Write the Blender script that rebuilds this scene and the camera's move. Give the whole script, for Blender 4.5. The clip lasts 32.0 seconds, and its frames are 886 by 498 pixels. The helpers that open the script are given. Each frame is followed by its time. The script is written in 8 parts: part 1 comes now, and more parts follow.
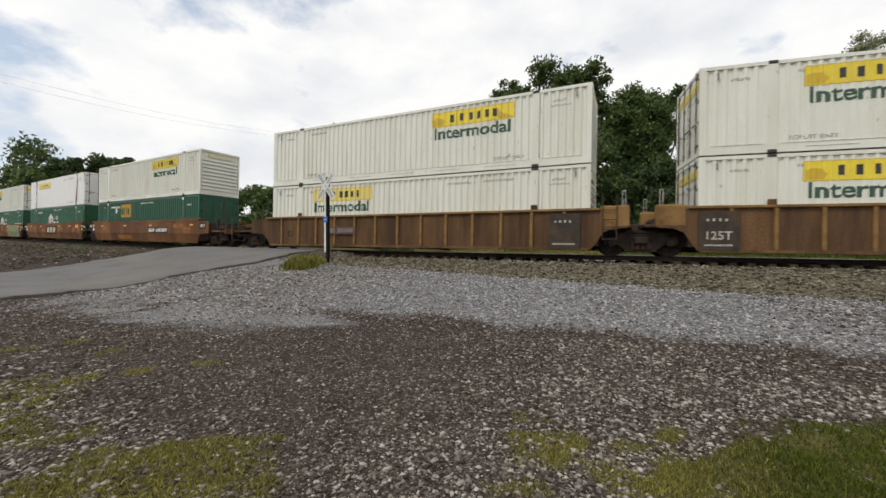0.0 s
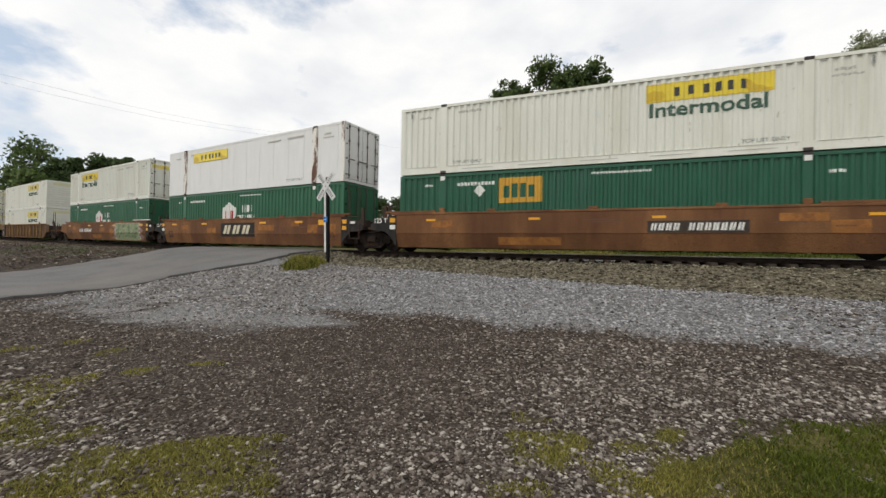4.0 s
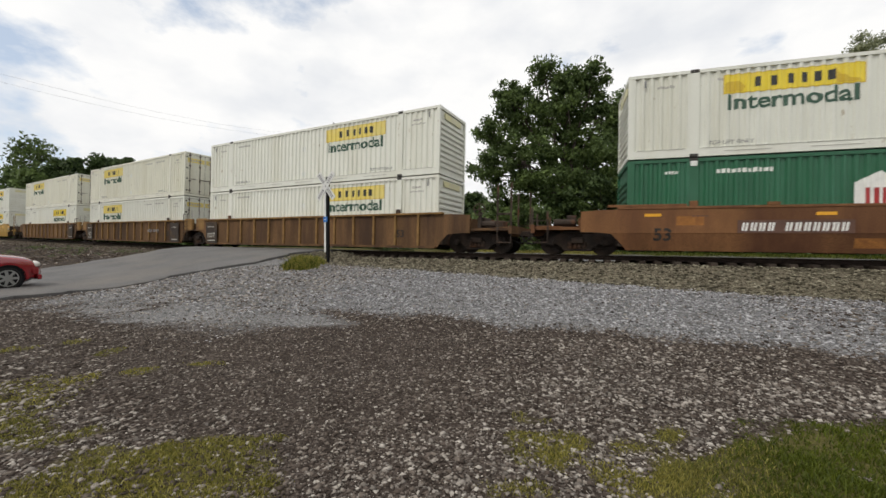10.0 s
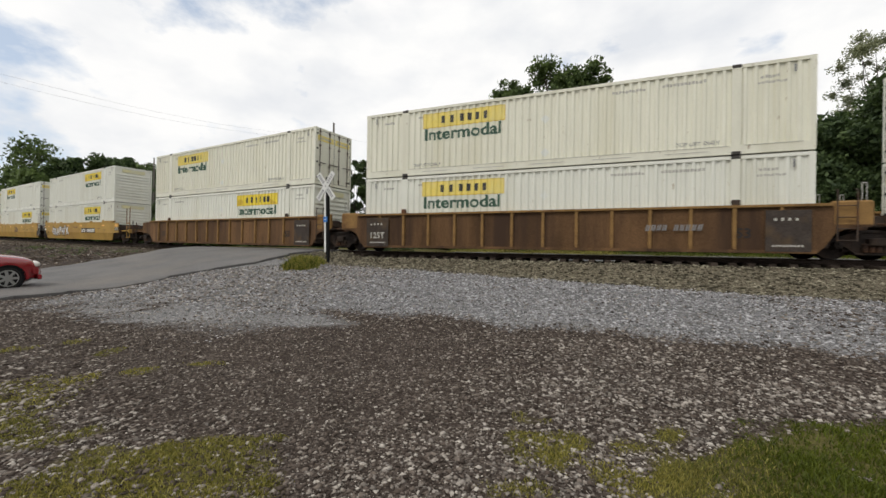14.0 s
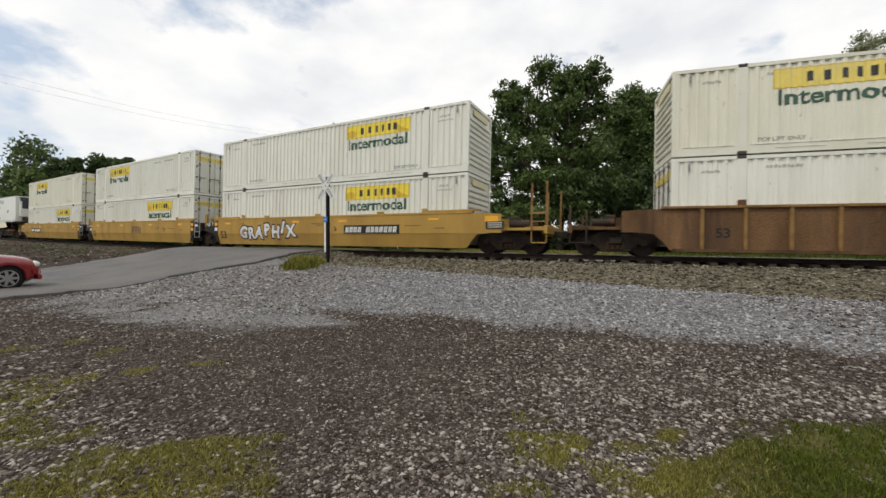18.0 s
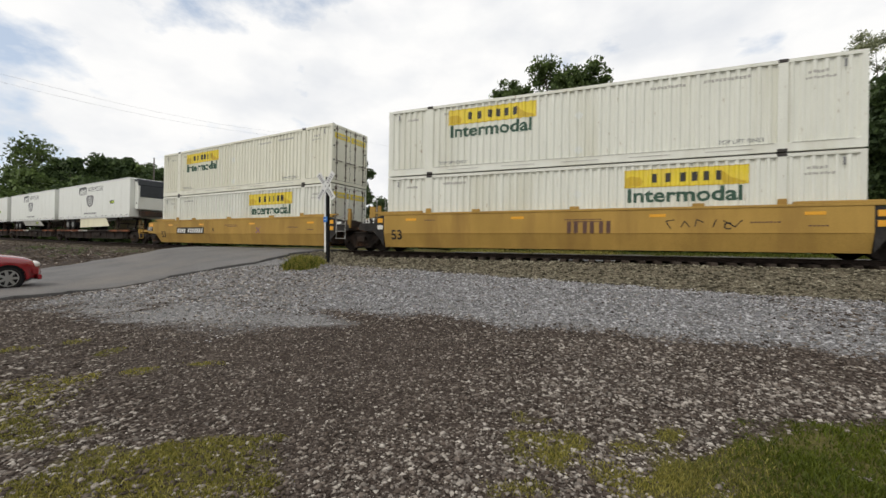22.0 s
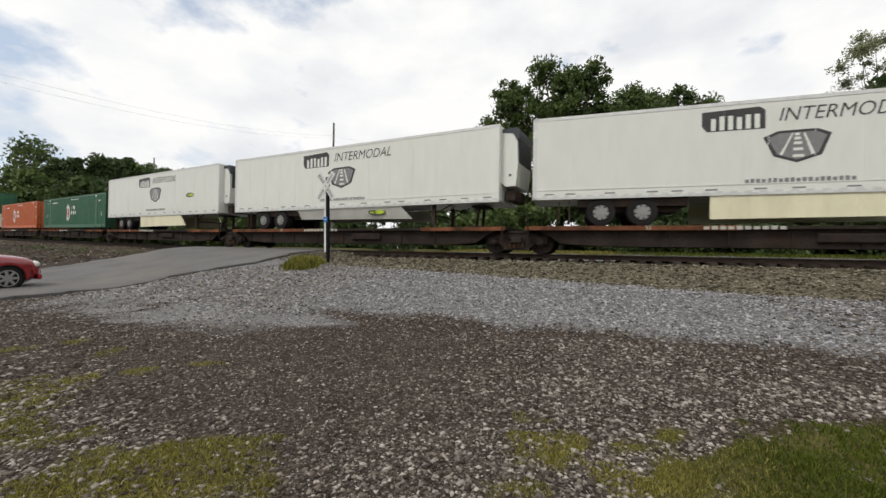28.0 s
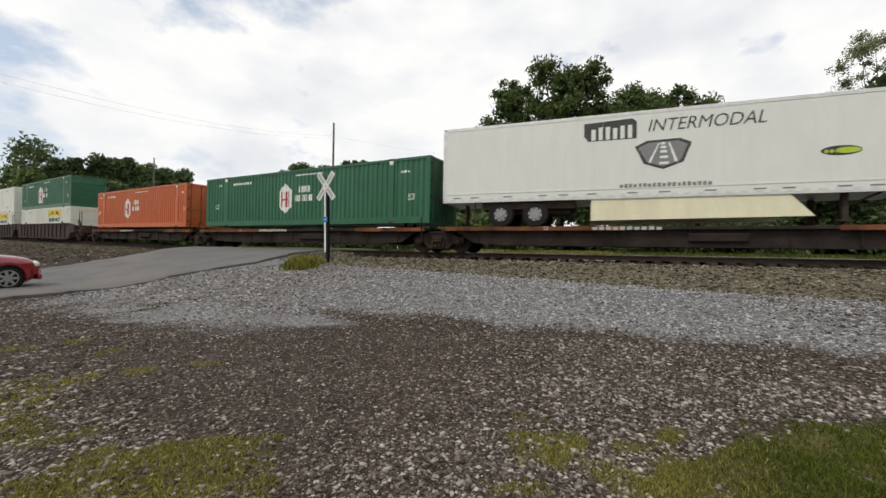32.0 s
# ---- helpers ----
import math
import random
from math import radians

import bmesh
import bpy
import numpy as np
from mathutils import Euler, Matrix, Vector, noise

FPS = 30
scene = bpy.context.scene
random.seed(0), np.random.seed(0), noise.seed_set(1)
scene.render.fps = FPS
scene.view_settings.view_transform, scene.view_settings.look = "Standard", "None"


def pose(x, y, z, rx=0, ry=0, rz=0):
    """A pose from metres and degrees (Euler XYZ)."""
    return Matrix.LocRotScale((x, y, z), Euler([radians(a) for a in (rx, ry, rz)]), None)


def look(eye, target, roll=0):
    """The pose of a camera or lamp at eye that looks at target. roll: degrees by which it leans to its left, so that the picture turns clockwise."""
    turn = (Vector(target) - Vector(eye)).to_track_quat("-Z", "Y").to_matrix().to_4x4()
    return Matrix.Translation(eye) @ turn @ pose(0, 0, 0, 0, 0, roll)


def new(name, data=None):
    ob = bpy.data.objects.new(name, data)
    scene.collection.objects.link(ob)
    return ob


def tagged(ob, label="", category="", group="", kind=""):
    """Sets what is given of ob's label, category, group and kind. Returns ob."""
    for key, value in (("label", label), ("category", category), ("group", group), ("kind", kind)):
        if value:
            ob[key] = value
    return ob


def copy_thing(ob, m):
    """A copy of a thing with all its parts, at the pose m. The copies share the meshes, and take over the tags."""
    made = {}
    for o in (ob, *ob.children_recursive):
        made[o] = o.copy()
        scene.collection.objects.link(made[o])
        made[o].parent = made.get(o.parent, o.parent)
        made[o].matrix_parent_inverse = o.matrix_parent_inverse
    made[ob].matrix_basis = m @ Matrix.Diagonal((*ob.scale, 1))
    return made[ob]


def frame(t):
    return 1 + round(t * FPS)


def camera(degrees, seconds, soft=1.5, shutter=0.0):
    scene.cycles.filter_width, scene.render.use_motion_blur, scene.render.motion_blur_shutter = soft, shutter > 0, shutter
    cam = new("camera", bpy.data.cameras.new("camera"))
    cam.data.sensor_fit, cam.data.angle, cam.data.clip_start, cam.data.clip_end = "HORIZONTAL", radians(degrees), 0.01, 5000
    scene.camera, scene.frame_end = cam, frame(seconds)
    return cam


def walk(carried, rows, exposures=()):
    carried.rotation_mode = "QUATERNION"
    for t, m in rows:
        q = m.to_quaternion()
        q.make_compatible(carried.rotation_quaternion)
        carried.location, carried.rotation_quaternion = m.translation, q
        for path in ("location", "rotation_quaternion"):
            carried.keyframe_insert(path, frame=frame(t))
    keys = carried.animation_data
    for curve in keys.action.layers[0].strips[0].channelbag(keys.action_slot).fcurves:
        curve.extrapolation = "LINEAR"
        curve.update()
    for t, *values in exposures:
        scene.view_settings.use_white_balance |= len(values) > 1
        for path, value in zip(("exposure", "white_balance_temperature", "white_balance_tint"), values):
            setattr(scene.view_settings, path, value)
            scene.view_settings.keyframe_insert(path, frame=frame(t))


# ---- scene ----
DURATION = 32.0
EYE_Z = 1.5
RAIL_Z = 1.37          # top of rail above the ground by the camera
SPEED = 7.949          # metres per second, constant

# ---- camera: held still ----
cam = camera(98.18, DURATION, soft=1.5, shutter=0.2)
EYE = Matrix.Translation((0, 0, EYE_Z)) @ Euler((0, 0, 0.3966)).to_matrix().to_4x4() @ Euler((math.pi / 2 + 0.0009, 0, 0)).to_matrix().to_4x4() @ Euler((0, 0, 0.0156)).to_matrix().to_4x4()
walk(cam, [(0.0, EYE), (DURATION, EYE)])


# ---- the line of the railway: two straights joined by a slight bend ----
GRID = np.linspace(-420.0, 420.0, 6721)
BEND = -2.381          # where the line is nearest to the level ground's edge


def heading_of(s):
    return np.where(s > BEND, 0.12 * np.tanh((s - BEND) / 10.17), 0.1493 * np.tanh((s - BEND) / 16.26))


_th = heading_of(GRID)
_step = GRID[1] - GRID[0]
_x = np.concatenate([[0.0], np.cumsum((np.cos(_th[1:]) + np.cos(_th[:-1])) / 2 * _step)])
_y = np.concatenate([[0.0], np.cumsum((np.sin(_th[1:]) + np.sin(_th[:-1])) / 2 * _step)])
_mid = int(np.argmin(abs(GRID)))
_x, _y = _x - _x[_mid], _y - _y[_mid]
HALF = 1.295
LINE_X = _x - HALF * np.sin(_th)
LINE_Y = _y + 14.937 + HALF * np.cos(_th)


def smooth(a):
    a = np.clip(a, 0.0, 1.0)
    return a * a * (3 - 2 * a)


def rise(s):
    """The line climbs a little to the west of the crossing."""
    d = np.clip(-18.0 - s, -12.0, 110.0)
    return 0.0133 * np.where(d < 12.0, (d + 12.0) ** 2 / 48.0, d) - 0.0133 * np.maximum(d - 90.0, 0.0) ** 2 / 40.0


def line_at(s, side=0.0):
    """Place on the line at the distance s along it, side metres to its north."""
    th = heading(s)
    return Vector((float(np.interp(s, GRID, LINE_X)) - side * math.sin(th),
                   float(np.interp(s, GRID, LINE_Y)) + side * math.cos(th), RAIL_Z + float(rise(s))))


def heading(s):
    return float(heading_of(s))


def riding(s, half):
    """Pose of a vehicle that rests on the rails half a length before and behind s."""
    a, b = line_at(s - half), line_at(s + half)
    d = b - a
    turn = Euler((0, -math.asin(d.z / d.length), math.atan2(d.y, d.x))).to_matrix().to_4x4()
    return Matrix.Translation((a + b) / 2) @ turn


# ---- world, sun, exposure ----
world = bpy.data.worlds.new("sky")
scene.world = world
world.use_nodes = True
wn, wl = world.node_tree.nodes, world.node_tree.links
wn.clear()
w_out = wn.new("ShaderNodeOutputWorld")
w_bg = wn.new("ShaderNodeBackground")
w_sky = wn.new("ShaderNodeTexSky")
w_sky.sky_type = "NISHITA"
w_sky.sun_disc = False
SUN_EL, SUN_AZ = 52.0, 205.0
w_sky.sun_elevation, w_sky.sun_rotation = radians(SUN_EL), radians(SUN_AZ)
w_co = wn.new("ShaderNodeTexCoord")
w_map = wn.new("ShaderNodeMapping")
w_map.inputs["Scale"].default_value = (1.0, 1.0, 1.9)
w_map.inputs["Location"].default_value = (0.35, 0.1, 0.0)
w_noise = wn.new("ShaderNodeTexNoise")
w_noise.inputs["Scale"].default_value = 3.4
w_noise.inputs["Detail"].default_value = 8.0
w_noise.inputs["Roughness"].default_value = 0.55
# the cover opens towards the west, where blue shows between the clouds
w_dot = wn.new("ShaderNodeVectorMath")
w_dot.operation = "DOT_PRODUCT"
w_dot.inputs[1].default_value = (-0.80, 0.40, 0.45)
w_open = wn.new("ShaderNodeMapRange")
w_open.inputs["From Min"].default_value, w_open.inputs["From Max"].default_value = 0.86, 1.0
w_open.inputs["To Min"].default_value, w_open.inputs["To Max"].default_value = 0.0, 0.17
w_sub = wn.new("ShaderNodeMath")
w_sub.operation = "SUBTRACT"
w_ramp = wn.new("ShaderNodeValToRGB")
w_ramp.color_ramp.elements[0].position, w_ramp.color_ramp.elements[1].position = 0.25, 0.36
w_noise2 = wn.new("ShaderNodeTexNoise")
w_noise2.inputs["Scale"].default_value = 4.5
w_noise2.inputs["Detail"].default_value = 6.0
w_shade = wn.new("ShaderNodeValToRGB")
w_shade.color_ramp.elements[0].position, w_shade.color_ramp.elements[1].position = 0.30, 0.56
w_shade.color_ramp.elements[0].color = (0.80, 0.82, 0.855, 1)
w_shade.color_ramp.elements[1].color = (1.0, 0.995, 0.985, 1)
w_gain = wn.new("ShaderNodeVectorMath")
w_gain.operation = "SCALE"
w_gain.inputs["Scale"].default_value = 0.13
w_thin = wn.new("ShaderNodeMix")
w_thin.data_type = "RGBA"
w_thin.inputs["Factor"].default_value = 0.5
w_thin.inputs[7].default_value = (0.80, 0.88, 0.98, 1)
w_mix = wn.new("ShaderNodeMix")
w_mix.data_type = "RGBA"
wl.new(w_co.outputs["Generated"], w_map.inputs["Vector"])
wl.new(w_map.outputs["Vector"], w_noise.inputs["Vector"])
wl.new(w_map.outputs["Vector"], w_noise2.inputs["Vector"])
wl.new(w_co.outputs["Generated"], w_dot.inputs[0])
wl.new(w_dot.outputs["Value"], w_open.inputs["Value"])
wl.new(w_noise.outputs["Fac"], w_sub.inputs[0])
wl.new(w_open.outputs[0], w_sub.inputs[1])
wl.new(w_sub.outputs[0], w_ramp.inputs["Fac"])
wl.new(w_noise2.outputs["Fac"], w_shade.inputs["Fac"])
wl.new(w_sky.outputs["Color"], w_gain.inputs[0])
wl.new(w_gain.outputs["Vector"], w_thin.inputs[6])
wl.new(w_ramp.outputs["Color"], w_mix.inputs["Factor"])
wl.new(w_thin.outputs[2], w_mix.inputs[6])
wl.new(w_shade.outputs["Color"], w_mix.inputs[7])
wl.new(w_mix.outputs[2], w_bg.inputs["Color"])
w_bg.inputs["Strength"].default_value = 1.0
wl.new(w_bg.outputs["Background"], w_out.inputs["Surface"])

sun = new("sun", bpy.data.lights.new("sun", "SUN"))
sun.data.energy, sun.data.angle, sun.data.color = 1.5, radians(14), (1.0, 0.95, 0.87)
_el, _az = radians(SUN_EL), radians(SUN_AZ)
sun.matrix_world = look((0, 0, 60), (-60 * math.sin(_az), -60 * math.cos(_az), 60 - 60 * math.tan(_el)))
scene.view_settings.exposure = 0.0


# ---- materials ----
def material(name, base, rough=0.6, metal=0.0, vary=0.12, scale=3.0, fine=40.0, bump=0.15, dirt=None, dirt_at=(0.55, 0.75), dirt_scale=1.3, streak=1.0, per_piece=0.0, spec=0.5, specks=None):
    """A worn surface: base colour with soft and fine variation, a bump, and stains of a second colour."""
    m = bpy.data.materials.new(name)
    m.use_nodes = True
    nt = m.node_tree
    n, l = nt.nodes, nt.links
    b = n["Principled BSDF"]
    b.inputs["Roughness"].default_value = rough
    b.inputs["Metallic"].default_value = metal
    b.inputs["Specular IOR Level"].default_value = spec
    co = n.new("ShaderNodeTexCoord")
    mp = n.new("ShaderNodeMapping")
    mp.inputs["Scale"].default_value = (1.0, 1.0, 1.0 / streak)
    l.new(co.outputs["Object"], mp.inputs["Vector"])
    big = n.new("ShaderNodeTexNoise")
    big.inputs["Scale"].default_value, big.inputs["Detail"].default_value = scale, 5.0
    l.new(mp.outputs["Vector"], big.inputs["Vector"])
    small = n.new("ShaderNodeTexNoise")
    small.inputs["Scale"].default_value, small.inputs["Detail"].default_value = fine, 3.0
    l.new(co.outputs["Object"], small.inputs["Vector"])
    lo = [c * (1 - vary) for c in base]
    hi = [min(1, c * (1 + vary)) for c in base]
    ramp = n.new("ShaderNodeValToRGB")
    ramp.color_ramp.elements[0].color, ramp.color_ramp.elements[1].color = (*lo, 1), (*hi, 1)
    ramp.color_ramp.elements[0].position, ramp.color_ramp.elements[1].position = 0.3, 0.7
    l.new(big.outputs["Fac"], ramp.inputs["Fac"])
    ramp2 = n.new("ShaderNodeValToRGB")
    ramp2.color_ramp.elements[0].color, ramp2.color_ramp.elements[1].color = (1 - vary, 1 - vary, 1 - vary, 1), (1 + vary, 1 + vary, 1 + vary, 1)
    ramp2.color_ramp.elements[0].position, ramp2.color_ramp.elements[1].position = 0.35, 0.65
    l.new(small.outputs["Fac"], ramp2.inputs["Fac"])
    mul = n.new("ShaderNodeMix")
    mul.data_type, mul.blend_type = "RGBA", "MULTIPLY"
    mul.inputs["Factor"].default_value = 1.0
    l.new(ramp.outputs["Color"], mul.inputs[6])
    l.new(ramp2.outputs["Color"], mul.inputs[7])
    last = mul.outputs[2]
    if dirt:
        st = n.new("ShaderNodeTexNoise")
        st.inputs["Scale"].default_value, st.inputs["Detail"].default_value = dirt_scale, 8.0
        st.inputs["Roughness"].default_value = 0.65
        mp2 = n.new("ShaderNodeMapping")
        mp2.inputs["Scale"].default_value = (1.0, 1.0, 0.4 / streak if streak > 1 else 1.0)
        mp2.inputs["Location"].default_value = (3.1, 1.7, 0.4)
        if per_piece:
            info = n.new("ShaderNodeObjectInfo")
            add = n.new("ShaderNodeVectorMath")
            sc = n.new("ShaderNodeVectorMath")
            sc.operation = "SCALE"
            sc.inputs["Scale"].default_value = 37.0
            cmb = n.new("ShaderNodeCombineXYZ")
            l.new(info.outputs["Random"], cmb.inputs[0])
            l.new(info.outputs["Random"], cmb.inputs[2])
            l.new(cmb.outputs[0], sc.inputs[0])
            l.new(co.outputs["Object"], add.inputs[0])
            l.new(sc.outputs[0], add.inputs[1])
            l.new(add.outputs[0], mp2.inputs["Vector"])
        else:
            l.new(co.outputs["Object"], mp2.inputs["Vector"])
        l.new(mp2.outputs["Vector"], st.inputs["Vector"])
        r3 = n.new("ShaderNodeValToRGB")
        r3.color_ramp.elements[0].position, r3.color_ramp.elements[1].position = dirt_at
        l.new(st.outputs["Fac"], r3.inputs["Fac"])
        mx = n.new("ShaderNodeMix")
        mx.data_type = "RGBA"
        mx.inputs[7].default_value = (*dirt, 1)
        l.new(r3.outputs["Color"], mx.inputs["Factor"])
        l.new(last, mx.inputs[6])
        last = mx.outputs[2]
    if specks:
        sn = n.new("ShaderNodeTexNoise")
        sn.inputs["Scale"].default_value, sn.inputs["Detail"].default_value = 5.0, 6.0
        mp3 = n.new("ShaderNodeMapping")
        mp3.inputs["Scale"].default_value = (1.6, 1.0, 0.5)
        info3 = n.new("ShaderNodeObjectInfo")
        far = n.new("ShaderNodeVectorMath")
        far.operation = "MULTIPLY_ADD"
        far.inputs[1].default_value = (61.0, 0.0, 23.0)
        l.new(info3.outputs["Random"], far.inputs[0])
        l.new(co.outputs["Object"], far.inputs[2])
        l.new(far.outputs[0], mp3.inputs["Vector"])
        l.new(mp3.outputs["Vector"], sn.inputs["Vector"])
        r4 = n.new("ShaderNodeValToRGB")
        r4.color_ramp.elements[0].position, r4.color_ramp.elements[1].position = 0.68, 0.76
        l.new(sn.outputs["Fac"], r4.inputs["Fac"])
        mx2 = n.new("ShaderNodeMix")
        mx2.data_type = "RGBA"
        mx2.inputs[7].default_value = (*specks, 1)
        l.new(r4.outputs["Color"], mx2.inputs["Factor"])
        l.new(last, mx2.inputs[6])
        last = mx2.outputs[2]
    if per_piece:
        info2 = n.new("ShaderNodeObjectInfo")
        hs = n.new("ShaderNodeHueSaturation")
        rg = n.new("ShaderNodeMapRange")
        rg.inputs["To Min"].default_value, rg.inputs["To Max"].default_value = 1 - per_piece, 1 + per_piece
        l.new(info2.outputs["Random"], rg.inputs["Value"])
        l.new(rg.outputs[0], hs.inputs["Value"])
        l.new(last, hs.inputs["Color"])
        last = hs.outputs["Color"]
    l.new(last, b.inputs["Base Color"])
    if bump:
        bp = n.new("ShaderNodeBump")
        bp.inputs["Strength"].default_value, bp.inputs["Distance"].default_value = bump, 0.02
        l.new(small.outputs["Fac"], bp.inputs["Height"])
        l.new(bp.outputs["Normal"], b.inputs["Normal"])
    return m


RUST = (0.11, 0.045, 0.02)
M_WHITE = material("white_container_paint", (0.705, 0.71, 0.635), 0.45, vary=0.04, dirt=(0.52, 0.50, 0.38), dirt_at=(0.50, 0.92), dirt_scale=0.7, streak=5, bump=0.04, per_piece=0.04, specks=(0.40, 0.34, 0.25))
M_CREAM = material("cream_container_paint", (0.70, 0.69, 0.58), 0.45, vary=0.05, dirt=(0.56, 0.53, 0.38), dirt_at=(0.50, 0.95), dirt_scale=0.8, streak=5, bump=0.04, per_piece=0.04, specks=(0.40, 0.34, 0.25))
M_SMOOTH = material("white_panel_paint", (0.71, 0.71, 0.69), 0.35, vary=0.03, dirt=(0.6, 0.58, 0.52), dirt_at=(0.6, 0.95), streak=4, bump=0.02)
M_RUSTY = material("rusted_white_paint", (0.74, 0.72, 0.66), 0.6, vary=0.05, dirt=RUST, dirt_at=(0.50, 0.55), dirt_scale=2.6, streak=2, bump=0.2)
M_GREEN = material("green_container_paint", (0.017, 0.108, 0.050), 0.42, vary=0.12, dirt=(0.05, 0.16, 0.10), dirt_at=(0.5, 0.9), streak=4, bump=0.04, per_piece=0.08)
M_DARKGREEN = material("dark_green_container_paint", (0.010, 0.086, 0.044), 0.45, vary=0.12, dirt=(0.03, 0.10, 0.07), dirt_at=(0.5, 0.9), streak=4, bump=0.04)
M_ORANGE = material("orange_container_paint", (0.48, 0.108, 0.026), 0.45, vary=0.1, dirt=(0.5, 0.16, 0.08), dirt_at=(0.5, 0.9), streak=4, bump=0.04)
M_SIGN = material("yellow_sign_film", (0.76, 0.60, 0.045), 0.4, vary=0.05, dirt=(0.72, 0.55, 0.10), dirt_at=(0.5, 0.8), bump=0.02, per_piece=0.05)
M_SIGN_OLD = material("faded_yellow_sign_film", (0.74, 0.60, 0.14), 0.5, vary=0.06, dirt=(0.66, 0.60, 0.30), dirt_at=(0.45, 0.8), bump=0.02)
M_SIGN_PALE = material("bleached_sign_film", (0.66, 0.62, 0.33), 0.5, vary=0.08, dirt=(0.62, 0.60, 0.45), dirt_at=(0.42, 0.7), bump=0.02)
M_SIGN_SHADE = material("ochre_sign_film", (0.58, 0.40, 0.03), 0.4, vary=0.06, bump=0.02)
M_BLACK = material("black_lettering", (0.035, 0.035, 0.035), 0.5, vary=0.15, bump=0.0)
M_LETTER = material("green_lettering", (0.032, 0.085, 0.053), 0.5, vary=0.1, bump=0.0)
M_GREY = material("grey_lettering", (0.20, 0.20, 0.20), 0.5, vary=0.1, bump=0.0)
M_FAINT = material("faint_grey_marking", (0.42, 0.41, 0.37), 0.6, vary=0.1, bump=0.0)
M_PAINTWHITE = material("white_marking", (0.74, 0.74, 0.70), 0.5, vary=0.08, bump=0.0)
M_RED = material("red_marking", (0.35, 0.03, 0.03), 0.5, vary=0.1, bump=0.0)
M_GAP = material("dark_steel_hardware", (0.045, 0.04, 0.035), 0.7, metal=0.2, vary=0.3, bump=0.2)
M_ROD = material("galvanised_rod", (0.42, 0.41, 0.38), 0.45, metal=0.6, vary=0.2, bump=0.1)
M_RIBBED = material("weathered_maroon_steel", (0.138, 0.078, 0.038), 0.78, vary=0.36, scale=1.2, dirt=(0.060, 0.036, 0.024), dirt_at=(0.42, 0.64), dirt_scale=0.9, streak=4, bump=0.2, per_piece=0.16, spec=0.12)
M_CHORD = material("faded_orange_steel", (0.235, 0.138, 0.052), 0.7, vary=0.24, scale=1.0, dirt=(0.12, 0.064, 0.030), dirt_at=(0.48, 0.7), dirt_scale=1.4, bump=0.15, spec=0.15)
M_BROWN = material("weathered_orange_brown_steel", (0.190, 0.092, 0.040), 0.7, vary=0.38, scale=0.7, dirt=(0.095, 0.042, 0.024), dirt_at=(0.40, 0.66), dirt_scale=0.55, streak=2, bump=0.15, per_piece=0.08, spec=0.15)
M_YELLOW = material("yellow_wagon_paint", (0.39, 0.245, 0.066), 0.6, vary=0.12, scale=0.9, dirt=(0.26, 0.155, 0.05), dirt_at=(0.46, 0.75), dirt_scale=0.8, streak=2, bump=0.1, per_piece=0.05, spec=0.1)
M_DARKRIB = material("sooty_steel", (0.055, 0.042, 0.04), 0.75, vary=0.3, scale=1.2, dirt=(0.10, 0.06, 0.045), dirt_at=(0.5, 0.8), bump=0.2, spec=0.12)
M_DECK = material("dusty_dark_steel", (0.055, 0.042, 0.034), 0.8, vary=0.35, scale=1.5, dirt=(0.15, 0.065, 0.03), dirt_at=(0.52, 0.74), dirt_scale=1.2, bump=0.3, spec=0.12)
M_PLATE = material("black_panel_paint", (0.030, 0.028, 0.027), 0.7, vary=0.25, dirt=(0.09, 0.07, 0.05), dirt_at=(0.55, 0.8), bump=0.1, spec=0.15)
M_AMBER = material("amber_reflector_tape", (0.75, 0.36, 0.02), 0.35, vary=0.08, bump=0.0)
M_IRON = material("oily_cast_iron", (0.028, 0.022, 0.019), 0.7, metal=0.25, vary=0.35, dirt=(0.07, 0.045, 0.03), dirt_at=(0.5, 0.75), bump=0.3, spec=0.2)
M_SOOT = material("sooty_flat_wagon_steel", (0.030, 0.024, 0.021), 0.85, vary=0.35, scale=1.5, dirt=(0.048, 0.029, 0.020), dirt_at=(0.54, 0.8), dirt_scale=0.8, bump=0.3, spec=0.1)
M_DECKEDGE = material("rusty_red_deck_edge", (0.165, 0.066, 0.034), 0.8, vary=0.35, scale=1.2, dirt=(0.035, 0.024, 0.018), dirt_at=(0.45, 0.65), dirt_scale=0.9, bump=0.25, spec=0.1)
M_LOCK = material("stained_lock_rod", (0.10, 0.082, 0.066), 0.65, metal=0.2, vary=0.25, dirt=RUST, dirt_at=(0.5, 0.7), bump=0.1)
M_STENCIL = material("dusty_dark_panel_paint", (0.052, 0.042, 0.036), 0.75, vary=0.25, dirt=(0.10, 0.065, 0.035), dirt_at=(0.48, 0.75), bump=0.1, spec=0.15)
M_RAIL = material("rusty_rail", (0.034, 0.024, 0.019), 0.75, metal=0.3, vary=0.3, scale=4, bump=0.25, spec=0.2)
M_RAILTOP = material("worn_rail_head", (0.38, 0.37, 0.36), 0.35, metal=0.9, vary=0.15, bump=0.05)
M_TIE = material("creosoted_wood", (0.045, 0.035, 0.028), 0.85, vary=0.35, scale=6, fine=30, dirt=(0.075, 0.064, 0.052), dirt_at=(0.5, 0.75), bump=0.5, per_piece=0.25, spec=0.1)
M_TRAILER = material("white_trailer_panel", (0.70, 0.715, 0.665), 0.35, vary=0.03, dirt=(0.62, 0.60, 0.52), dirt_at=(0.58, 0.95), streak=4, bump=0.02, per_piece=0.03)
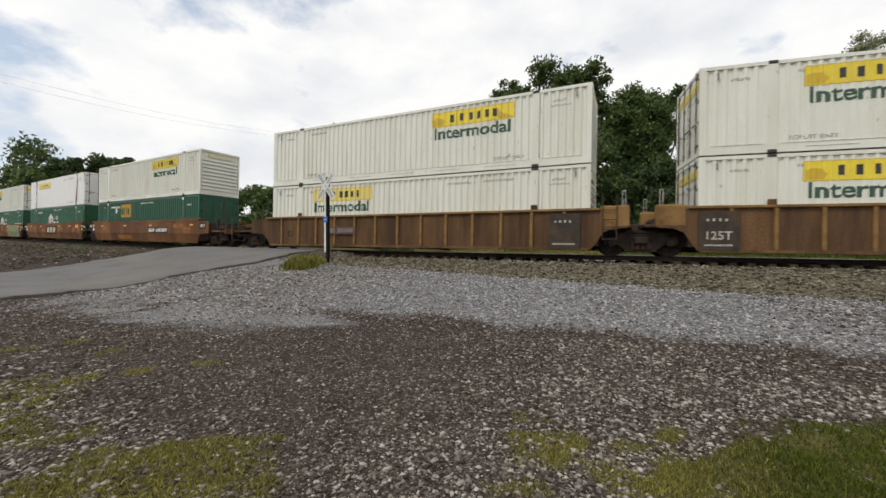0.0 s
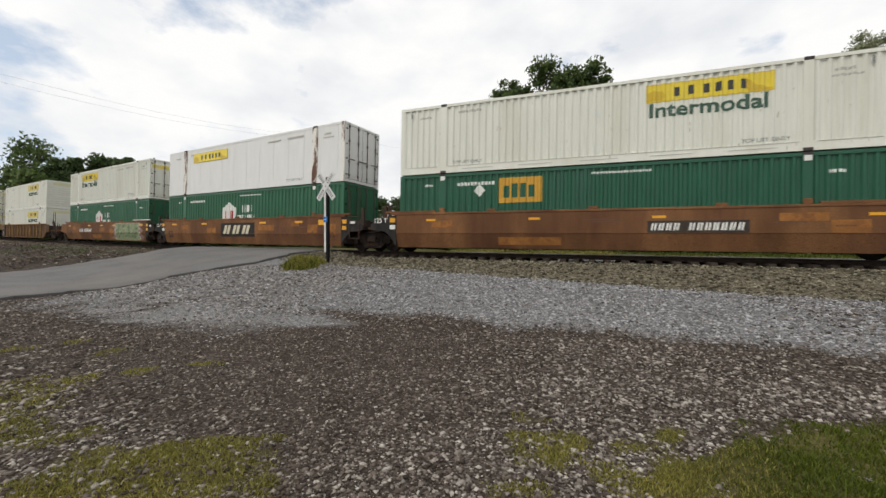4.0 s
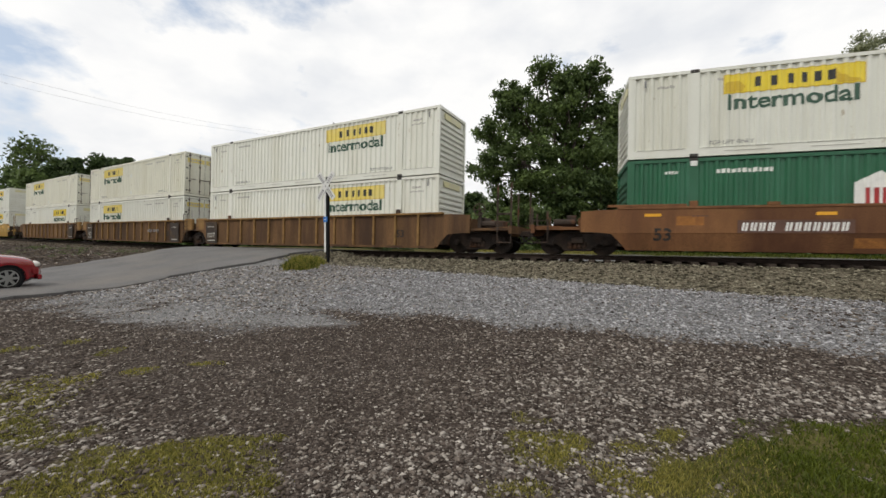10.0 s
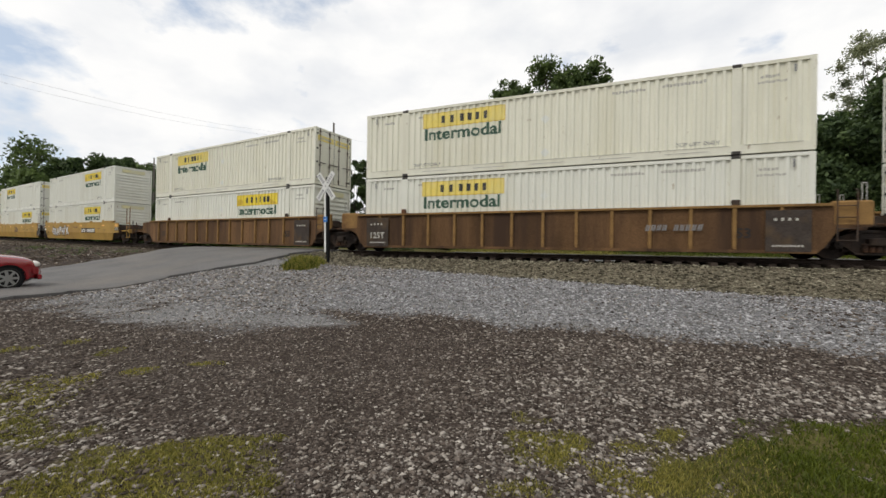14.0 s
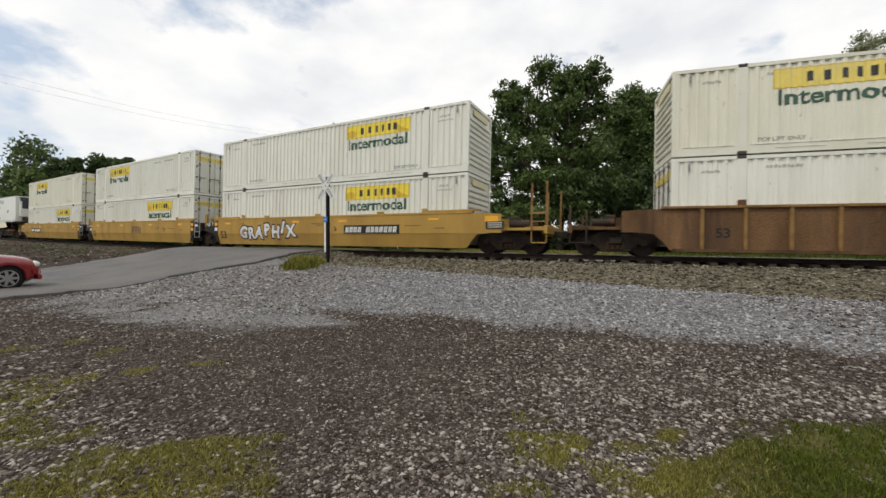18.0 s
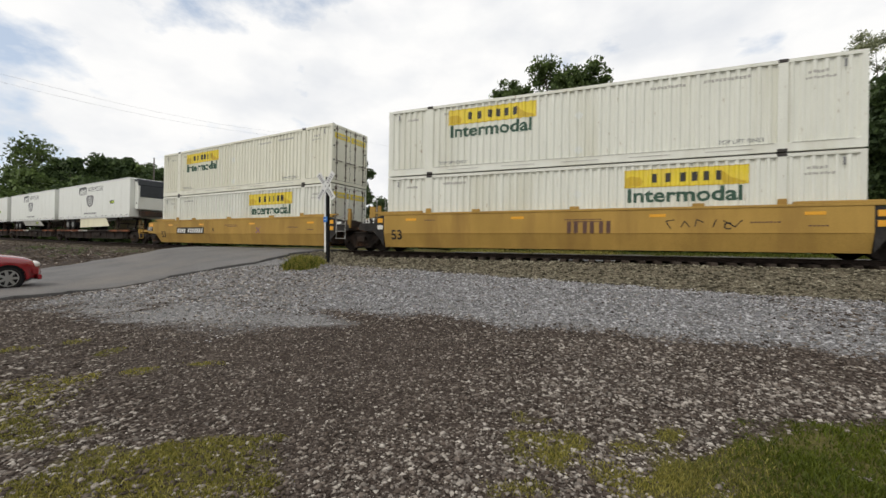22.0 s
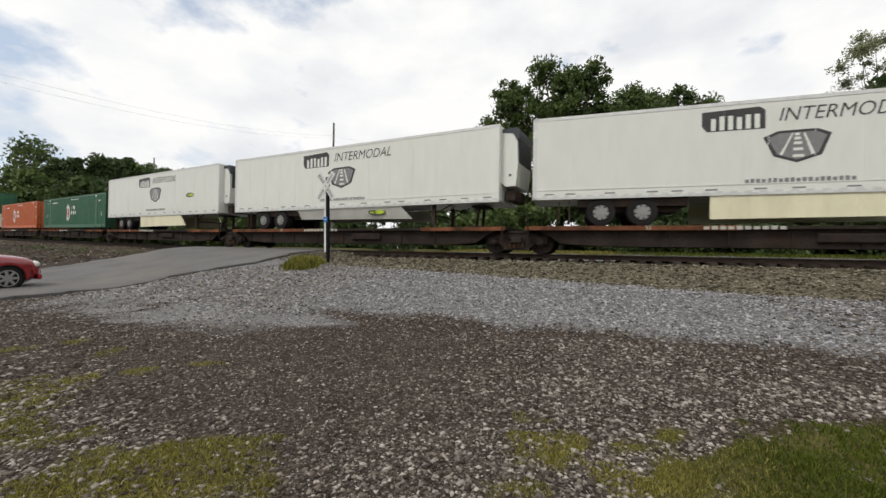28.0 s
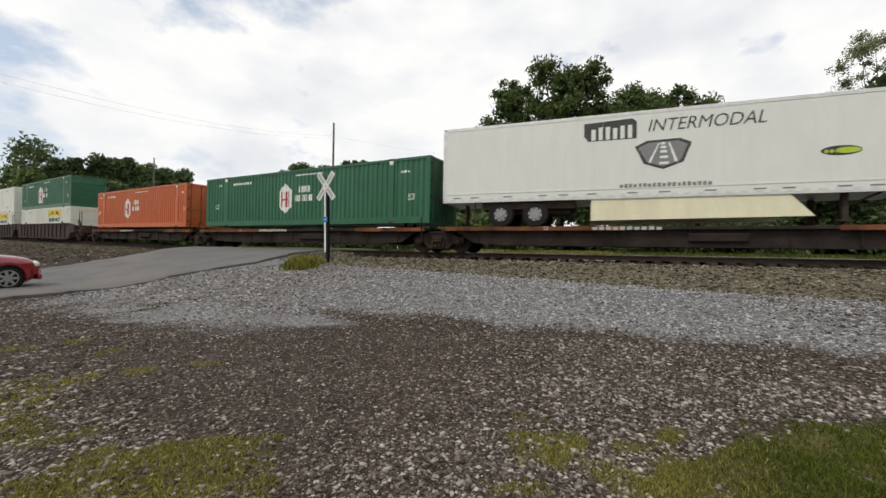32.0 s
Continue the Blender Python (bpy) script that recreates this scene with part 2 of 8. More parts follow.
M_SKIRT = material("cream_fairing", (0.74, 0.70, 0.50), 0.45, vary=0.05, dirt=(0.58, 0.52, 0.36), dirt_at=(0.5, 0.9), streak=2, bump=0.03)
M_UNIT = material("dark_plastic_housing", (0.03, 0.035, 0.042), 0.5, vary=0.15, bump=0.1)
M_NEWPAINT = material("fresh_orange_repaint", (0.31, 0.135, 0.04), 0.65, vary=0.25, scale=1.5, dirt=(0.19, 0.08, 0.03), dirt_at=(0.45, 0.62), dirt_scale=2.2, bump=0.1, spec=0.15)
M_TYRE = material("black_rubber", (0.018, 0.017, 0.017), 0.85, vary=0.25, bump=0.3, spec=0.15)
M_RIM = material("aluminium_wheel", (0.30, 0.30, 0.29), 0.45, metal=0.7, vary=0.1, bump=0.05)
M_TRIM = material("aluminium_trim", (0.62, 0.62, 0.60), 0.4, metal=0.5, vary=0.1, bump=0.05)
M_WINEPANEL = material("wine_red_number_panel", (0.095, 0.045, 0.030), 0.6, vary=0.2, bump=0.05)


# ---- mesh helpers ----
def box(bm, x0, y0, z0, x1, y1, z1, bevel=0.0):
    g = bmesh.ops.create_cube(bm, size=1.0, matrix=Matrix.Translation(((x0 + x1) / 2, (y0 + y1) / 2, (z0 + z1) / 2)) @ Matrix.Diagonal((x1 - x0, y1 - y0, z1 - z0, 1)))
    if bevel:
        es = list({e for v in g["verts"] for e in v.link_edges})
        bmesh.ops.bevel(bm, geom=es, offset=bevel, segments=1, affect="EDGES", profile=0.5)
    return bm


def tube(bm, a, b, r, seg=8, r2=None, caps=True):
    a, b = Vector(a), Vector(b)
    d = b - a
    m = Matrix.Translation((a + b) / 2) @ d.to_track_quat("Z", "Y").to_matrix().to_4x4()
    bmesh.ops.create_cone(bm, cap_ends=caps, segments=seg, radius1=r, radius2=r if r2 is None else r2, depth=d.length, matrix=m)
    return bm


def slab(bm, outline, y0, y1):
    """A plate cut to an outline of (x, z) points, from y0 to y1."""
    f = [bm.verts.new((x, y0, z)) for x, z in outline]
    g = [bm.verts.new((x, y1, z)) for x, z in outline]
    k = len(outline)
    bm.faces.new(f)
    bm.faces.new(g[::-1])
    for i in range(k):
        bm.faces.new((f[i], g[i], g[(i + 1) % k], f[(i + 1) % k]))
    bmesh.ops.recalc_face_normals(bm, faces=bm.faces[:])
    return bm


def mesh_of(name, bm, mat, smooth_shade=False):
    me = bpy.data.meshes.new(name)
    bm.to_mesh(me)
    bm.free()
    for m in (mat if isinstance(mat, (list, tuple)) else (mat,)):
        me.materials.append(m)
    if smooth_shade:
        me.polygons.foreach_set("use_smooth", [True] * len(me.polygons))
    return me


def part(name, bm, mat, parent, label="", smooth_shade=False):
    """One mesh object under a thing or under a part; bm may be a bmesh or a ready mesh."""
    me = bm if isinstance(bm, bpy.types.Mesh) else mesh_of(name, bm, mat, smooth_shade)
    ob = new(name, me)
    ob.parent = parent
    if label:
        tagged(ob, label)
    return ob


def empty(name, label, category, group="", kind=""):
    ob = new(name)
    ob.empty_display_size = 0.3
    return tagged(ob, label, category, group, kind)


CACHE = {}


def cached(key, make):
    if key not in CACHE:
        CACHE[key] = make()
    return CACHE[key]


def lettering(words, height, mat, thick=0.012, shear=0.0, stretch=1.0):
    """Words as a flat mesh in the x-z plane that faces -y, centred on its own middle, of that capital height."""
    def make():
        cu = bpy.data.curves.new("words", "FONT")
        cu.body = words
        cu.align_x, cu.align_y = "CENTER", "CENTER"
        cu.size = height / 0.69
        cu.offset = thick * height
        cu.shear = shear
        cu.resolution_u = 3
        tmp = bpy.data.objects.new("words", cu)
        me = bpy.data.meshes.new_from_object(tmp)
        bpy.data.objects.remove(tmp)
        me.transform(Matrix.Rotation(math.pi / 2, 4, "X") @ Matrix.Diagonal((stretch, 1, 1, 1)))
        me.materials.clear()
        me.materials.append(mat)
        return me
    return cached(("words", words, height, mat.name, thick, shear, stretch), make)


def place(name, me, parent, x, y, z, label="", turn=None):
    ob = part(name, me, None, parent, label)
    ob.matrix_basis = Matrix.Translation((x, y, z)) @ (turn or Matrix())
    return ob


def bars(name, mat, parent, x, z, width, height, count, y, label="", ratio=0.72):
    """Writing that cannot be made out: a row of upright bars."""
    bm = bmesh.new()
    w = width / count
    for i in range(count):
        h = height * (1.0 if i % 3 else 0.86)
        box(bm, x - width / 2 + w * i, y - 0.004, z - height / 2, x - width / 2 + w * (i + ratio), y, z - height / 2 + h)
    return tagged(part(name, bm, mat, parent, label), kind="stuff")


MOVERS = []    # things that ride: (object, middle at the start, half length)


# ---- ground ----
def line_y(x):
    return np.interp(x, LINE_X, LINE_Y)


def line_s(x):
    return np.interp(x, LINE_X, GRID)


def road_mid(y):
    """The road crosses the line and bends slightly towards the south."""
    return -19.0 + 1.65 * smooth((y - 8.4) / 3.6) + 0.10 * np.clip(6.0 - y, 0, 60)


def road_half(y):
    return 5.2 - 0.05 * smooth((y - 8.0) / 4.0)


def ground_z(x, y):
    x, y = np.asarray(x, float), np.asarray(y, float)
    s = line_s(x)
    top = RAIL_Z + rise(s)
    u = line_y(x) - y
    toe = 0.90 - 0.43 * smooth((x + 12.0) / 20.0) + rise(s)
    bed = top - 0.30
    south = np.where(u < 2.15, bed, np.where(u < 4.5, bed + (toe - bed) * smooth((u - 2.15) / 2.35) * 1.0, toe * (1 - smooth((u - 4.5) / 9.5))))
    un = -u
    verge = top - 0.42
    field = np.minimum(top + 0.07, 1.45)
    north = np.where(un < 2.3, bed, bed + (verge - bed) * smooth((un - 2.3) / 2.0)) + (field - verge) * smooth((un - 3.5) / 9.0)
    z = np.where(u > 0, south, north)
    # the road's own height
    w = abs(x - road_mid(y))
    rz = top - 0.06 - (top - 0.16) * smooth((u - 2.2) / 8.5)
    rz = np.where(u > 0, rz, top - 0.06 - 0.6 * smooth((un - 2.0) / 12.0))
    k = 1 - smooth((w - road_half(y)) / 2.0)
    return z * (1 - k) + rz * k


def ground_top(x, y):
    """The ground with its small unevenness, as it is built."""
    x, y = np.asarray(x, float), np.asarray(y, float)
    rough = 0.012 * (np.sin(x * 3.1 + y * 1.7) + np.sin(x * 1.3 - y * 4.3) + np.sin(x * 7.7 + 1.0) * np.sin(y * 6.9))
    wr = smooth((abs(x - road_mid(y)) - road_half(y)) / 0.5)
    return ground_z(x, y) + rough * wr - 0.03 * (1 - wr)


def patch(x, y, cx, cy, rx, ry, turn=0.0):
    c, s_ = math.cos(turn), math.sin(turn)
    a, b = (x - cx) * c + (y - cy) * s_, -(x - cx) * s_ + (y - cy) * c
    return (a / rx) ** 2 + (b / ry) ** 2


def axis(fine_lo, fine_hi, step, far_lo, far_hi):
    a = list(np.arange(fine_lo, fine_hi, step))
    d, v = step, fine_hi
    while v < far_hi:
        a.append(v)
        d *= 1.12
        v += d
    a.append(far_hi)
    d, v, low = step, fine_lo, []
    while v > far_lo:
        d *= 1.12
        v -= d
        low.append(max(v, far_lo))
    return np.array(low[::-1] + a)


GRASS = [(-5.35, 1.92, 0.5, 0.5, 0.44), (-4.95, 1.75, 0.4, 0.3, 0.44), (-4.3, 1.46, 0.36, 0.26, 0.45), (-3.83, 1.5, 0.1, 0.1, 0.41), (-5.19, 2.28, 0.13, 0.14, 0.45), (-7.6, 2.6, 0.3, 0.26, 0.4), (-7.22, 3.16, 0.15, 0.18, 0.33), (-6.29, 3.17, 0.13, 0.2, 0.4),
         (-4.95, 2.76, 0.15, 0.18, 0.4), (-4.63, 3.31, 0.26, 0.1, 0.37), (-3.78, 1.74, 0.16, 0.19, 0.44), (-3.15, 1.58, 0.34, 0.18, 0.45), (-2.56, 1.76, 0.48, 0.34, 0.43), (-2.6, 1.46, 0.76, 0.24, 0.42), (-2.37, 2.26, 0.1, 0.08, 0.5),
         (-0.41, 2.82, 0.3, 0.19, 0.41), (-0.52, 3.12, 0.18, 0.09, 0.4), (-0.22, 3.21, 0.14, 0.13, 0.42), (0.23, 3.3, 0.16, 0.13, 0.37), (-0.69, 3.44, 0.07, 0.09, 0.34), (-0.46, 3.43, 0.07, 0.06, 0.43), (1.1, 3.2, 1.05, 0.42, 0.4),
         (0.49, 3.53, 0.22, 0.16, 0.43), (1.5, 3.68, 0.8, 0.44, 0.41), (2.6, 4.05, 0.75, 0.5, 0.4), (1.16, 4.05, 0.14, 0.09, 0.41), (-0.45, 2.39, 0.26, 0.13, 0.4), (0.15, 2.82, 0.26, 0.2, 0.4), (0.3, 2.2, 0.95, 0.36, 0.4),
         (-9.75, 10.6, 1.05, 0.5, -0.9)]


WAVES = [(random.Random(40 + k).uniform(0, 6.283), 1.7 * 1.33 ** k, random.Random(90 + k).uniform(0, 6.283)) for k in range(10)]


def lumps(x, y):
    """Uneven field of about -1 to 1 with features from a few metres down to a hand's width."""
    out = np.zeros_like(x)
    wx, wy = x + 0.25 * np.sin(y * 2.7), y + 0.25 * np.sin(x * 3.1 + 1.0)
    for a, f, ph in WAVES:
        out = out + np.sin((wx * math.cos(a) + wy * math.sin(a)) * f + ph)
    return out / 3.4


def grassy(x, y):
    g = np.zeros_like(x)
    for cx, cy, rx, ry, turn in GRASS:
        g = np.maximum(g, (1.25 - patch(x, y, cx, cy, rx, ry, turn) * 0.75) * (1.0 if rx > 0.75 else 0.85))
    return np.clip(g * 1.05 + 0.62 * lumps(x, y) * np.clip(g * 3, 0, 1), 0, 1)


BALD = ((-8.3, 4.8, 2.6, 0.75, 0.15), (-5.2, 5.3, 1.3, 0.35, 0.1), (-11.0, 5.6, 1.5, 0.5, 0.3))


def bald(x, y):
    """Where wheels have pressed the stones into tan dust."""
    g = np.zeros_like(x)
    for cx, cy, rx, ry, turn in BALD:
        g = np.maximum(g, 1.2 - patch(x, y, cx, cy, rx, ry, turn))
    return np.clip(g + 0.45 * lumps(x * 1.3, y * 1.3) * (g > 0), 0, 1)


def zones(x, y):
    """Shares of pale stone, brown ballast and grass at each place; the rest is dark earth with stones."""
    u = line_y(x) - y
    wob = 0.35 * np.sin(x * 1.3 + 0.6) + 0.22 * np.sin(x * 2.9 + 2.0) + 0.12 * np.sin(x * 6.1)
    pale = smooth((y - 5.55 - 0.5 * smooth((x + 4.2) / 1.6) - 0.4 * smooth((x - 0.8) / 2.2) - wob * 0.45) / 0.8) * smooth((x + 9.5) / 3.5)
    pale = np.maximum(pale, 0.92 * smooth((y - 3.9 - wob) / 1.8) * smooth((x + 14.0) / 2.0) * (1 - smooth((x + 6.5) / 2.5)))
    pale = np.where(u > 0, pale, 0.95)
    brown = smooth((5.0 + wob * 0.35 - u) / 0.5) * np.where(u > -2.6, 1.0, 0.0)
    west = smooth((-x - 20.5) / 2.0)
    brown = brown * (1 - 0.6 * west * (u > 1.8))
    grass = grassy(x, y) * 0.75
    grass = np.maximum(grass, 0.18 * west * (u > 4.0) * np.clip(0.35 + 0.8 * lumps(x * 0.45, y * 0.6), 0, 1))
    grass = np.where(u < -9.0, smooth((-9.0 - u) / 2.0), grass)
    far = smooth((np.hypot(x, y) - 60) / 60)
    grass = np.maximum(grass, far)
    grass = np.maximum(grass, smooth((1.2 - y) / 1.5) * 0.6)
    worn = bald(x, y)
    return np.maximum(pale, 0.75 * worn * (u > 5.5)) * (1 - brown), brown, grass


def build_ground():
    xs = axis(-15.0, 8.0, 0.125, -900.0, 900.0)
    ys = axis(0.4, 13.5, 0.125, -600.0, 1200.0)
    X, Y = np.meshgrid(xs, ys)
    Z = ground_top(X, Y)
    verts = np.stack([X.ravel(), Y.ravel(), Z.ravel()], 1)
    nx, ny = len(xs), len(ys)
    i = np.arange(ny - 1)[:, None] * nx + np.arange(nx - 1)[None, :]
    faces = np.stack([i, i + 1, i + 1 + nx, i + nx], -1).reshape(-1, 4)
    me = bpy.data.meshes.new("ground")
    me.from_pydata(verts.tolist(), [], faces.tolist())
    pale, brown, grass = zones(X.ravel(), Y.ravel())
    col = me.color_attributes.new("zone", "FLOAT_COLOR", "POINT")
    col.data.foreach_set("color", np.stack([pale, brown, grass, np.ones_like(pale)], 1).ravel().astype(np.float32))
    me.polygons.foreach_set("use_smooth", [True] * len(me.polygons))
    m = bpy.data.materials.new("gravel_and_earth")
    m.use_nodes = True
    n, l = m.node_tree.nodes, m.node_tree.links
    b = n["Principled BSDF"]
    b.inputs["Roughness"].default_value = 0.9
    b.inputs["Specular IOR Level"].default_value = 0.12
    co = n.new("ShaderNodeTexCoord")
    at = n.new("ShaderNodeAttribute")
    at.attribute_name = "zone"
    sep = n.new("ShaderNodeSeparateColor")
    l.new(at.outputs["Color"], sep.inputs[0])
    stone = n.new("ShaderNodeTexVoronoi")
    stone.inputs["Scale"].default_value = 48.0
    l.new(co.outputs["Object"], stone.inputs["Vector"])
    fine = n.new("ShaderNodeTexNoise")
    fine.inputs["Scale"].default_value, fine.inputs["Detail"].default_value = 60.0, 4.0
    l.new(co.outputs["Object"], fine.inputs["Vector"])
    wide = n.new("ShaderNodeTexNoise")
    wide.inputs["Scale"].default_value, wide.inputs["Detail"].default_value = 0.9, 6.0
    l.new(co.outputs["Object"], wide.inputs["Vector"])
    grey = n.new("ShaderNodeRGBToBW")
    l.new(stone.outputs["Color"], grey.inputs[0])

    def ramp(src, *stops):
        r = n.new("ShaderNodeValToRGB")
        while len(r.color_ramp.elements) < len(stops):
            r.color_ramp.elements.new(0.5)
        for e, (p, c) in zip(r.color_ramp.elements, stops):
            e.position, e.color = p, (*c, 1)
        l.new(src, r.inputs["Fac"])
        return r.outputs["Color"]

    def mix(fac, a, c, blend="MIX"):
        x = n.new("ShaderNodeMix")
        x.data_type, x.blend_type = "RGBA", blend
        if isinstance(fac, float):
            x.inputs["Factor"].default_value = fac
        else:
            l.new(fac, x.inputs["Factor"])
        l.new(a, x.inputs[6])
        l.new(c, x.inputs[7])
        return x.outputs[2]

    def blur_mask(src, width=0.5):
        """A zone's share with a ragged edge."""
        a = n.new("ShaderNodeMath")
        a.operation = "MULTIPLY_ADD"
        l.new(wide.outputs["Fac"], a.inputs[0])
        a.inputs[1].default_value = width
        l.new(src, a.inputs[2])
        r = n.new("ShaderNodeMapRange")
        r.inputs["From Min"].default_value, r.inputs["From Max"].default_value = 0.35 + width * 0.5 - 0.2, 0.35 + width * 0.5 + 0.35
        l.new(a.outputs[0], r.inputs["Value"])
        return r.outputs[0]

    dark = ramp(grey.outputs[0], (0.12, (0.024, 0.018, 0.014)), (0.55, (0.052, 0.040, 0.033)), (0.86, (0.115, 0.097, 0.085)), (0.97, (0.24, 0.215, 0.19)))
    pale_c = ramp(grey.outputs[0], (0.1, (0.09, 0.088, 0.088)), (0.5, (0.17, 0.168, 0.168)), (0.9, (0.31, 0.308, 0.305)))
    brown_c = ramp(grey.outputs[0], (0.1, (0.056, 0.048, 0.034)), (0.5, (0.125, 0.108, 0.076)), (0.9, (0.25, 0.222, 0.165)))
    grass_c = ramp(fine.outputs["Fac"], (0.3, (0.055, 0.050, 0.018)), (0.7, (0.125, 0.112, 0.038)))
    c = mix(blur_mask(sep.outputs[0]), dark, pale_c)
    c = mix(blur_mask(sep.outputs[1], 0.25), c, brown_c)
    c = mix(blur_mask(sep.outputs[2], 0.9), c, grass_c)
    c = mix(0.45, c, ramp(wide.outputs["Fac"], (0.3, (0.62, 0.61, 0.60)), (0.7, (1.2, 1.18, 1.16))), "MULTIPLY")
    l.new(c, b.inputs["Base Color"])
    bp = n.new("ShaderNodeBump")
    bp.inputs["Strength"].default_value, bp.inputs["Distance"].default_value = 0.7, 0.02
    l.new(stone.outputs["Distance"], bp.inputs["Height"])
    bp2 = n.new("ShaderNodeBump")
    bp2.inputs["Strength"].default_value, bp2.inputs["Distance"].default_value = 0.4, 0.01
    l.new(fine.outputs["Fac"], bp2.inputs["Height"])
    l.new(bp.outputs["Normal"], bp2.inputs["Normal"])
    l.new(bp2.outputs["Normal"], b.inputs["Normal"])
    me.materials.append(m)
    tagged(new("ground", me), "dark earth and gravel ground with pale stone and grass patches", "ground", kind="structure")


build_ground()


# ---- road over the crossing ----
M_ASPHALT = material("old_asphalt", (0.115, 0.111, 0.109), 0.85, vary=0.2, scale=0.7, fine=120, dirt=(0.145, 0.132, 0.119), dirt_at=(0.50, 0.68), dirt_scale=0.35, bump=0.5)


# asphalt darkened to paint the shadow along the road's broken edge
M_RIMSHADE = material("shaded_broken_edge", (0.028, 0.026, 0.025), 0.9, vary=0.3, fine=60, bump=0.6)


def build_road():
    ys = np.concatenate([np.arange(-60, 0, 3.0), np.arange(0, 30, 0.3), np.arange(30, 60, 2.0)])
    n_across = 24
    vs, fs = [], []
    for j, y in enumerate(ys):
        for i in range(n_across + 1):
            k = i / n_across * 2 - 1
            edge = 0.12 * math.sin(y * 1.9) + 0.12 * math.sin(y * 4.7 + 1) + 0.08 * math.sin(y * 11.3)
            x = float(road_mid(y)) + k * (float(road_half(y)) + (edge if abs(k) == 1 else 0))
            z = float(ground_z(x, y)) + 0.065 - (0.015 if abs(k) == 1 else 0)
            vs.append((x, y, z))
    w = n_across + 1
    for j in range(len(ys) - 1):
        for i in range(n_across):
            fs.append((j * w + i, j * w + i + 1, (j + 1) * w + i + 1, (j + 1) * w + i))
    # the broken rim goes down into the ground, painted dark as its crack shadow
    for side in (0, n_across):
        base = len(vs)
        for j in range(len(ys)):
            x, y, z = vs[j * w + side]
            vs.append((x + (0.10 if side else -0.10) * (1 + 0.6 * math.sin(y * 7.3)), y, z - 0.13))
        for j in range(len(ys) - 1):
            q = (j * w + side, (j + 1) * w + side, base + j + 1, base + j)
            fs.append(q if side == 0 else q[::-1])
    me = bpy.data.meshes.new("road")
    me.from_pydata(vs, [], fs)
    me.materials.append(M_ASPHALT)
    me.materials.append(M_RIMSHADE)
    body = (len(ys) - 1) * n_across
    me.polygons.foreach_set("material_index", [0 if i < body else 1 for i in range(len(me.polygons))])
    me.polygons.foreach_set("use_smooth", [True] * len(me.polygons))
    tagged(new("road", me), "worn grey asphalt road that climbs to the level crossing", "road", kind="structure")


build_road()


# ---- railway track ----
def sweep(profile, s_values, side, mat, name, parent):
    vs, fs = [], []
    k = len(profile)
    for s in s_values:
        for a, z in profile:
            p = line_at(s, side + a)
            vs.append((p.x, p.y, p.z + z))
    for j in range(len(s_values) - 1):
        for i in range(k):
            fs.append((j * k + i, j * k + (i + 1) % k, (j + 1) * k + (i + 1) % k, (j + 1) * k + i))
    me = bpy.data.meshes.new(name)
    me.from_pydata(vs, [], fs)
    me.materials.append(mat)
    return part(name, me, mat, parent)


def build_track():
    track = empty("railway_track", "single railway track, rusty rails on dark wooden ties", "railway track", kind="structure")
    ss = list(np.arange(-260, -90, 6.0)) + list(np.arange(-90, 40, 1.5)) + list(np.arange(40, 200, 8.0))
    foot = [(-0.07, -0.17), (-0.07, -0.155), (-0.012, -0.13), (-0.012, -0.045), (-0.036, -0.035), (-0.036, -0.004), (0.036, -0.004), (0.036, -0.035), (0.012, -0.045), (0.012, -0.13), (0.07, -0.155), (0.07, -0.17)]
    head = [(-0.034, -0.006), (-0.028, 0.0), (0.028, 0.0), (0.034, -0.006)]
    for side in (-0.7525, 0.7525):
        rail = sweep(foot, ss, side, M_RAIL, "rail", track)
        sweep(head, ss, side, M_RAILTOP, "rail_head", rail)
    bm = bmesh.new()
    box(bm, -0.11, -1.3, -0.33, 0.11, 1.3, -0.17, 0.015)
    me = mesh_of("tie", bm, M_TIE)
    rng = random.Random(5)
    bm = bmesh.new()
    for y in (-0.7525, 0.7525):
        box(bm, -0.09, y - 0.17, -0.175, 0.09, y + 0.17, -0.158)
        for dx in (-0.05, 0.05):
            for dy in (-0.1, 0.1):
                box(bm, dx - 0.012, y + dy - 0.02, -0.158, dx + 0.012, y + dy + 0.02, -0.135)
    plate = mesh_of("tie_plate", bm, M_RAIL)
    for i in range(190):
        s = 24.0 - i * 0.53
        t = part("tie", me, None, track)
        t.matrix_basis = Matrix.Translation(line_at(s, rng.uniform(-0.06, 0.06))) @ Euler((0, 0, heading(s) + rng.uniform(-0.03, 0.03))).to_matrix().to_4x4()
        if -45 < s < 20:
            q = part("tie_plate", plate, None, t)


build_track()


# ---- containers ----
LONG, WIDE, TALL = 16.15, 2.59, 2.90


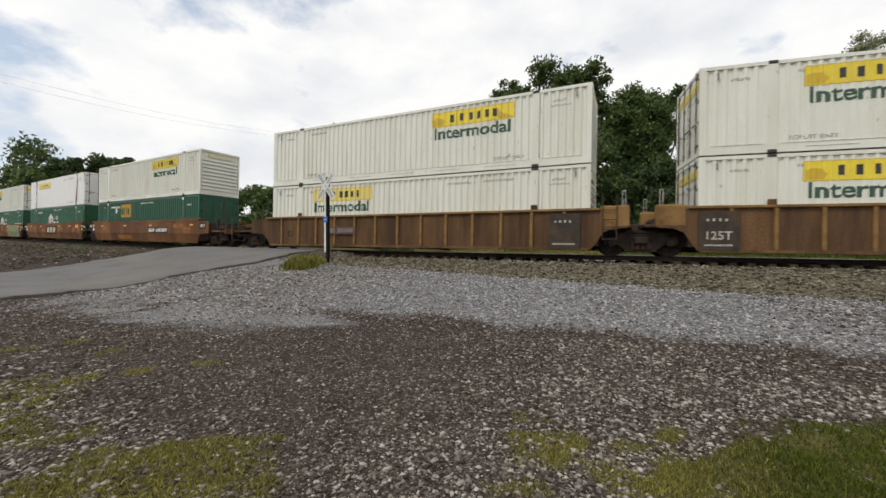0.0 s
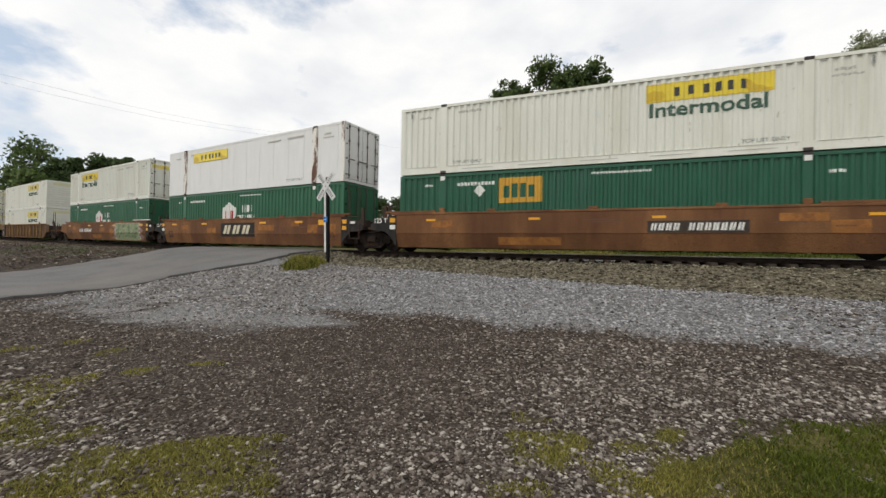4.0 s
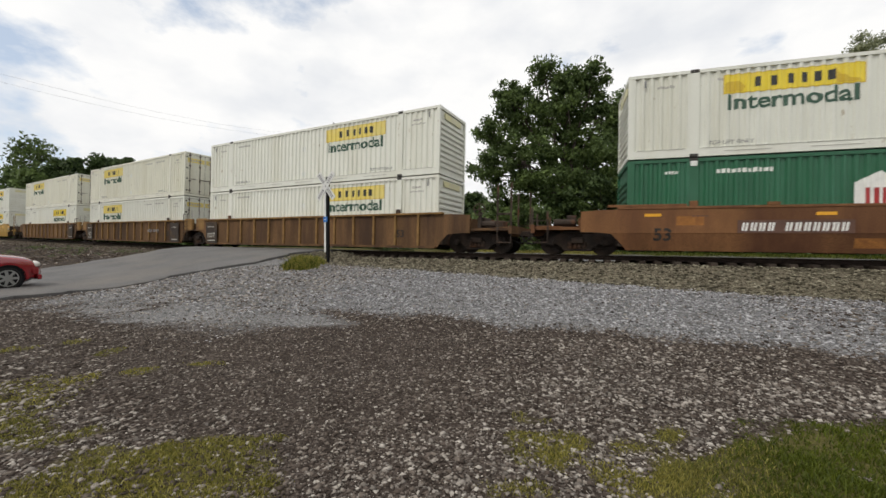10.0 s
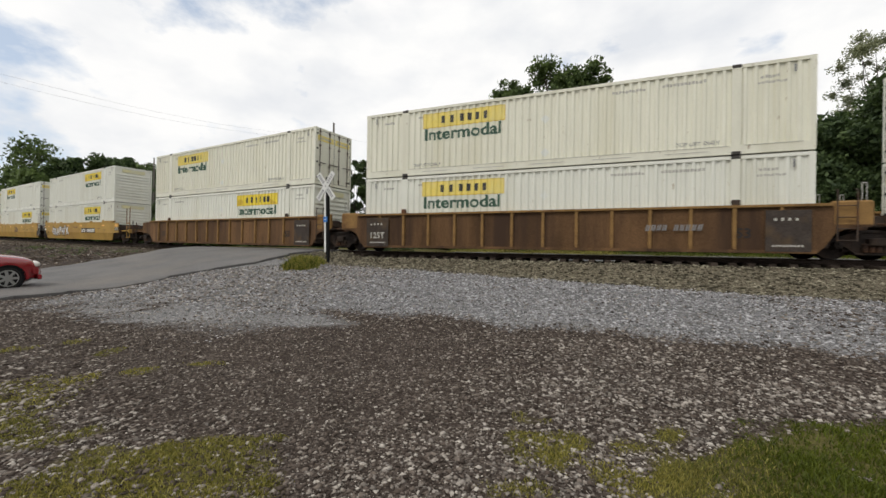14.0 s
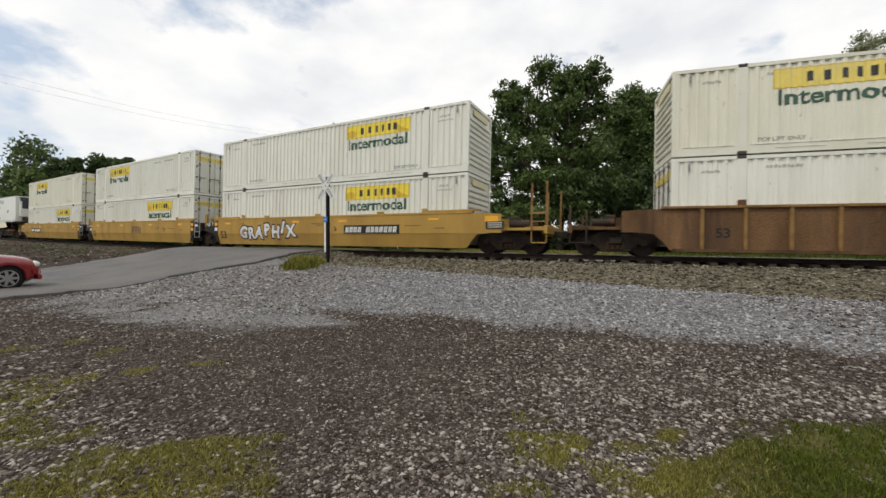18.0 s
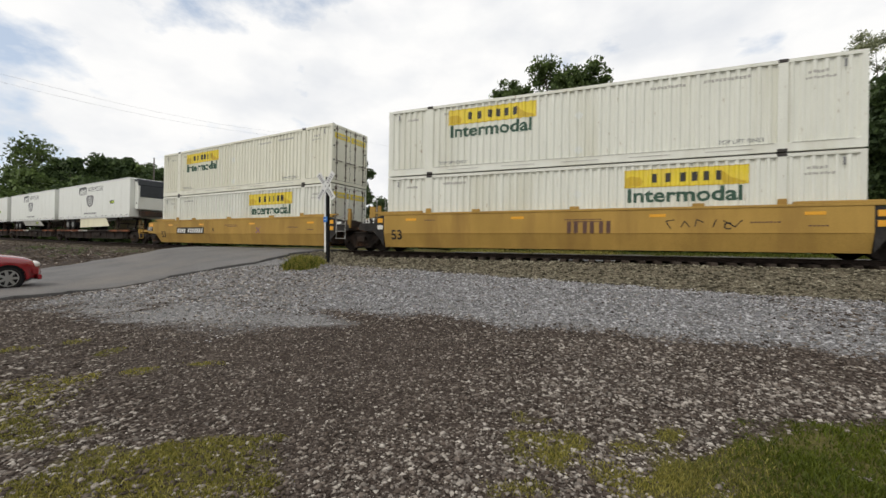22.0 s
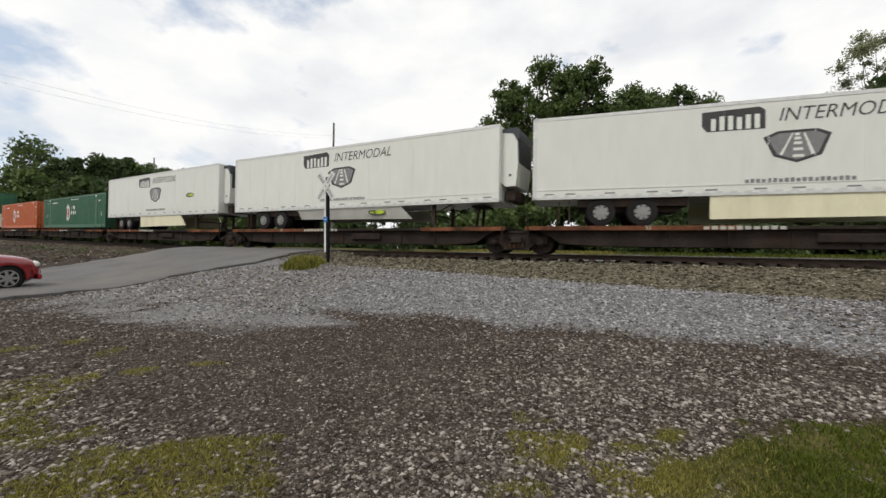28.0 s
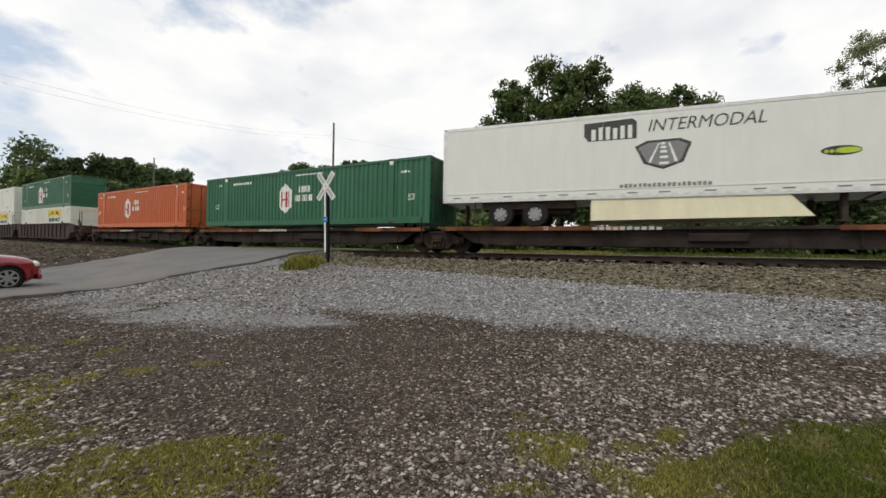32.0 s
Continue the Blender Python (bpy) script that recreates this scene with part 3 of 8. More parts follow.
def container_meshes(length, mat, smooth_side):
    """Shared meshes of one make of container: frame, side sheet, roof, front sheet, door leaf, rod, casting."""
    def make():
        h, w = length / 2, WIDE / 2
        post = 6.06
        bm = bmesh.new()
        for sy in (-1, 1):
            y0, y1 = (-w, -w + 0.09) if sy < 0 else (w - 0.09, w)
            box(bm, -h, y0, 0.0, h, y1, 0.28)
            box(bm, -h, y0, TALL - 0.11, h, y1, TALL)
            for x in (-h + 0.07, -post, post, h - 0.07):
                half = 0.07 if abs(x) > post + 0.1 else 0.13
                box(bm, x - half, y0 if abs(x) > post + 0.1 else y0 + (0.002 if sy < 0 else 0), 0.28, x + half, y1 - (0.002 if sy > 0 and abs(x) < post + 0.1 else 0), TALL - 0.11)
        for x0, x1 in ((-h, -h + 0.1), (h - 0.1, h)):
            box(bm, x0, -w + 0.09, 0.0, x1, w - 0.09, 0.15)
            box(bm, x0, -w + 0.09, TALL - 0.12, x1, w - 0.09, TALL)
        box(bm, -h + 0.1, -w + 0.09, 0.06, h - 0.1, w - 0.09, 0.14)
        frame_me = mesh_of("frame", bm, mat)
        # side sheet: upright folds between the posts
        bm = bmesh.new()
        pts = []
        if smooth_side:
            pitch, deep = 1.2, 0.014
            x = -h + 0.14
            while x < h - 0.14:
                pts += [(x, 0.0), (min(x + pitch - 0.05, h - 0.14), 0.0), (min(x + pitch - 0.04, h - 0.14), deep), (min(x + pitch, h - 0.14), deep)]
                x += pitch
        else:
            pitch, deep = 0.278, 0.056
            x = -h + 0.14
            while x < h - 0.14:
                pts += [(x, 0.0), (x + 0.08, 0.0), (x + 0.122, deep), (x + 0.236, deep)]
                x += pitch
            pts = [p for p in pts if p[0] < h - 0.14] + [(h - 0.14, 0.0)]
        lo = [bm.verts.new((a, -w + 0.012 + d, 0.165)) for a, d in pts]
        hi = [bm.verts.new((a, -w + 0.012 + d, TALL - 0.105)) for a, d in pts]
        for i in range(len(pts) - 1):
            if pts[i + 1][0] > pts[i][0] + 1e-6 or abs(pts[i + 1][1] - pts[i][1]) > 1e-6:
                bm.faces.new((lo[i], lo[i + 1], hi[i + 1], hi[i]))
        side_me = mesh_of("side_panel", bm, mat)
        bm = bmesh.new()
        box(bm, -h + 0.1, -w + 0.09, TALL - 0.05, h - 0.1, w - 0.09, TALL - 0.03)
        for i in range(int(length / 0.6)):
            box(bm, -h + 0.3 + i * 0.6, -w + 0.1, TALL - 0.03, -h + 0.55 + i * 0.6, w - 0.1, TALL - 0.018)
        roof_me = mesh_of("roof", bm, mat)
        # front sheet with level ribs
        bm = bmesh.new()
        box(bm, h - 0.10, -w + 0.09, 0.15, h - 0.075, w - 0.09, TALL - 0.12)
        front_me = mesh_of("front_panel", bm, mat)
        bm = bmesh.new()
        box(bm, h - 0.077, -w + 0.12, 0, h - 0.006, w - 0.12, 0.15, 0.03)
        rib_me = mesh_of("front_rib", bm, mat)
        bm = bmesh.new()
        box(bm, -h + 0.02, -w + 0.1, 0.16, -h + 0.06, -0.006, TALL - 0.13)
        for z in (0.3, 0.85, 1.4, 1.95, 2.5):
            box(bm, -h + 0.008, -w + 0.14, z, -h + 0.02, -0.05, z + 0.12)
        door_me = mesh_of("door", bm, mat)
        bm = bmesh.new()
        box(bm, -h + 0.012, -w + 0.085, 0.15, -h + 0.05, -w + 0.10, TALL - 0.12)
        box(bm, -h + 0.012, -0.006, 0.15, -h + 0.05, -0.0005, TALL - 0.12)
        box(bm, -h + 0.012, -w + 0.10, 0.15, -h + 0.05, -0.006, 0.165)
        box(bm, -h + 0.012, -w + 0.10, TALL - 0.135, -h + 0.05, -0.006, TALL - 0.12)
        for z in (0.32, 1.1, 1.8, 2.55):
            box(bm, -h + 0.002, -w + 0.03, z, -h + 0.014, -w + 0.2, z + 0.08)
        gasket_me = mesh_of("door_gasket", bm, M_TYRE)
        bm = bmesh.new()
        tube(bm, (0, 0, 0.1), (0, 0, TALL - 0.08), 0.02, 6)
        for z in (0.25, 0.9, 1.9, 2.6):
            box(bm, -0.02, -0.05, z, 0.03, 0.05, z + 0.09)
        box(bm, -0.03, -0.02, 1.05, -0.005, 0.36, 1.09)
        rod_me = mesh_of("lock_rod", bm, M_LOCK)
        bm = bmesh.new()
        box(bm, -0.13, 0, 0, 0.13, 0.16, 0.11, 0.012)
        cast_me = mesh_of("corner_casting", bm, M_GAP)
        return frame_me, side_me, roof_me, front_me, door_me, rod_me, cast_me, rib_me, gasket_me
    return cached(("container", length, mat.name, smooth_side), make)


def sign_panel(thing, x, z, y, old=False):
    """Yellow name panel; the brand's letters are plain dark bars between two shaded corners."""
    def make():
        bm = bmesh.new()
        box(bm, -1.825, -0.006, -0.315, 1.825, 0, 0.315)
        return mesh_of("sign_panel", bm, M_SIGN_OLD if old else M_SIGN)
    def make_letter():
        bm = bmesh.new()
        box(bm, -0.08, -0.011, -0.155, 0.08, -0.007, 0.155)
        return mesh_of("brand_bar", bm, M_BLACK)
    def make_shade(flip):
        bm = bmesh.new()
        o = [(-1.78, -0.26), (-1.30, -0.26), (-1.22, -0.10), (-1.34, 0.05), (-1.62, 0.10), (-1.78, 0.02)]
        if flip:
            o = [(1.05, 0.22), (1.22, 0.02), (1.4, -0.10), (1.74, -0.22), (1.74, -0.27), (1.15, -0.27), (1.0, 0.0)]
        slab(bm, o, -0.009, -0.0065)
        return mesh_of("shaded_corner", bm, M_SIGN_SHADE)
    sign = place("sign_panel", cached(("sign", old), make), thing, x, y, z, "faded yellow name panel" if old else "yellow name panel")
    for a in (-0.88, -0.46, -0.02, 0.32, 0.66, 1.0):
        place("brand_bar", cached("brand_bar", make_letter), sign, a, 0, 0, "dark bar in place of a letter")

    def make_border():
        bm = bmesh.new()
        box(bm, -1.825, -0.0085, -0.315, 1.825, -0.0062, -0.29)
        box(bm, -1.825, -0.0085, 0.29, 1.825, -0.0062, 0.315)
        box(bm, -1.825, -0.0084, -0.29, -1.80, -0.0062, 0.29)
        box(bm, 1.80, -0.0084, -0.29, 1.825, -0.0062, 0.29)
        return mesh_of("sign_border", bm, M_SIGN_SHADE)
    place("sign_border", cached("sign_border", make_border), sign, 0, 0, 0)
    if not old:
        place("shaded_corner", cached("shade0", lambda: make_shade(False)), sign, 0, 0, 0)
        place("shaded_corner", cached("shade1", lambda: make_shade(True)), sign, 0, 0, 0)
    return sign


FOLDED = {}     # container: length of its folded side sheet
FILMS = ("sign_panel", "sign_border", "shaded_corner", "brand_bar", "lettering", "code_marks", "placard", "placard_holder", "badge", "badge_shape", "name_bars", "logo_panel", "logo_mark")


def fold_depth(x, length):
    a = x + length / 2 - 0.14
    if a < 0 or x > length / 2 - 0.14:
        return 0.0
    return float(np.interp(a % 0.278, (0.0, 0.08, 0.122, 0.236, 0.278), (0.0, 0.0, 0.056, 0.056, 0.0)))


def fold_film(me, px, length):
    """A film or stencil that stands at px, pressed into the folds of the side sheet."""
    def make():
        bm = bmesh.new()
        bm.from_mesh(me)
        xs = [v.co.x for v in bm.verts]
        first = int((min(xs) + px + length / 2 - 0.14) / 0.278) - 1
        last = int((max(xs) + px + length / 2 - 0.14) / 0.278) + 1
        for k in range(first, last + 1):
            for e in (0.0, 0.08, 0.122, 0.236):
                cut = -length / 2 + 0.14 + k * 0.278 + e - px
                if min(xs) < cut < max(xs):
                    bmesh.ops.bisect_plane(bm, geom=bm.verts[:] + bm.edges[:] + bm.faces[:], dist=0.0002, plane_co=(cut, 0, 0), plane_no=(1, 0, 0))
        for v in bm.verts:
            v.co.y += 0.0105 + fold_depth(v.co.x + px, length)
        out = bpy.data.meshes.new(me.name.split(".")[0])
        bm.to_mesh(out)
        bm.free()
        for m in me.materials:
            out.materials.append(m)
        return out
    return cached(("fold", me.name, round(px, 4), length), make)


def press_films():
    for thing in [m[0] for m in MOVERS]:
        length = FOLDED.get(thing.name, 0.0)
        if not length:
            continue
        for ob in thing.children_recursive:
            if ob.name.split(".")[0] not in FILMS or ob.parent.name.startswith("door_sign"):
                continue
            px = ob.matrix_basis.translation.x + (0.0 if ob.parent is thing else ob.parent.matrix_basis.translation.x)
            ob.data = fold_film(ob.data, px, length)


def small_marks(thing, ink, y):
    """Faint rows of weights and codes by the posts."""
    for x, z, wd, ht, k in ((-6.9, 2.42, 0.55, 0.09, 6), (6.95, 2.42, 0.5, 0.09, 5), (4.6, 2.52, 1.3, 0.1, 12), (-4.9, 2.52, 1.0, 0.1, 9), (2.9, 2.5, 1.1, 0.09, 10), (7.0, 2.24, 0.75, 0.07, 8)):
        bars("code_marks", ink, thing, x, z, wd, ht, k, y)


def container(name, label, category, mat, sign="", smooth_side=False, front=1, old=False, length=LONG, castings=True):
    thing = empty(name, label, category, "containers on the train")
    FOLDED[thing.name] = 0.0 if smooth_side else length
    fr, side, roof, fsheet, door, rod, cast, rib_me, gasket_me = container_meshes(length, mat, smooth_side)
    half = Matrix.Rotation(math.pi, 4, "Z")
    part("frame", fr, None, thing)
    part("side_panel", side, None, thing)
    part("side_panel", side, None, thing).matrix_basis = half
    part("roof", roof, None, thing)
    # front is 1 when the closed end leads, -1 when the doors lead
    flip = Matrix() if front > 0 else half
    f = part("front_panel", fsheet, None, thing)
    f.matrix_basis = flip
    h = length / 2
    for i in range(0 if smooth_side else 9):
        place("front_rib", rib_me, f, 0, 0, 0.30 + i * 0.235)
    if old or sign:
        bm = bmesh.new()
        box(bm, h - 0.043, -0.78, 2.45, h - 0.008, 0.78, 2.70)
        part("end_sign", cached(("endsign", length), lambda: mesh_of("end_sign", bm, M_SIGN_PALE)), None, f, "bleached yellow panel")
    for k, m in enumerate((Matrix(), Matrix.Diagonal((1, -1, 1, 1)))):
        d = part("door", door, None, thing)
        d.matrix_basis = flip @ m
        part("door_gasket", gasket_me, None, d, "black rubber gasket and hinges")
        for yy in (-0.98, -0.34):
            place("lock_rod", rod, d, -h - 0.012, yy, 0.05)
    if sign and sign != "none":
        bm = bmesh.new()
        box(bm, -h - 0.003, -0.53, 2.24, -h + 0.006, 0.53, 2.52)
        bars_bm = bmesh.new()
        for k in range(5):
            box(bars_bm, -h - 0.006, -0.36 + k * 0.16, 2.31, -h - 0.0035, -0.26 + k * 0.16, 2.44)
        door_film = cached(("doorsign", length, old), lambda: mesh_of("door_sign", bm, M_SIGN_OLD if old else M_SIGN))
        door_bars = cached(("doorbars", length), lambda: mesh_of("brand_bars", bars_bm, M_FAINT))
        for yy in (-0.585, 0.585):
            q = part("door_sign", door_film, None, thing, "yellow name film on the door leaf")
            q.matrix_basis = flip @ Matrix.Translation((0, yy, 0))
            part("brand_bars", door_bars, None, q)
    y = -WIDE / 2 - 0.001
    if castings:
        for x in (-6.06, 6.06):
            for z in (-0.015, TALL - 0.095):
                place("corner_casting", cast, thing, x, y - 0.012, z)
    if sign and sign != "none":
        sx = -3.4 if sign == "left" else 3.4
        sign_panel(thing, sx, 2.32, y, old)
        if not smooth_side:
            place("lettering", lettering("Intermodal", 0.47, M_LETTER, 0.038, 0.0, 1.14), thing, sx - 0.03, y - 0.006, 1.70, "dark green lettering")
        small_marks(thing, M_FAINT, y)
        place("lettering", lettering("TOP LIFT ONLY", 0.125, M_GREY, 0.01), thing, 5.0, y - 0.006, 0.43, "small grey lettering")
        place("lettering", lettering("TOP LIFT ONLY", 0.125, M_GREY, 0.01), thing, -5.0, y - 0.006, 0.43, "small grey lettering")
        bm = bmesh.new()
        slab(bm, [(-0.17, 0), (0.0, -0.17), (0.17, 0), (0.0, 0.17)], -0.014, -0.002)
        for z in (0.55, 1.85):
            place("placard_holder", cached(("placard", mat.name), lambda: mesh_of("placard_holder", bm, M_TRAILER)), thing, 0.0, y, z)
        bm = bmesh.new()
        box(bm, -0.03, -0.006, 0, 0.03, 0, 0.24)
        mark = cached("postmark", lambda: mesh_of("mark", bm, M_GREY))
        for x in (-7.55, 7.55):
            place("mark", mark, thing, x, y, 2.45)
        if not smooth_side:
            bm = bmesh.new()
            box(bm, -h + 0.3, -0.012, 0.27, -6.3, 0, 0.285)
            box(bm, -5.85, -0.012, 0.27, 5.85, 0, 0.285)
            box(bm, 6.3, -0.012, 0.27, h - 0.3, 0, 0.285)
            for k in range(5):
                box(bm, -5.2 + k * 2.3, -0.008, 0.13, -3.9 + k * 2.3, 0, 0.15)
            part("bottom_rail_lip", cached(("lip", mat.name, length), lambda: mesh_of("bottom_rail_lip", bm, M_FAINT)), None, thing).matrix_basis = Matrix.Translation((0, y, 0))
    return thing


def hub_mark(thing, x, z, y, letters=True, scale=1.0, hexagon=False):
    """White house-shaped badge with a red or dark letter shape, and pale bars for the name."""
    bm = bmesh.new()
    if hexagon:
        o = [(-0.58, -0.78), (0.0, -1.22), (0.58, -0.78), (0.58, 0.30), (0.0, 0.74), (-0.58, 0.30)]
    else:
        o = [(-0.63, -1.0), (0.63, -1.0), (0.63, 0.38), (0.0, 0.72), (-0.63, 0.38)]
    slab(bm, [(a * scale, b * scale) for a, b in o], -0.006, 0)
    badge = part("badge", bm, M_PAINTWHITE, thing, "white hexagon badge" if hexagon else "white house-shaped badge")
    badge.matrix_basis = Matrix.Translation((x, y, z))
    bm = bmesh.new()
    for a in (-0.36, -0.14, 0.06, 0.28):
        box(bm, a * scale, -0.011, -0.8 * scale, (a + 0.09) * scale, -0.0065, 0.22 * scale)
    box(bm, -0.3 * scale, -0.0112, -0.36 * scale, 0.34 * scale, -0.0064, -0.26 * scale)
    part("badge_shape", bm, M_RED, badge, "dark red shape")
    if letters:
        bm = bmesh.new()
        k = scale
        for row, xs in ((0.10, (0.42, 0.60, 0.84, 1.00, 1.22)), (-0.46, (0.0, 0.20, 0.44, 0.66, 0.86, 1.08, 1.26, 1.48))):
            for a in xs:
                box(bm, (a + 0.86) * k, -0.006, row * k, (a + 0.86 + 0.11) * k, 0, (row + 0.40) * k)
        q = part("name_bars", bm, M_PAINTWHITE, thing, "white bars in place of a name")
        q.matrix_basis = Matrix.Translation((x, y, z))


def green_container(name, label, mat, front=1, hub=True, **kw):
    c = container(name, label, "container", mat, front=front, **kw)
    y = -WIDE / 2 - 0.001
    if hub:
        hub_mark(c, -1.2, 1.55, y)
    for x in (-7.0, 7.15):
        place("lettering", lettering("53'", 0.26, M_PAINTWHITE, 0.02), c, x, y - 0.006, 0.95 if hub else 1.15, "white lettering")
    bars("code_marks", M_PAINTWHITE, c, -4.6, 2.45, 1.6, 0.14, 11, y)
    bars("code_marks", M_PAINTWHITE, c, -6.7, 2.45, 0.4, 0.1, 4, y)
    bars("code_marks", M_PAINTWHITE, c, 6.8, 2.3, 0.45, 0.1, 4, y)
    bars("code_marks", M_PAINTWHITE, c, 0.8, 2.62, 2.0, 0.08, 20, y)
    bm = bmesh.new()
    box(bm, -0.1, -0.016, 0, 0.1, 0, 0.17)
    me = cached("whitecast", lambda: mesh_of("casting_cover", bm, M_PAINTWHITE))
    for x in (-6.06, 6.06):
        place("casting_cover", me, c, x, y - 0.004, TALL - 0.26)
    return c


# ---- wagons ----
def truck():
    """A three-piece freight bogie; its middle lies at the origin, the rail heads at z = 0."""
    t = empty("freight_bogie", "oily black cast-iron two-axle freight bogie on the rails", "bogie", "bogies of the train")
    bm = bmesh.new()
    o = [(-1.16, 0.38), (-1.16, 0.62), (-0.85, 0.70), (-0.50, 0.86), (0.50, 0.86), (0.85, 0.70), (1.16, 0.62), (1.16, 0.38), (0.72, 0.40), (0.42, 0.16), (-0.42, 0.16), (-0.72, 0.40)]
    slab(bm, o, -0.06, 0.06)
    for x in (-0.56, 0.4):
        slab(bm, [(x, 0.34), (x + 0.16, 0.34), (x + 0.16, 0.72), (x, 0.72)], -0.075, 0.075)
    box(bm, -0.5, -0.11, 0.14, 0.5, 0.11, 0.22, 0.02)
    box(bm, -0.5, -0.1, 0.8, 0.5, 0.1, 0.9, 0.02)
    frame_me = mesh_of("side_frame", bm, M_IRON)
    bm = bmesh.new()
    for x in (-0.26, -0.09, 0.08, 0.25):
        for z in range(5):
            tube(bm, (x, -0.1, 0.24 + z * 0.055), (x, -0.1, 0.275 + z * 0.055), 0.075, 8)
    spring_me = mesh_of("spring_nest", bm, M_DECK)
    bm = bmesh.new()
    tube(bm, (0, -0.2, 0), (0, -0.07, 0), 0.125, 10)
    tube(bm, (0, -0.235, 0), (0, -0.2, 0), 0.075, 8)
    for k in range(3):
        a = k * 2.094
        tube(bm, (0.05 * math.cos(a), -0.255, 0.05 * math.sin(a)), (0.05 * math.cos(a), -0.235, 0.05 * math.sin(a)), 0.018, 6)
    cap_me = mesh_of("bearing_cap", bm, M_IRON)
    bm = bmesh.new()
    tube(bm, (0, -1.05, 0), (0, 1.05, 0), 0.075, 8)
    axle_me = mesh_of("axle", bm, M_IRON)
    bm = bmesh.new()
    tube(bm, (0, -0.07, 0), (0, 0.065, 0), 0.455, 24)
    tube(bm, (0, 0.055, 0), (0, 0.085, 0), 0.485, 24)
    tube(bm, (0, -0.085, 0), (0, -0.065, 0), 0.16, 12)
    for k in range(5):
        a = k * 1.2566
        tube(bm, (0.27 * math.cos(a), -0.076, 0.27 * math.sin(a)), (0.27 * math.cos(a), -0.06, 0.27 * math.sin(a)), 0.05, 6)
    wheel_me = mesh_of("wheel", bm, M_IRON)
    bm = bmesh.new()
    box(bm, -0.22, -1.25, 0.42, 0.22, 1.25, 0.66, 0.03)
    tube(bm, (0, 0, 0.6), (0, 0, 0.78), 0.2, 12)
    part("bolster", bm, M_IRON, t)
    for sy in (-1, 1):
        f = part("side_frame", frame_me, None, t)
        f.matrix_basis = Matrix.Translation((0, sy * 1.02, 0)) @ (Matrix() if sy < 0 else Matrix.Rotation(math.pi, 4, "Z"))
        part("spring_nest", spring_me, None, f)
        for x in (-0.915, 0.915):
            place("bearing_cap", cap_me, f, x, 0.0, 0.457)
    for x in (-0.915, 0.915):
        a = part("axle", axle_me, None, t)
        a.location = (x, 0, 0.457)
        for sy in (-1, 1):
            wh = part("wheel", wheel_me, None, a)
            wh.matrix_basis = Matrix.Translation((0, sy * 0.76, 0)) @ (Matrix() if sy < 0 else Matrix.Rotation(math.pi, 4, "Z"))
    bm = bmesh.new()
    tube(bm, (-0.62, -0.9, 0.3), (0.62, 0.9, 0.3), 0.03, 6)
    box(bm, -0.7, -0.95, 0.25, -0.55, 0.95, 0.4)
    box(bm, 0.55, -0.95, 0.25, 0.7, 0.95, 0.4)
    part("brake_rigging", bm, M_IRON, t)
    return t


FIRST_TRUCK = truck()
TRUCKS = [FIRST_TRUCK]


def add_truck(s):
    t = FIRST_TRUCK if not any(m[0] is FIRST_TRUCK for m in MOVERS) else copy_thing(FIRST_TRUCK, Matrix())
    if t is not FIRST_TRUCK:
        TRUCKS.append(t)
    MOVERS.append((t, s, 0.915, Matrix()))
    return t


def ride(thing, s, z=0.0, half=6.4):
    MOVERS.append((thing, s, half, Matrix.Translation((0, 0, z))))
    return thing


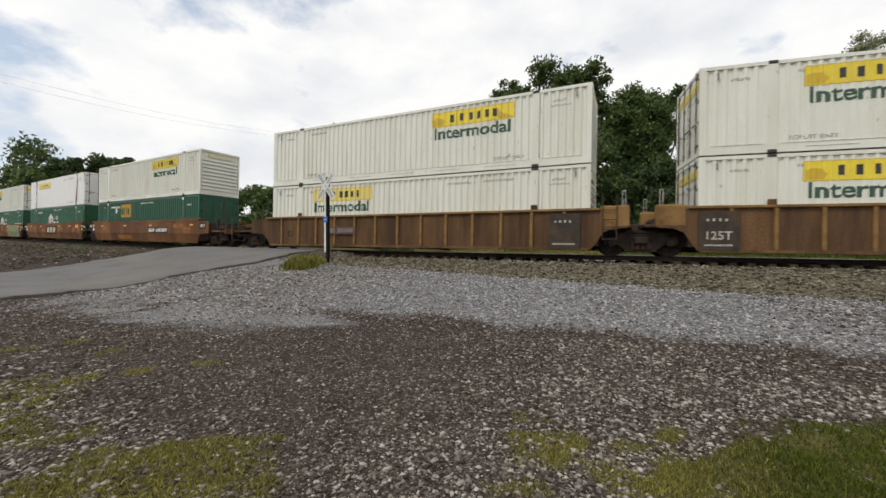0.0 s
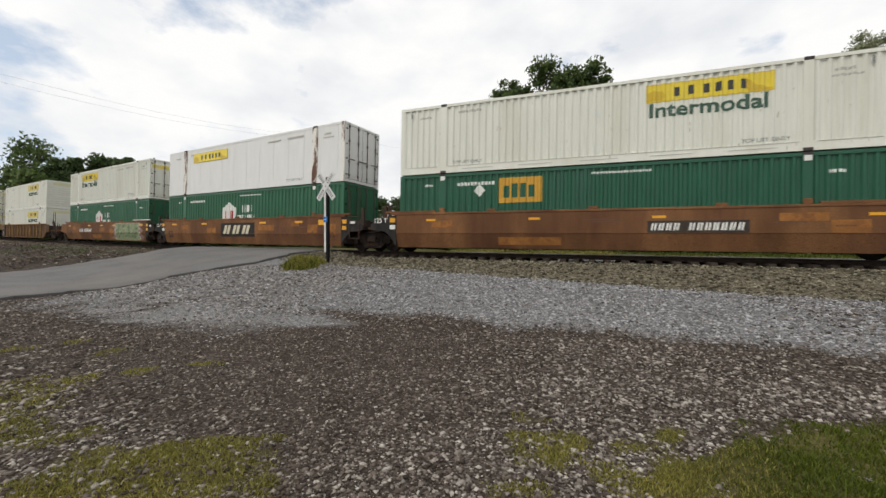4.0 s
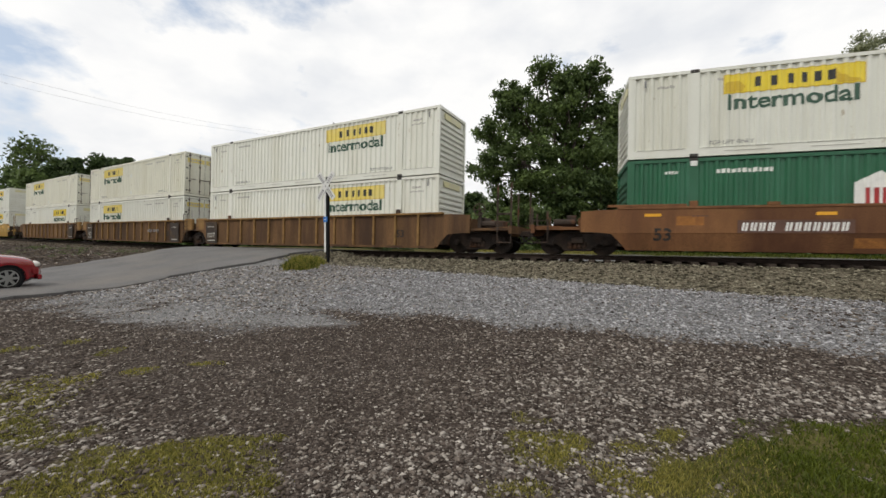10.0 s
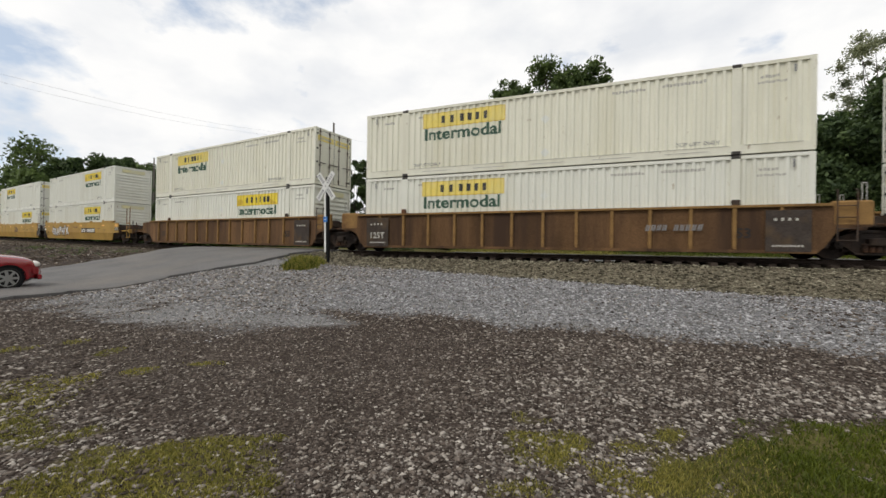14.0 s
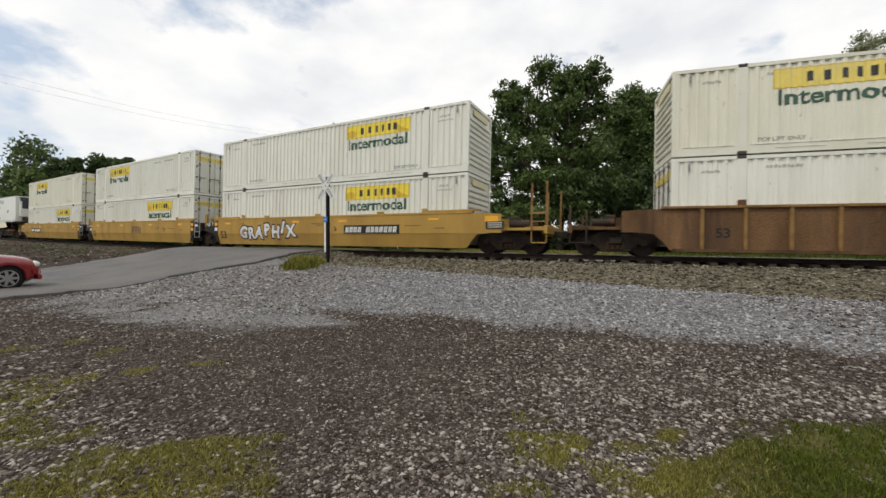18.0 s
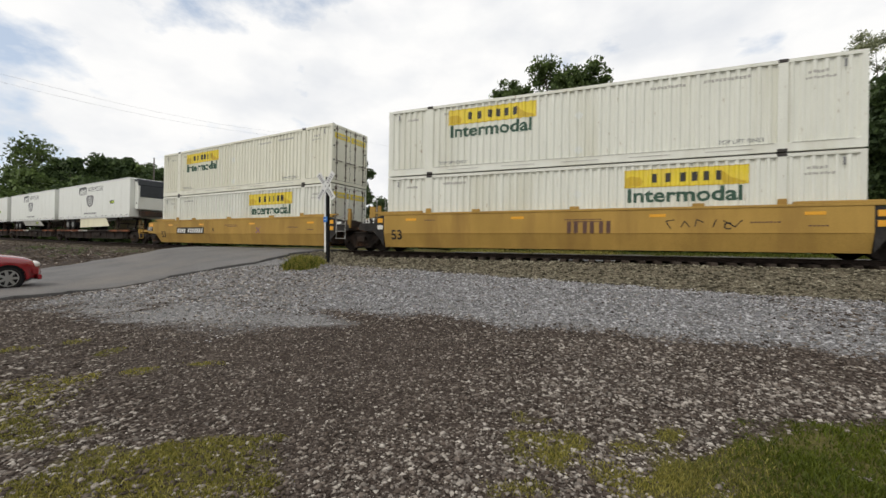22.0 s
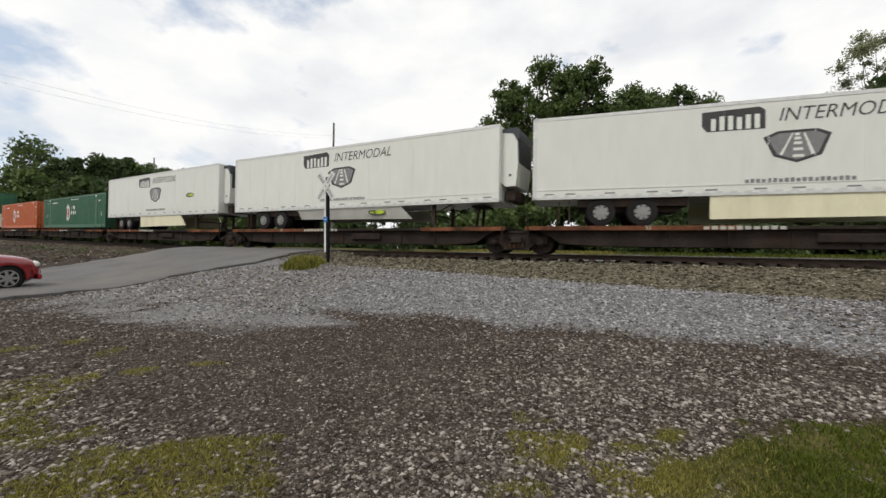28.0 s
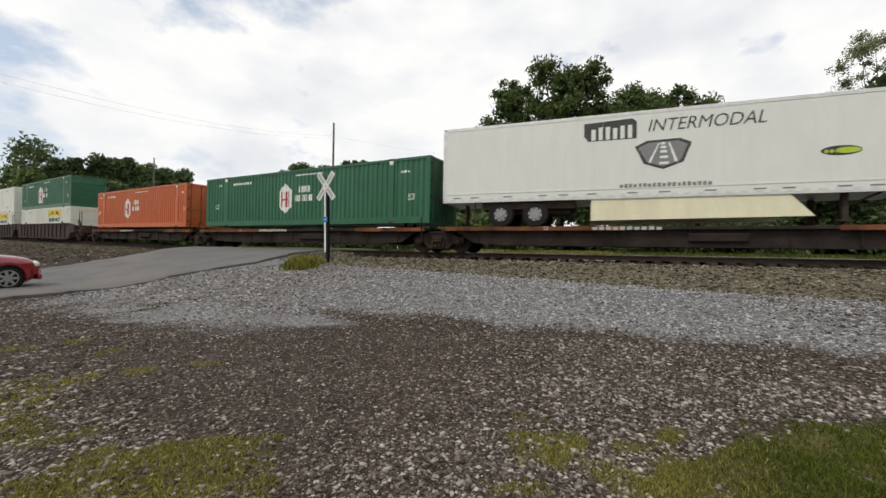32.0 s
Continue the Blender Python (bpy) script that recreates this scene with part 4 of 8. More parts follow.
def end_platform(w, x, mat, sx):
    """Open end of a wagon: platform, hand rails, ladder, coupler and hoses."""
    bm = bmesh.new()
    box(bm, x, -1.3, 0.92, x + sx * 1.75, 1.3, 1.02) if sx > 0 else box(bm, x + sx * 1.75, -1.3, 0.92, x, 1.3, 1.02)
    lo, hi = sorted((x + sx * 1.62, x + sx * 1.75))
    box(bm, lo, -1.42, 0.80, hi, 1.42, 1.10)
    lo, hi = sorted((x - sx * 0.1, x + sx * 1.7))
    box(bm, lo, -0.35, 0.72, hi, 0.35, 1.12)
    part("end_platform", bm, mat, w)
    for xx in (1.70, 1.15):
        for y in (-1.36, 1.36):
            bm = bmesh.new()
            box(bm, x + sx * xx - 0.035, y - 0.02, 0.85, x + sx * xx + 0.035, y + 0.02, (2.75 if sx > 0 else 1.75) if xx > 1.5 else (2.7 if sx > 0 else 1.6), 0.006)
            part("guide_post", bm, M_CHORD if mat is M_YELLOW else M_DECK, w)
    if sx > 0 and mat is not M_YELLOW:
        # hand brake on its stand
        bm = bmesh.new()
        box(bm, x + sx * 0.3 - 0.06, -1.12, 1.02, x + sx * 0.3 + 0.06, -1.0, 1.7, 0.01)
        part("brake_stand", bm, M_DECK, w)
        bm = bmesh.new()
        rim = [(x + sx * 0.3 + 0.24 * math.cos(k * 0.5236), -1.16, 1.78 + 0.24 * math.sin(k * 0.5236)) for k in range(12)]
        for k in range(12):
            tube(bm, rim[k], rim[(k + 1) % 12], 0.022, 6)
        for k in range(0, 12, 3):
            tube(bm, (x + sx * 0.3, -1.15, 1.78), rim[k], 0.016, 5)
        tube(bm, (x + sx * 0.3, -1.18, 1.78), (x + sx * 0.3, -1.05, 1.78), 0.05, 8)
        part("brake_wheel", bm, M_DECK, w, "round hand brake wheel")
    if sx > 0:
        bm = bmesh.new()
        box(bm, x + 1.15, -1.38, 1.52, x + 1.72, -1.34, 1.60, 0.006)
        part("cross_bar", bm, M_CHORD if mat is M_YELLOW else M_DECK, w)
    if mat is M_YELLOW:
        bm = bmesh.new()
        box(bm, x - sx * 0.62, -1.53, 0.98, x + sx * 0.12, -1.515, 1.26) if sx > 0 else box(bm, x - 0.12, -1.53, 0.98, x + 0.62, -1.515, 1.26)
        rack = part("notice_plate", bm, M_PLATE, w, "dark notice plate with pale bars")
        for k in range(3):
            bm = bmesh.new()
            box(bm, x - sx * 0.25 - 0.3, -1.534, 1.02 + k * 0.08, x - sx * 0.25 + 0.3, -1.531, 1.06 + k * 0.08)
            part("notice_bar", bm, M_FAINT, rack)
    for y in (-1.36, 1.36):
        bm = bmesh.new()
        tube(bm, (x + sx * 1.15, y, 1.25), (x + sx * 1.70, y, 1.25), 0.014, 6)
        part("hand_rail", bm, mat if mat is M_YELLOW else M_DECK, w)
        bm = bmesh.new()
        tube(bm, (x + sx * 1.15, y, 0.45), (x + sx * 1.7, y, 0.45), 0.02, 6)
        tube(bm, (x + sx * 1.15, y, 0.45), (x + sx * 1.15, y, 0.95), 0.02, 6)
        tube(bm, (x + sx * 1.70, y, 0.45), (x + sx * 1.70, y, 0.95), 0.02, 6)
        part("sill_step", bm, mat if mat is M_YELLOW else M_DECK, w)
    bm = bmesh.new()
    lo, hi = sorted((x + sx * 1.6, x + sx * 2.45))
    box(bm, lo, -0.12, 0.70, hi, 0.12, 0.92, 0.02)
    lo, hi = sorted((x + sx * 2.35, x + sx * 2.62))
    box(bm, lo, -0.2, 0.62, hi, 0.16, 0.98, 0.04)
    part("coupler", bm, M_IRON, w)
    bm = bmesh.new()
    last = None
    for k in range(7):
        a = k / 6
        p = (x + sx * (1.75 + 0.75 * a), -0.35, 0.80 - 0.38 * math.sin(math.pi * a * 0.75))
        if last:
            tube(bm, last, p, 0.03, 6)
        last = p
    part("brake_hose", bm, M_TYRE, w)
    for xx, y, s1 in ((0.3, -0.6, 0.35), (0.75, 0.4, 0.3), (0.55, -0.15, 0.22)):
        bm = bmesh.new()
        box(bm, x + sx * xx - s1 / 2, y - s1, 1.02, x + sx * xx + s1 / 2, y + s1, 1.02 + s1 * 1.3, 0.03)
        part("brake_valve", bm, M_DECK, w)
    bm = bmesh.new()
    tube(bm, (x + sx * 0.2, -0.95, 1.2), (x + sx * 0.95, -0.95, 1.2), 0.13, 10)
    part("brake_cylinder", bm, M_DECK, w)


FOLD_Z = 0.80
PLATED = []     # plate-sided wagons, whose markings follow the fold
WAGON_FILMS = ("lettering", "graffiti", "number_panel", "number_bars", "repainted_patch", "logo_panel", "logo_shape", "logo_mark")


def lean_in(z):
    return max(0.0, FOLD_Z - z) * 0.24


def press_wagon_films():
    """Lay painted marks onto the folded side plates."""
    for w in PLATED:
        for ob in w.children_recursive:
            if ob.name.split(".")[0] not in WAGON_FILMS or (ob.parent is not w and ob.parent.name.split(".")[0] not in WAGON_FILMS):
                continue
            bm = bmesh.new()
            bm.from_mesh(ob.data)
            bm.transform(ob.matrix_basis)
            if max(abs(v.co.x) for v in bm.verts) > 8.14 or min(v.co.z for v in bm.verts) > FOLD_Z:
                bm.free()
                continue
            bmesh.ops.bisect_plane(bm, geom=bm.verts[:] + bm.edges[:] + bm.faces[:], dist=0.0002, plane_co=(0, 0, FOLD_Z), plane_no=(0, 0, 1))
            for v in bm.verts:
                v.co.y += lean_in(v.co.z)
            me = bpy.data.meshes.new(ob.name.split(".")[0])
            bm.to_mesh(me)
            bm.free()
            for m in ob.data.materials:
                me.materials.append(m)
            ob.data = me
            ob.matrix_basis = Matrix()


def well_wagon(kind, s, left_open=False, right_open=False, mat=None, panel=None, label=""):
    """One platform of an articulated well wagon: ribbed or plate-sided."""
    mat = mat or {"ribbed": M_RIBBED, "brown": M_BROWN, "yellow": M_YELLOW, "dark": M_DARKRIB}[kind]
    ribbed = kind in ("ribbed", "dark")
    w = empty("well_wagon", label or {"ribbed": "weathered maroon well wagon with upright ribs", "brown": "rusty orange-brown plate-sided well wagon", "yellow": "yellow plate-sided well wagon", "dark": "sooty dark ribbed well wagon"}[kind], "railway wagon", "wagons of the train")
    top = 1.60
    Y = 1.50
    if not ribbed:
        PLATED.append(w)
    # outline of one side, with the arch over the bogies
    def end_shape(sx, is_open):
        if is_open:
            return [(sx * 8.1, 0.20), (sx * 8.32, 0.48), (sx * 8.6, 0.76), (sx * 9.15, 0.82), (sx * 9.6, 0.82), (sx * 9.6, top - 0.05), (sx * 8.9, top)]
        if ribbed:
            return [(sx * 8.1, 0.20), (sx * 8.3, 0.45), (sx * 8.5, 0.80), (sx * 8.8, 0.95), (sx * 9.3, 0.98), (sx * 9.3, top - 0.18), (sx * 8.6, top)]
        return [(sx * 8.14, 0.20), (sx * 8.14, top)]
    outline = end_shape(-1, left_open)[::-1] + end_shape(1, right_open)
    for sy in (-1, 1):
        bm = bmesh.new()
        if ribbed:
            slab(bm, outline, sy * (Y - 0.12), sy * (Y - 0.08))
        else:
            slab(bm, outline, sy * (Y - 0.04), sy * Y)
            # lower half leans inwards below a fold
            bmesh.ops.bisect_plane(bm, geom=bm.verts[:] + bm.edges[:] + bm.faces[:], dist=0.0002, plane_co=(0, 0, FOLD_Z), plane_no=(0, 0, 1))
            for v in bm.verts:
                v.co.y -= sy * lean_in(v.co.z)
        side = part("side_sill", bm, mat, w)
        bm = bmesh.new()
        y0, y1 = sorted((sy * (Y - 0.16), sy * (Y + 0.02)))
        box(bm, -8.4, y0, top, 8.4, y1, top + 0.085, 0.01)
        if not ribbed:
            for sx in (-1, 1):
                lo, hi = sorted((sx * 6.3, sx * 8.7))
                box(bm, lo, y0 + 0.02, top + 0.085, hi, y1 - 0.03, top + 0.17, 0.01)
        part("top_chord", bm, M_CHORD if kind == "ribbed" else mat, side)
        if not ribbed:
            lug = bmesh.new()
            box(lug, -0.17, -0.04, 0, 0.17, 0.04, 0.11, 0.015)
            lug_me = cached(("lug", kind), lambda: mesh_of("container_lug", lug, mat))
            for x in (-3.9, -0.1, 3.8):
                place("container_lug", lug_me, side, x, sy * (Y - 0.06), top + 0.082)
        if not ribbed:
            for sx, is_open in ((-1, left_open), (1, right_open)):
                if not is_open:
                    bm = bmesh.new()
                    slab(bm, [(sx * 8.145, 0.22), (sx * 8.35, 0.55), (sx * 8.7, 0.88), (sx * 9.45, 0.96), (sx * 9.45, 1.2), (sx * 8.95, 1.48), (sx * 8.145, 1.60)], sy * (Y - 0.05), sy * (Y - 0.01))
                    part("end_plate", bm, M_PLATE, side, "black end plate over the bogie")
        if ribbed:
            def rib():
                b2 = bmesh.new()
                box(b2, -0.055, -0.05, 0.27, 0.055, 0.05, top, 0.01)
                return mesh_of("rib", b2, M_CHORD if kind == "ribbed" else mat)
            rm = cached(("rib", kind), rib)
            for i in range(13):
                place("rib", rm, side, -7.2 + i * 1.2, sy * (Y - 0.045), 0)
            bm = bmesh.new()
            y0, y1 = sorted((sy * (Y - 0.14), sy * (Y + 0.0)))
            box(bm, -8.05, y0, 0.17, 8.05, y1, 0.27)
            part("bottom_chord", bm, mat, side)
        else:
            bm = bmesh.new()
            y0, y1 = sorted((sy * (Y - 0.02), sy * (Y + 0.012)))
            box(bm, -7.9, y0, FOLD_Z - 0.006, 7.9, y1 - 0.008, FOLD_Z + 0.006, 0.002)
            part("fold_seam", bm, mat, side)
        # container guides
        for x in (-6.06, 6.06):
            bm = bmesh.new()
            box(bm, x - 0.12, sy * (Y - 0.16) - 0.03, top + 0.08, x + 0.12, sy * (Y - 0.16) + 0.03, top + 0.28, 0.02)
            part("container_guide", bm, mat if kind != "ribbed" else M_DECK, side)
    bm = bmesh.new()
    box(bm, -7.7, -Y + 0.15, 0.24, 7.7, Y - 0.15, 0.34)
    for sx in (-1, 1):
        lo, hi = sorted((sx * 8.2, sx * 8.35))
        box(bm, lo, -Y + 0.14, 0.34, hi, Y - 0.14, 1.5)
    part("well_floor", bm, M_DECK, w)
    for sx, is_open in ((-1, left_open), (1, right_open)):
        if is_open:
            end_platform(w, sx * 9.6, mat, sx)
        else:
            bm = bmesh.new()
            lo, hi = sorted((sx * 8.35, sx * 9.66))
            box(bm, lo, -0.5, 0.8, hi, 0.5, 1.15, 0.03)
            box(bm, lo, -1.35, 1.0, hi - (0.25 if sx > 0 else 0), 1.35, 1.08)
            part("articulation_arm", bm, M_DECK, w)
            for y in (-1.5, 1.5):
                if sx < 0:
                    continue
                bm = bmesh.new()
                lo, hi, tall = (8.68, 9.26, 2.72) if kind != "ribbed" else (8.5, 8.95, 2.05)
                for xx in (lo, hi):
                    tube(bm, (sx * xx, y, 0.55), (sx * xx, y, tall), 0.02, 6)
                    tube(bm, (sx * xx, y, tall), (sx * xx, y * 0.93, tall + 0.04), 0.02, 6)
                for z in (0.58, 0.92, 1.26, 1.6):
                    tube(bm, (sx * lo, y, z), (sx * hi, y, z), 0.015, 6)
                part("ladder", bm, M_ROD if kind == "yellow" else M_DECK, w)
            if ribbed:
                for sy in (-1, 1):
                    bm = bmesh.new()
                    lo, hi = sorted((sx * 8.42, sx * 9.36))
                    y0, y1 = sorted((sy * (Y - 0.075), sy * (Y - 0.28)))
                    box(bm, lo, y0, 1.0, hi, y1, 1.76, 0.05)
                    part("end_shoulder", bm, M_CHORD if kind == "ribbed" else mat, w, "faded orange end box over the bogie")
                    bm = bmesh.new()
                    for k in (0, 1):
                        tube(bm, (sx * (9.12 + 0.1 * k), sy * (Y - 0.18), 1.74), (sx * (9.12 + 0.1 * k), sy * (Y - 0.18), 2.28), 0.014, 6)
                    tube(bm, (sx * 9.12, sy * (Y - 0.18), 2.28), (sx * 9.22, sy * (Y - 0.18), 2.28), 0.014, 6)
                    part("hand_hoop", bm, M_ROD, w)
            for xx, yy, zt in () if ribbed else ((8.5, -0.35, 1.9), (9.0, -0.95, 2.05), (9.4, 0.2, 2.25)):
                bm = bmesh.new()
                box(bm, sx * xx - 0.09, yy - 0.05, 1.08, sx * xx + 0.09, yy + 0.05, zt, 0.01)
                part("guide_post", bm, {"yellow": mat, "ribbed": M_CHORD}.get(kind, M_DECK), w)
            if not ribbed:
                bm = bmesh.new()
                box(bm, sx * 8.34 - 0.13, -Y - 0.004, 1.28, sx * 8.34 + 0.13, -Y + 0.012, 1.47)
                part("reflector", bm, M_AMBER, w, "amber reflective patch")
                bm = bmesh.new()
                box(bm, sx * 8.34 - 0.13, -Y - 0.004, 0.98, sx * 8.34 + 0.13, -Y + 0.012, 1.17)
                part("reflector", bm, M_AMBER if sx > 0 else M_PAINTWHITE, w, "small square reflective patch")
                if sx < 0:
                    place("lettering", lettering("125 T", 0.2, M_PAINTWHITE, 0.02), w, -8.95, -Y + 0.004, 1.36, "white lettering")
                else:
                    bm = bmesh.new()
                    box(bm, 8.72, -Y - 0.002, 1.27, 9.0, -Y + 0.012, 1.38)
                    part("test_label", bm, M_PAINTWHITE, w, "small white label")
            bm = bmesh.new()
            box(bm, sx * 8.9 - 0.18, -0.9, 1.15, sx * 8.9 + 0.18, -0.45, 1.5, 0.03)
            part("brake_valve", bm, M_DECK, w)
            bm = bmesh.new()
            tube(bm, (sx * 9.1, -0.2, 1.25), (sx * 9.1, 0.9, 1.25), 0.15, 10)
            part("brake_cylinder", bm, M_DECK, w)
    yf = -Y - 0.001
    if not ribbed:
        # faint stencilled instructions along the plate
        for px, pz, wd, k in ((0.2, 1.30, 1.3, 14), (0.35, 1.22, 1.0, 11), (-5.9, 1.36, 0.5, 4), (5.6, 1.14, 0.8, 8), (6.9, 1.02, 0.5, 5)):
            bars("code_marks", M_WINEPANEL, w, px, pz, wd, 0.045, k, yf)
    if ribbed:
        yf -= 0.005
        if panel:
            for px in panel:
                bm = bmesh.new()
                box(bm, px - 0.56, -0.012, 0.22, px + 0.56, 0, 1.5)
                pl = part("number_panel", bm, M_STENCIL, w, "dusty dark stencilled panel")
                pl.matrix_basis = Matrix.Translation((0, yf, 0))
                if px < 0:
                    place("lettering", lettering("125T", 0.26, M_FAINT, 0.02), pl, px - 0.02, -0.016, 0.70, "white lettering")
                bars("code_marks", M_FAINT, pl, px, 1.22, 0.7, 0.09, 4, -0.012, ratio=0.4)
                bars("code_marks", M_FAINT, pl, px, 0.40, 0.8, 0.06, 9, -0.012)
        for px in (-6.6, 6.25):
            if panel and any(abs(px - q) < 1.0 for q in panel):
                continue
            place("lettering", lettering("53", 0.3, M_PLATE, 0.03), w, px, yf + 0.075, 0.78, "dark stencilled lettering")
    return w


def reporting_plate(w, x, z, width, height, ink, back=None, count=10):
    """A reporting mark and number as plain bars, on its painted panel if there is one."""
    y = -1.505
    if back:
        bm = bmesh.new()
        box(bm, x - width / 2 - 0.1, y - 0.006, z - height / 2 - 0.08, x + width / 2 + 0.1, y, z + height / 2 + 0.08)
        part("number_panel", bm, back, w, "dark number panel")
        y -= 0.007
    bm = bmesh.new()
    step = width / (count + 0.6)
    for i in range(count + 1):
        if i == 4:
            continue
        a = x - width / 2 + step * i * (count + 0.6) / (count + 1)
        for dx in (0.0, 0.40):
            slab(bm, [(a + dx * step, z - height / 2), (a + (dx + 0.26) * step, z - height / 2), (a + (dx + 0.26) * step + 0.045, z + height / 2), (a + dx * step + 0.045, z + height / 2)], y - 0.004, y)
    part("number_bars", bm, ink, w, "pale bars in place of a number")


def reflectors(w, xs, z=1.36, size=(0.42, 0.09)):
    def make():
        bm = bmesh.new()
        box(bm, -size[0] / 2, -0.006, -size[1] / 2, size[0] / 2, 0, size[1] / 2)
        return mesh_of("reflector", bm, M_AMBER)
    me = cached(("reflector", size), make)
    for x in xs:
        place("reflector", me, w, x, -1.503, z, "amber reflective strip")


def repaints(w, spots, mat):
    for x, z, wd, ht in spots:
        bm = bmesh.new()
        box(bm, x - wd / 2, -1.5035, z - ht / 2, x + wd / 2, -1.4995, z + ht / 2)
        part("repainted_patch", bm, mat, w, "patch of fresher paint")


def scrawl(w, pieces, mat, label, y=-1.506):
    """Spray-painted strokes: fat bent bars."""
    bm = bmesh.new()
    for pts, wd in pieces:
        for (x0, z0), (x1, z1) in zip(pts, pts[1:]):
            d = Vector((x1 - x0, 0, z1 - z0))
            if d.length < 1e-4:
                continue
            nrm = Vector((-d.z, 0, d.x)).normalized() * wd / 2
            e = d.normalized() * wd * 0.35
            a, b = Vector((x0, y, z0)) - e, Vector((x1, y, z1)) + e
            vs = [bm.verts.new(p) for p in (a - nrm, b - nrm, b + nrm, a + nrm)]
            bm.faces.new(vs)
    bmesh.ops.recalc_face_normals(bm, faces=bm.faces[:])
    return part("graffiti", bm, mat, w, label)


# ---- the train, from its head to its tail ----
LOWER_Z, UPPER_Z = 0.41, 3.365


def stack(s, lower, upper):
    if lower:
        ride(lower, s, LOWER_Z)
    if upper:
        ride(upper, s, UPPER_Z)


def white(sign, front=1, mat=None, old=False, where="upper"):
    m = mat or M_WHITE
    tone = "cream-white" if m is M_CREAM else "white"
    seat = "atop another" if where == "upper" else "in a well wagon"
    return container("container", tone + " corrugated container with yellow name panel " + seat, "container", m, sign, front=front, old=old)


def well(kind, s, **kw):
    w = well_wagon(kind, s, **kw)
    ride(w, s)
    return w


# the last two platforms of a ribbed car
w = well("ribbed", 10.93, right_open=True, panel=(-7.55,))
stack(10.93, white("left", 1, where="lower"), white("left", 1))
w = well("ribbed", -8.54, left_open=True, panel=(7.2,))
reporting_plate(w, -3.3, 0.95, 1.7, 0.2, M_GREY, M_WINEPANEL)
stack(-8.54, white("left", 1, where="lower", old=True), white("right", 1))
add_truck(1.2)
add_truck(-18.4)

# three brown platforms
w = well("brown", -32.07, right_open=True)
reporting_plate(w, 3.1, 1.02, 2.7, 0.25, M_PAINTWHITE, M_STENCIL, 11)
repaints(w, ((-6.0, 1.2, 0.9, 0.3), (5.9, 1.3, 1.2, 0.25), (7.0, 1.0, 0.9, 0.4), (-2.4, 0.5, 2.4, 0.3)), M_NEWPAINT)
reflectors(w, (-6.5, -2.2, 2.0, 7.6))
reporting_plate(w, 8.95, 1.3, 0.5, 0.2, M_PAINTWHITE, M_PLATE, 5)
low = green_container("container", "dark green corrugated container with an orange square logo", M_DARKGREEN, front=-1, hub=False)
bm = bmesh.new()
box(bm, -3.65, -1.303, 1.62, -1.95, -1.296, 2.62, 0.002)
logo = part("logo_panel", bm, material("ochre_logo_film", (0.55, 0.30, 0.03), 0.5, vary=0.1, bump=0.0), low, "ochre square logo")
bars("logo_mark", M_DARKGREEN, logo, -2.8, 2.1, 1.3, 0.55, 4, -1.304)
bm = bmesh.new()
slab(bm, [(-4.7, 2.15), (-4.45, 1.9), (-4.2, 2.15), (-4.45, 2.4)], -1.302, -1.296)
part("placard", bm, M_PAINTWHITE, low)
stack(-32.07, low, white("right", 1))
add_truck(-22.35)

w = well("brown", -51.5)
bm = bmesh.new()
box(bm, -1.6, -1.508, 0.62, 1.6, -1.501, 1.42)
tp = part("logo_panel", bm, M_PLATE, w, "black panel with slanted pale logo shapes")
bm = bmesh.new()
for x0 in (-1.35, -0.45, 0.45):
    for dx in (0.0, 0.34):
        slab(bm, [(x0 + dx, 0.78), (x0 + dx + 0.24, 0.78), (x0 + dx + 0.42, 1.28), (x0 + dx + 0.18, 1.28)], -1.514, -1.509)
part("logo_shape", bm, material("cream_logo_film", (0.6, 0.55, 0.4), 0.5, vary=0.1, bump=0.0), tp)
place("lettering", lettering("53", 0.4, M_PLATE, 0.03), w, -7.35, -1.508, 0.72, "dark stencilled lettering")
repaints(w, ((-2.6, 1.0, 0.9, 0.3), (2.6, 1.12, 1.3, 0.3), (6.2, 1.05, 0.7, 0.4), (7.4, 1.0, 0.8, 0.55), (4.9, 1.3, 0.6, 0.22), (-5.6, 1.2, 0.8, 0.25)), M_NEWPAINT)
reflectors(w, (-6.9, -3.4, 2.3, 5.2), 1.40, (0.55, 0.1))
reflectors(w, (7.0,), 1.36, (0.75, 0.26))
w_scr = material("dark_spray_paint", (0.07, 0.03, 0.02), 0.7, vary=0.2, bump=0.0)
scrawl(w, [([(3.2, 0.6), (3.35, 1.1), (3.6, 1.2), (3.7, 0.8), (3.3, 0.7)], 0.04), ([(3.9, 0.6), (4.1, 1.1), (4.3, 0.7), (4.5, 1.0)], 0.04), ([(4.8, 0.5), (5.1, 1.2), (5.3, 0.6)], 0.04), ([(6.2, 0.9), (6.5, 0.5), (6.9, 0.95), (7.3, 0.5), (7.6, 0.9), (7.7, 0.5)], 0.04)], w_scr, "dark spray-painted scrawl")
low = green_container("container", "green corrugated container with white house badge", M_GREEN, front=-1)
up = container("container", "smooth white insulated container with rust-streaked posts", "container", M_SMOOTH, "none", smooth_side=True, front=-1)
sp = sign_panel(up, -3.25, 2.28, -WIDE / 2 - 0.008)
sp.scale = (1.0, 1.0, 0.93)
for x0, x1 in ((-6.24, -5.86), (5.86, 6.24), (7.86, 8.08)):
    bm = bmesh.new()
    box(bm, x0, -1.306, 0.0, x1, -1.296, TALL)
    part("rusted_post", bm, M_RUSTY, up, "white post eaten by rust")
place("lettering", lettering("TOP LIFT ONLY", 0.125, M_GREY, 0.01), up, 4.55, -WIDE / 2 - 0.012, 0.28, "small grey lettering")
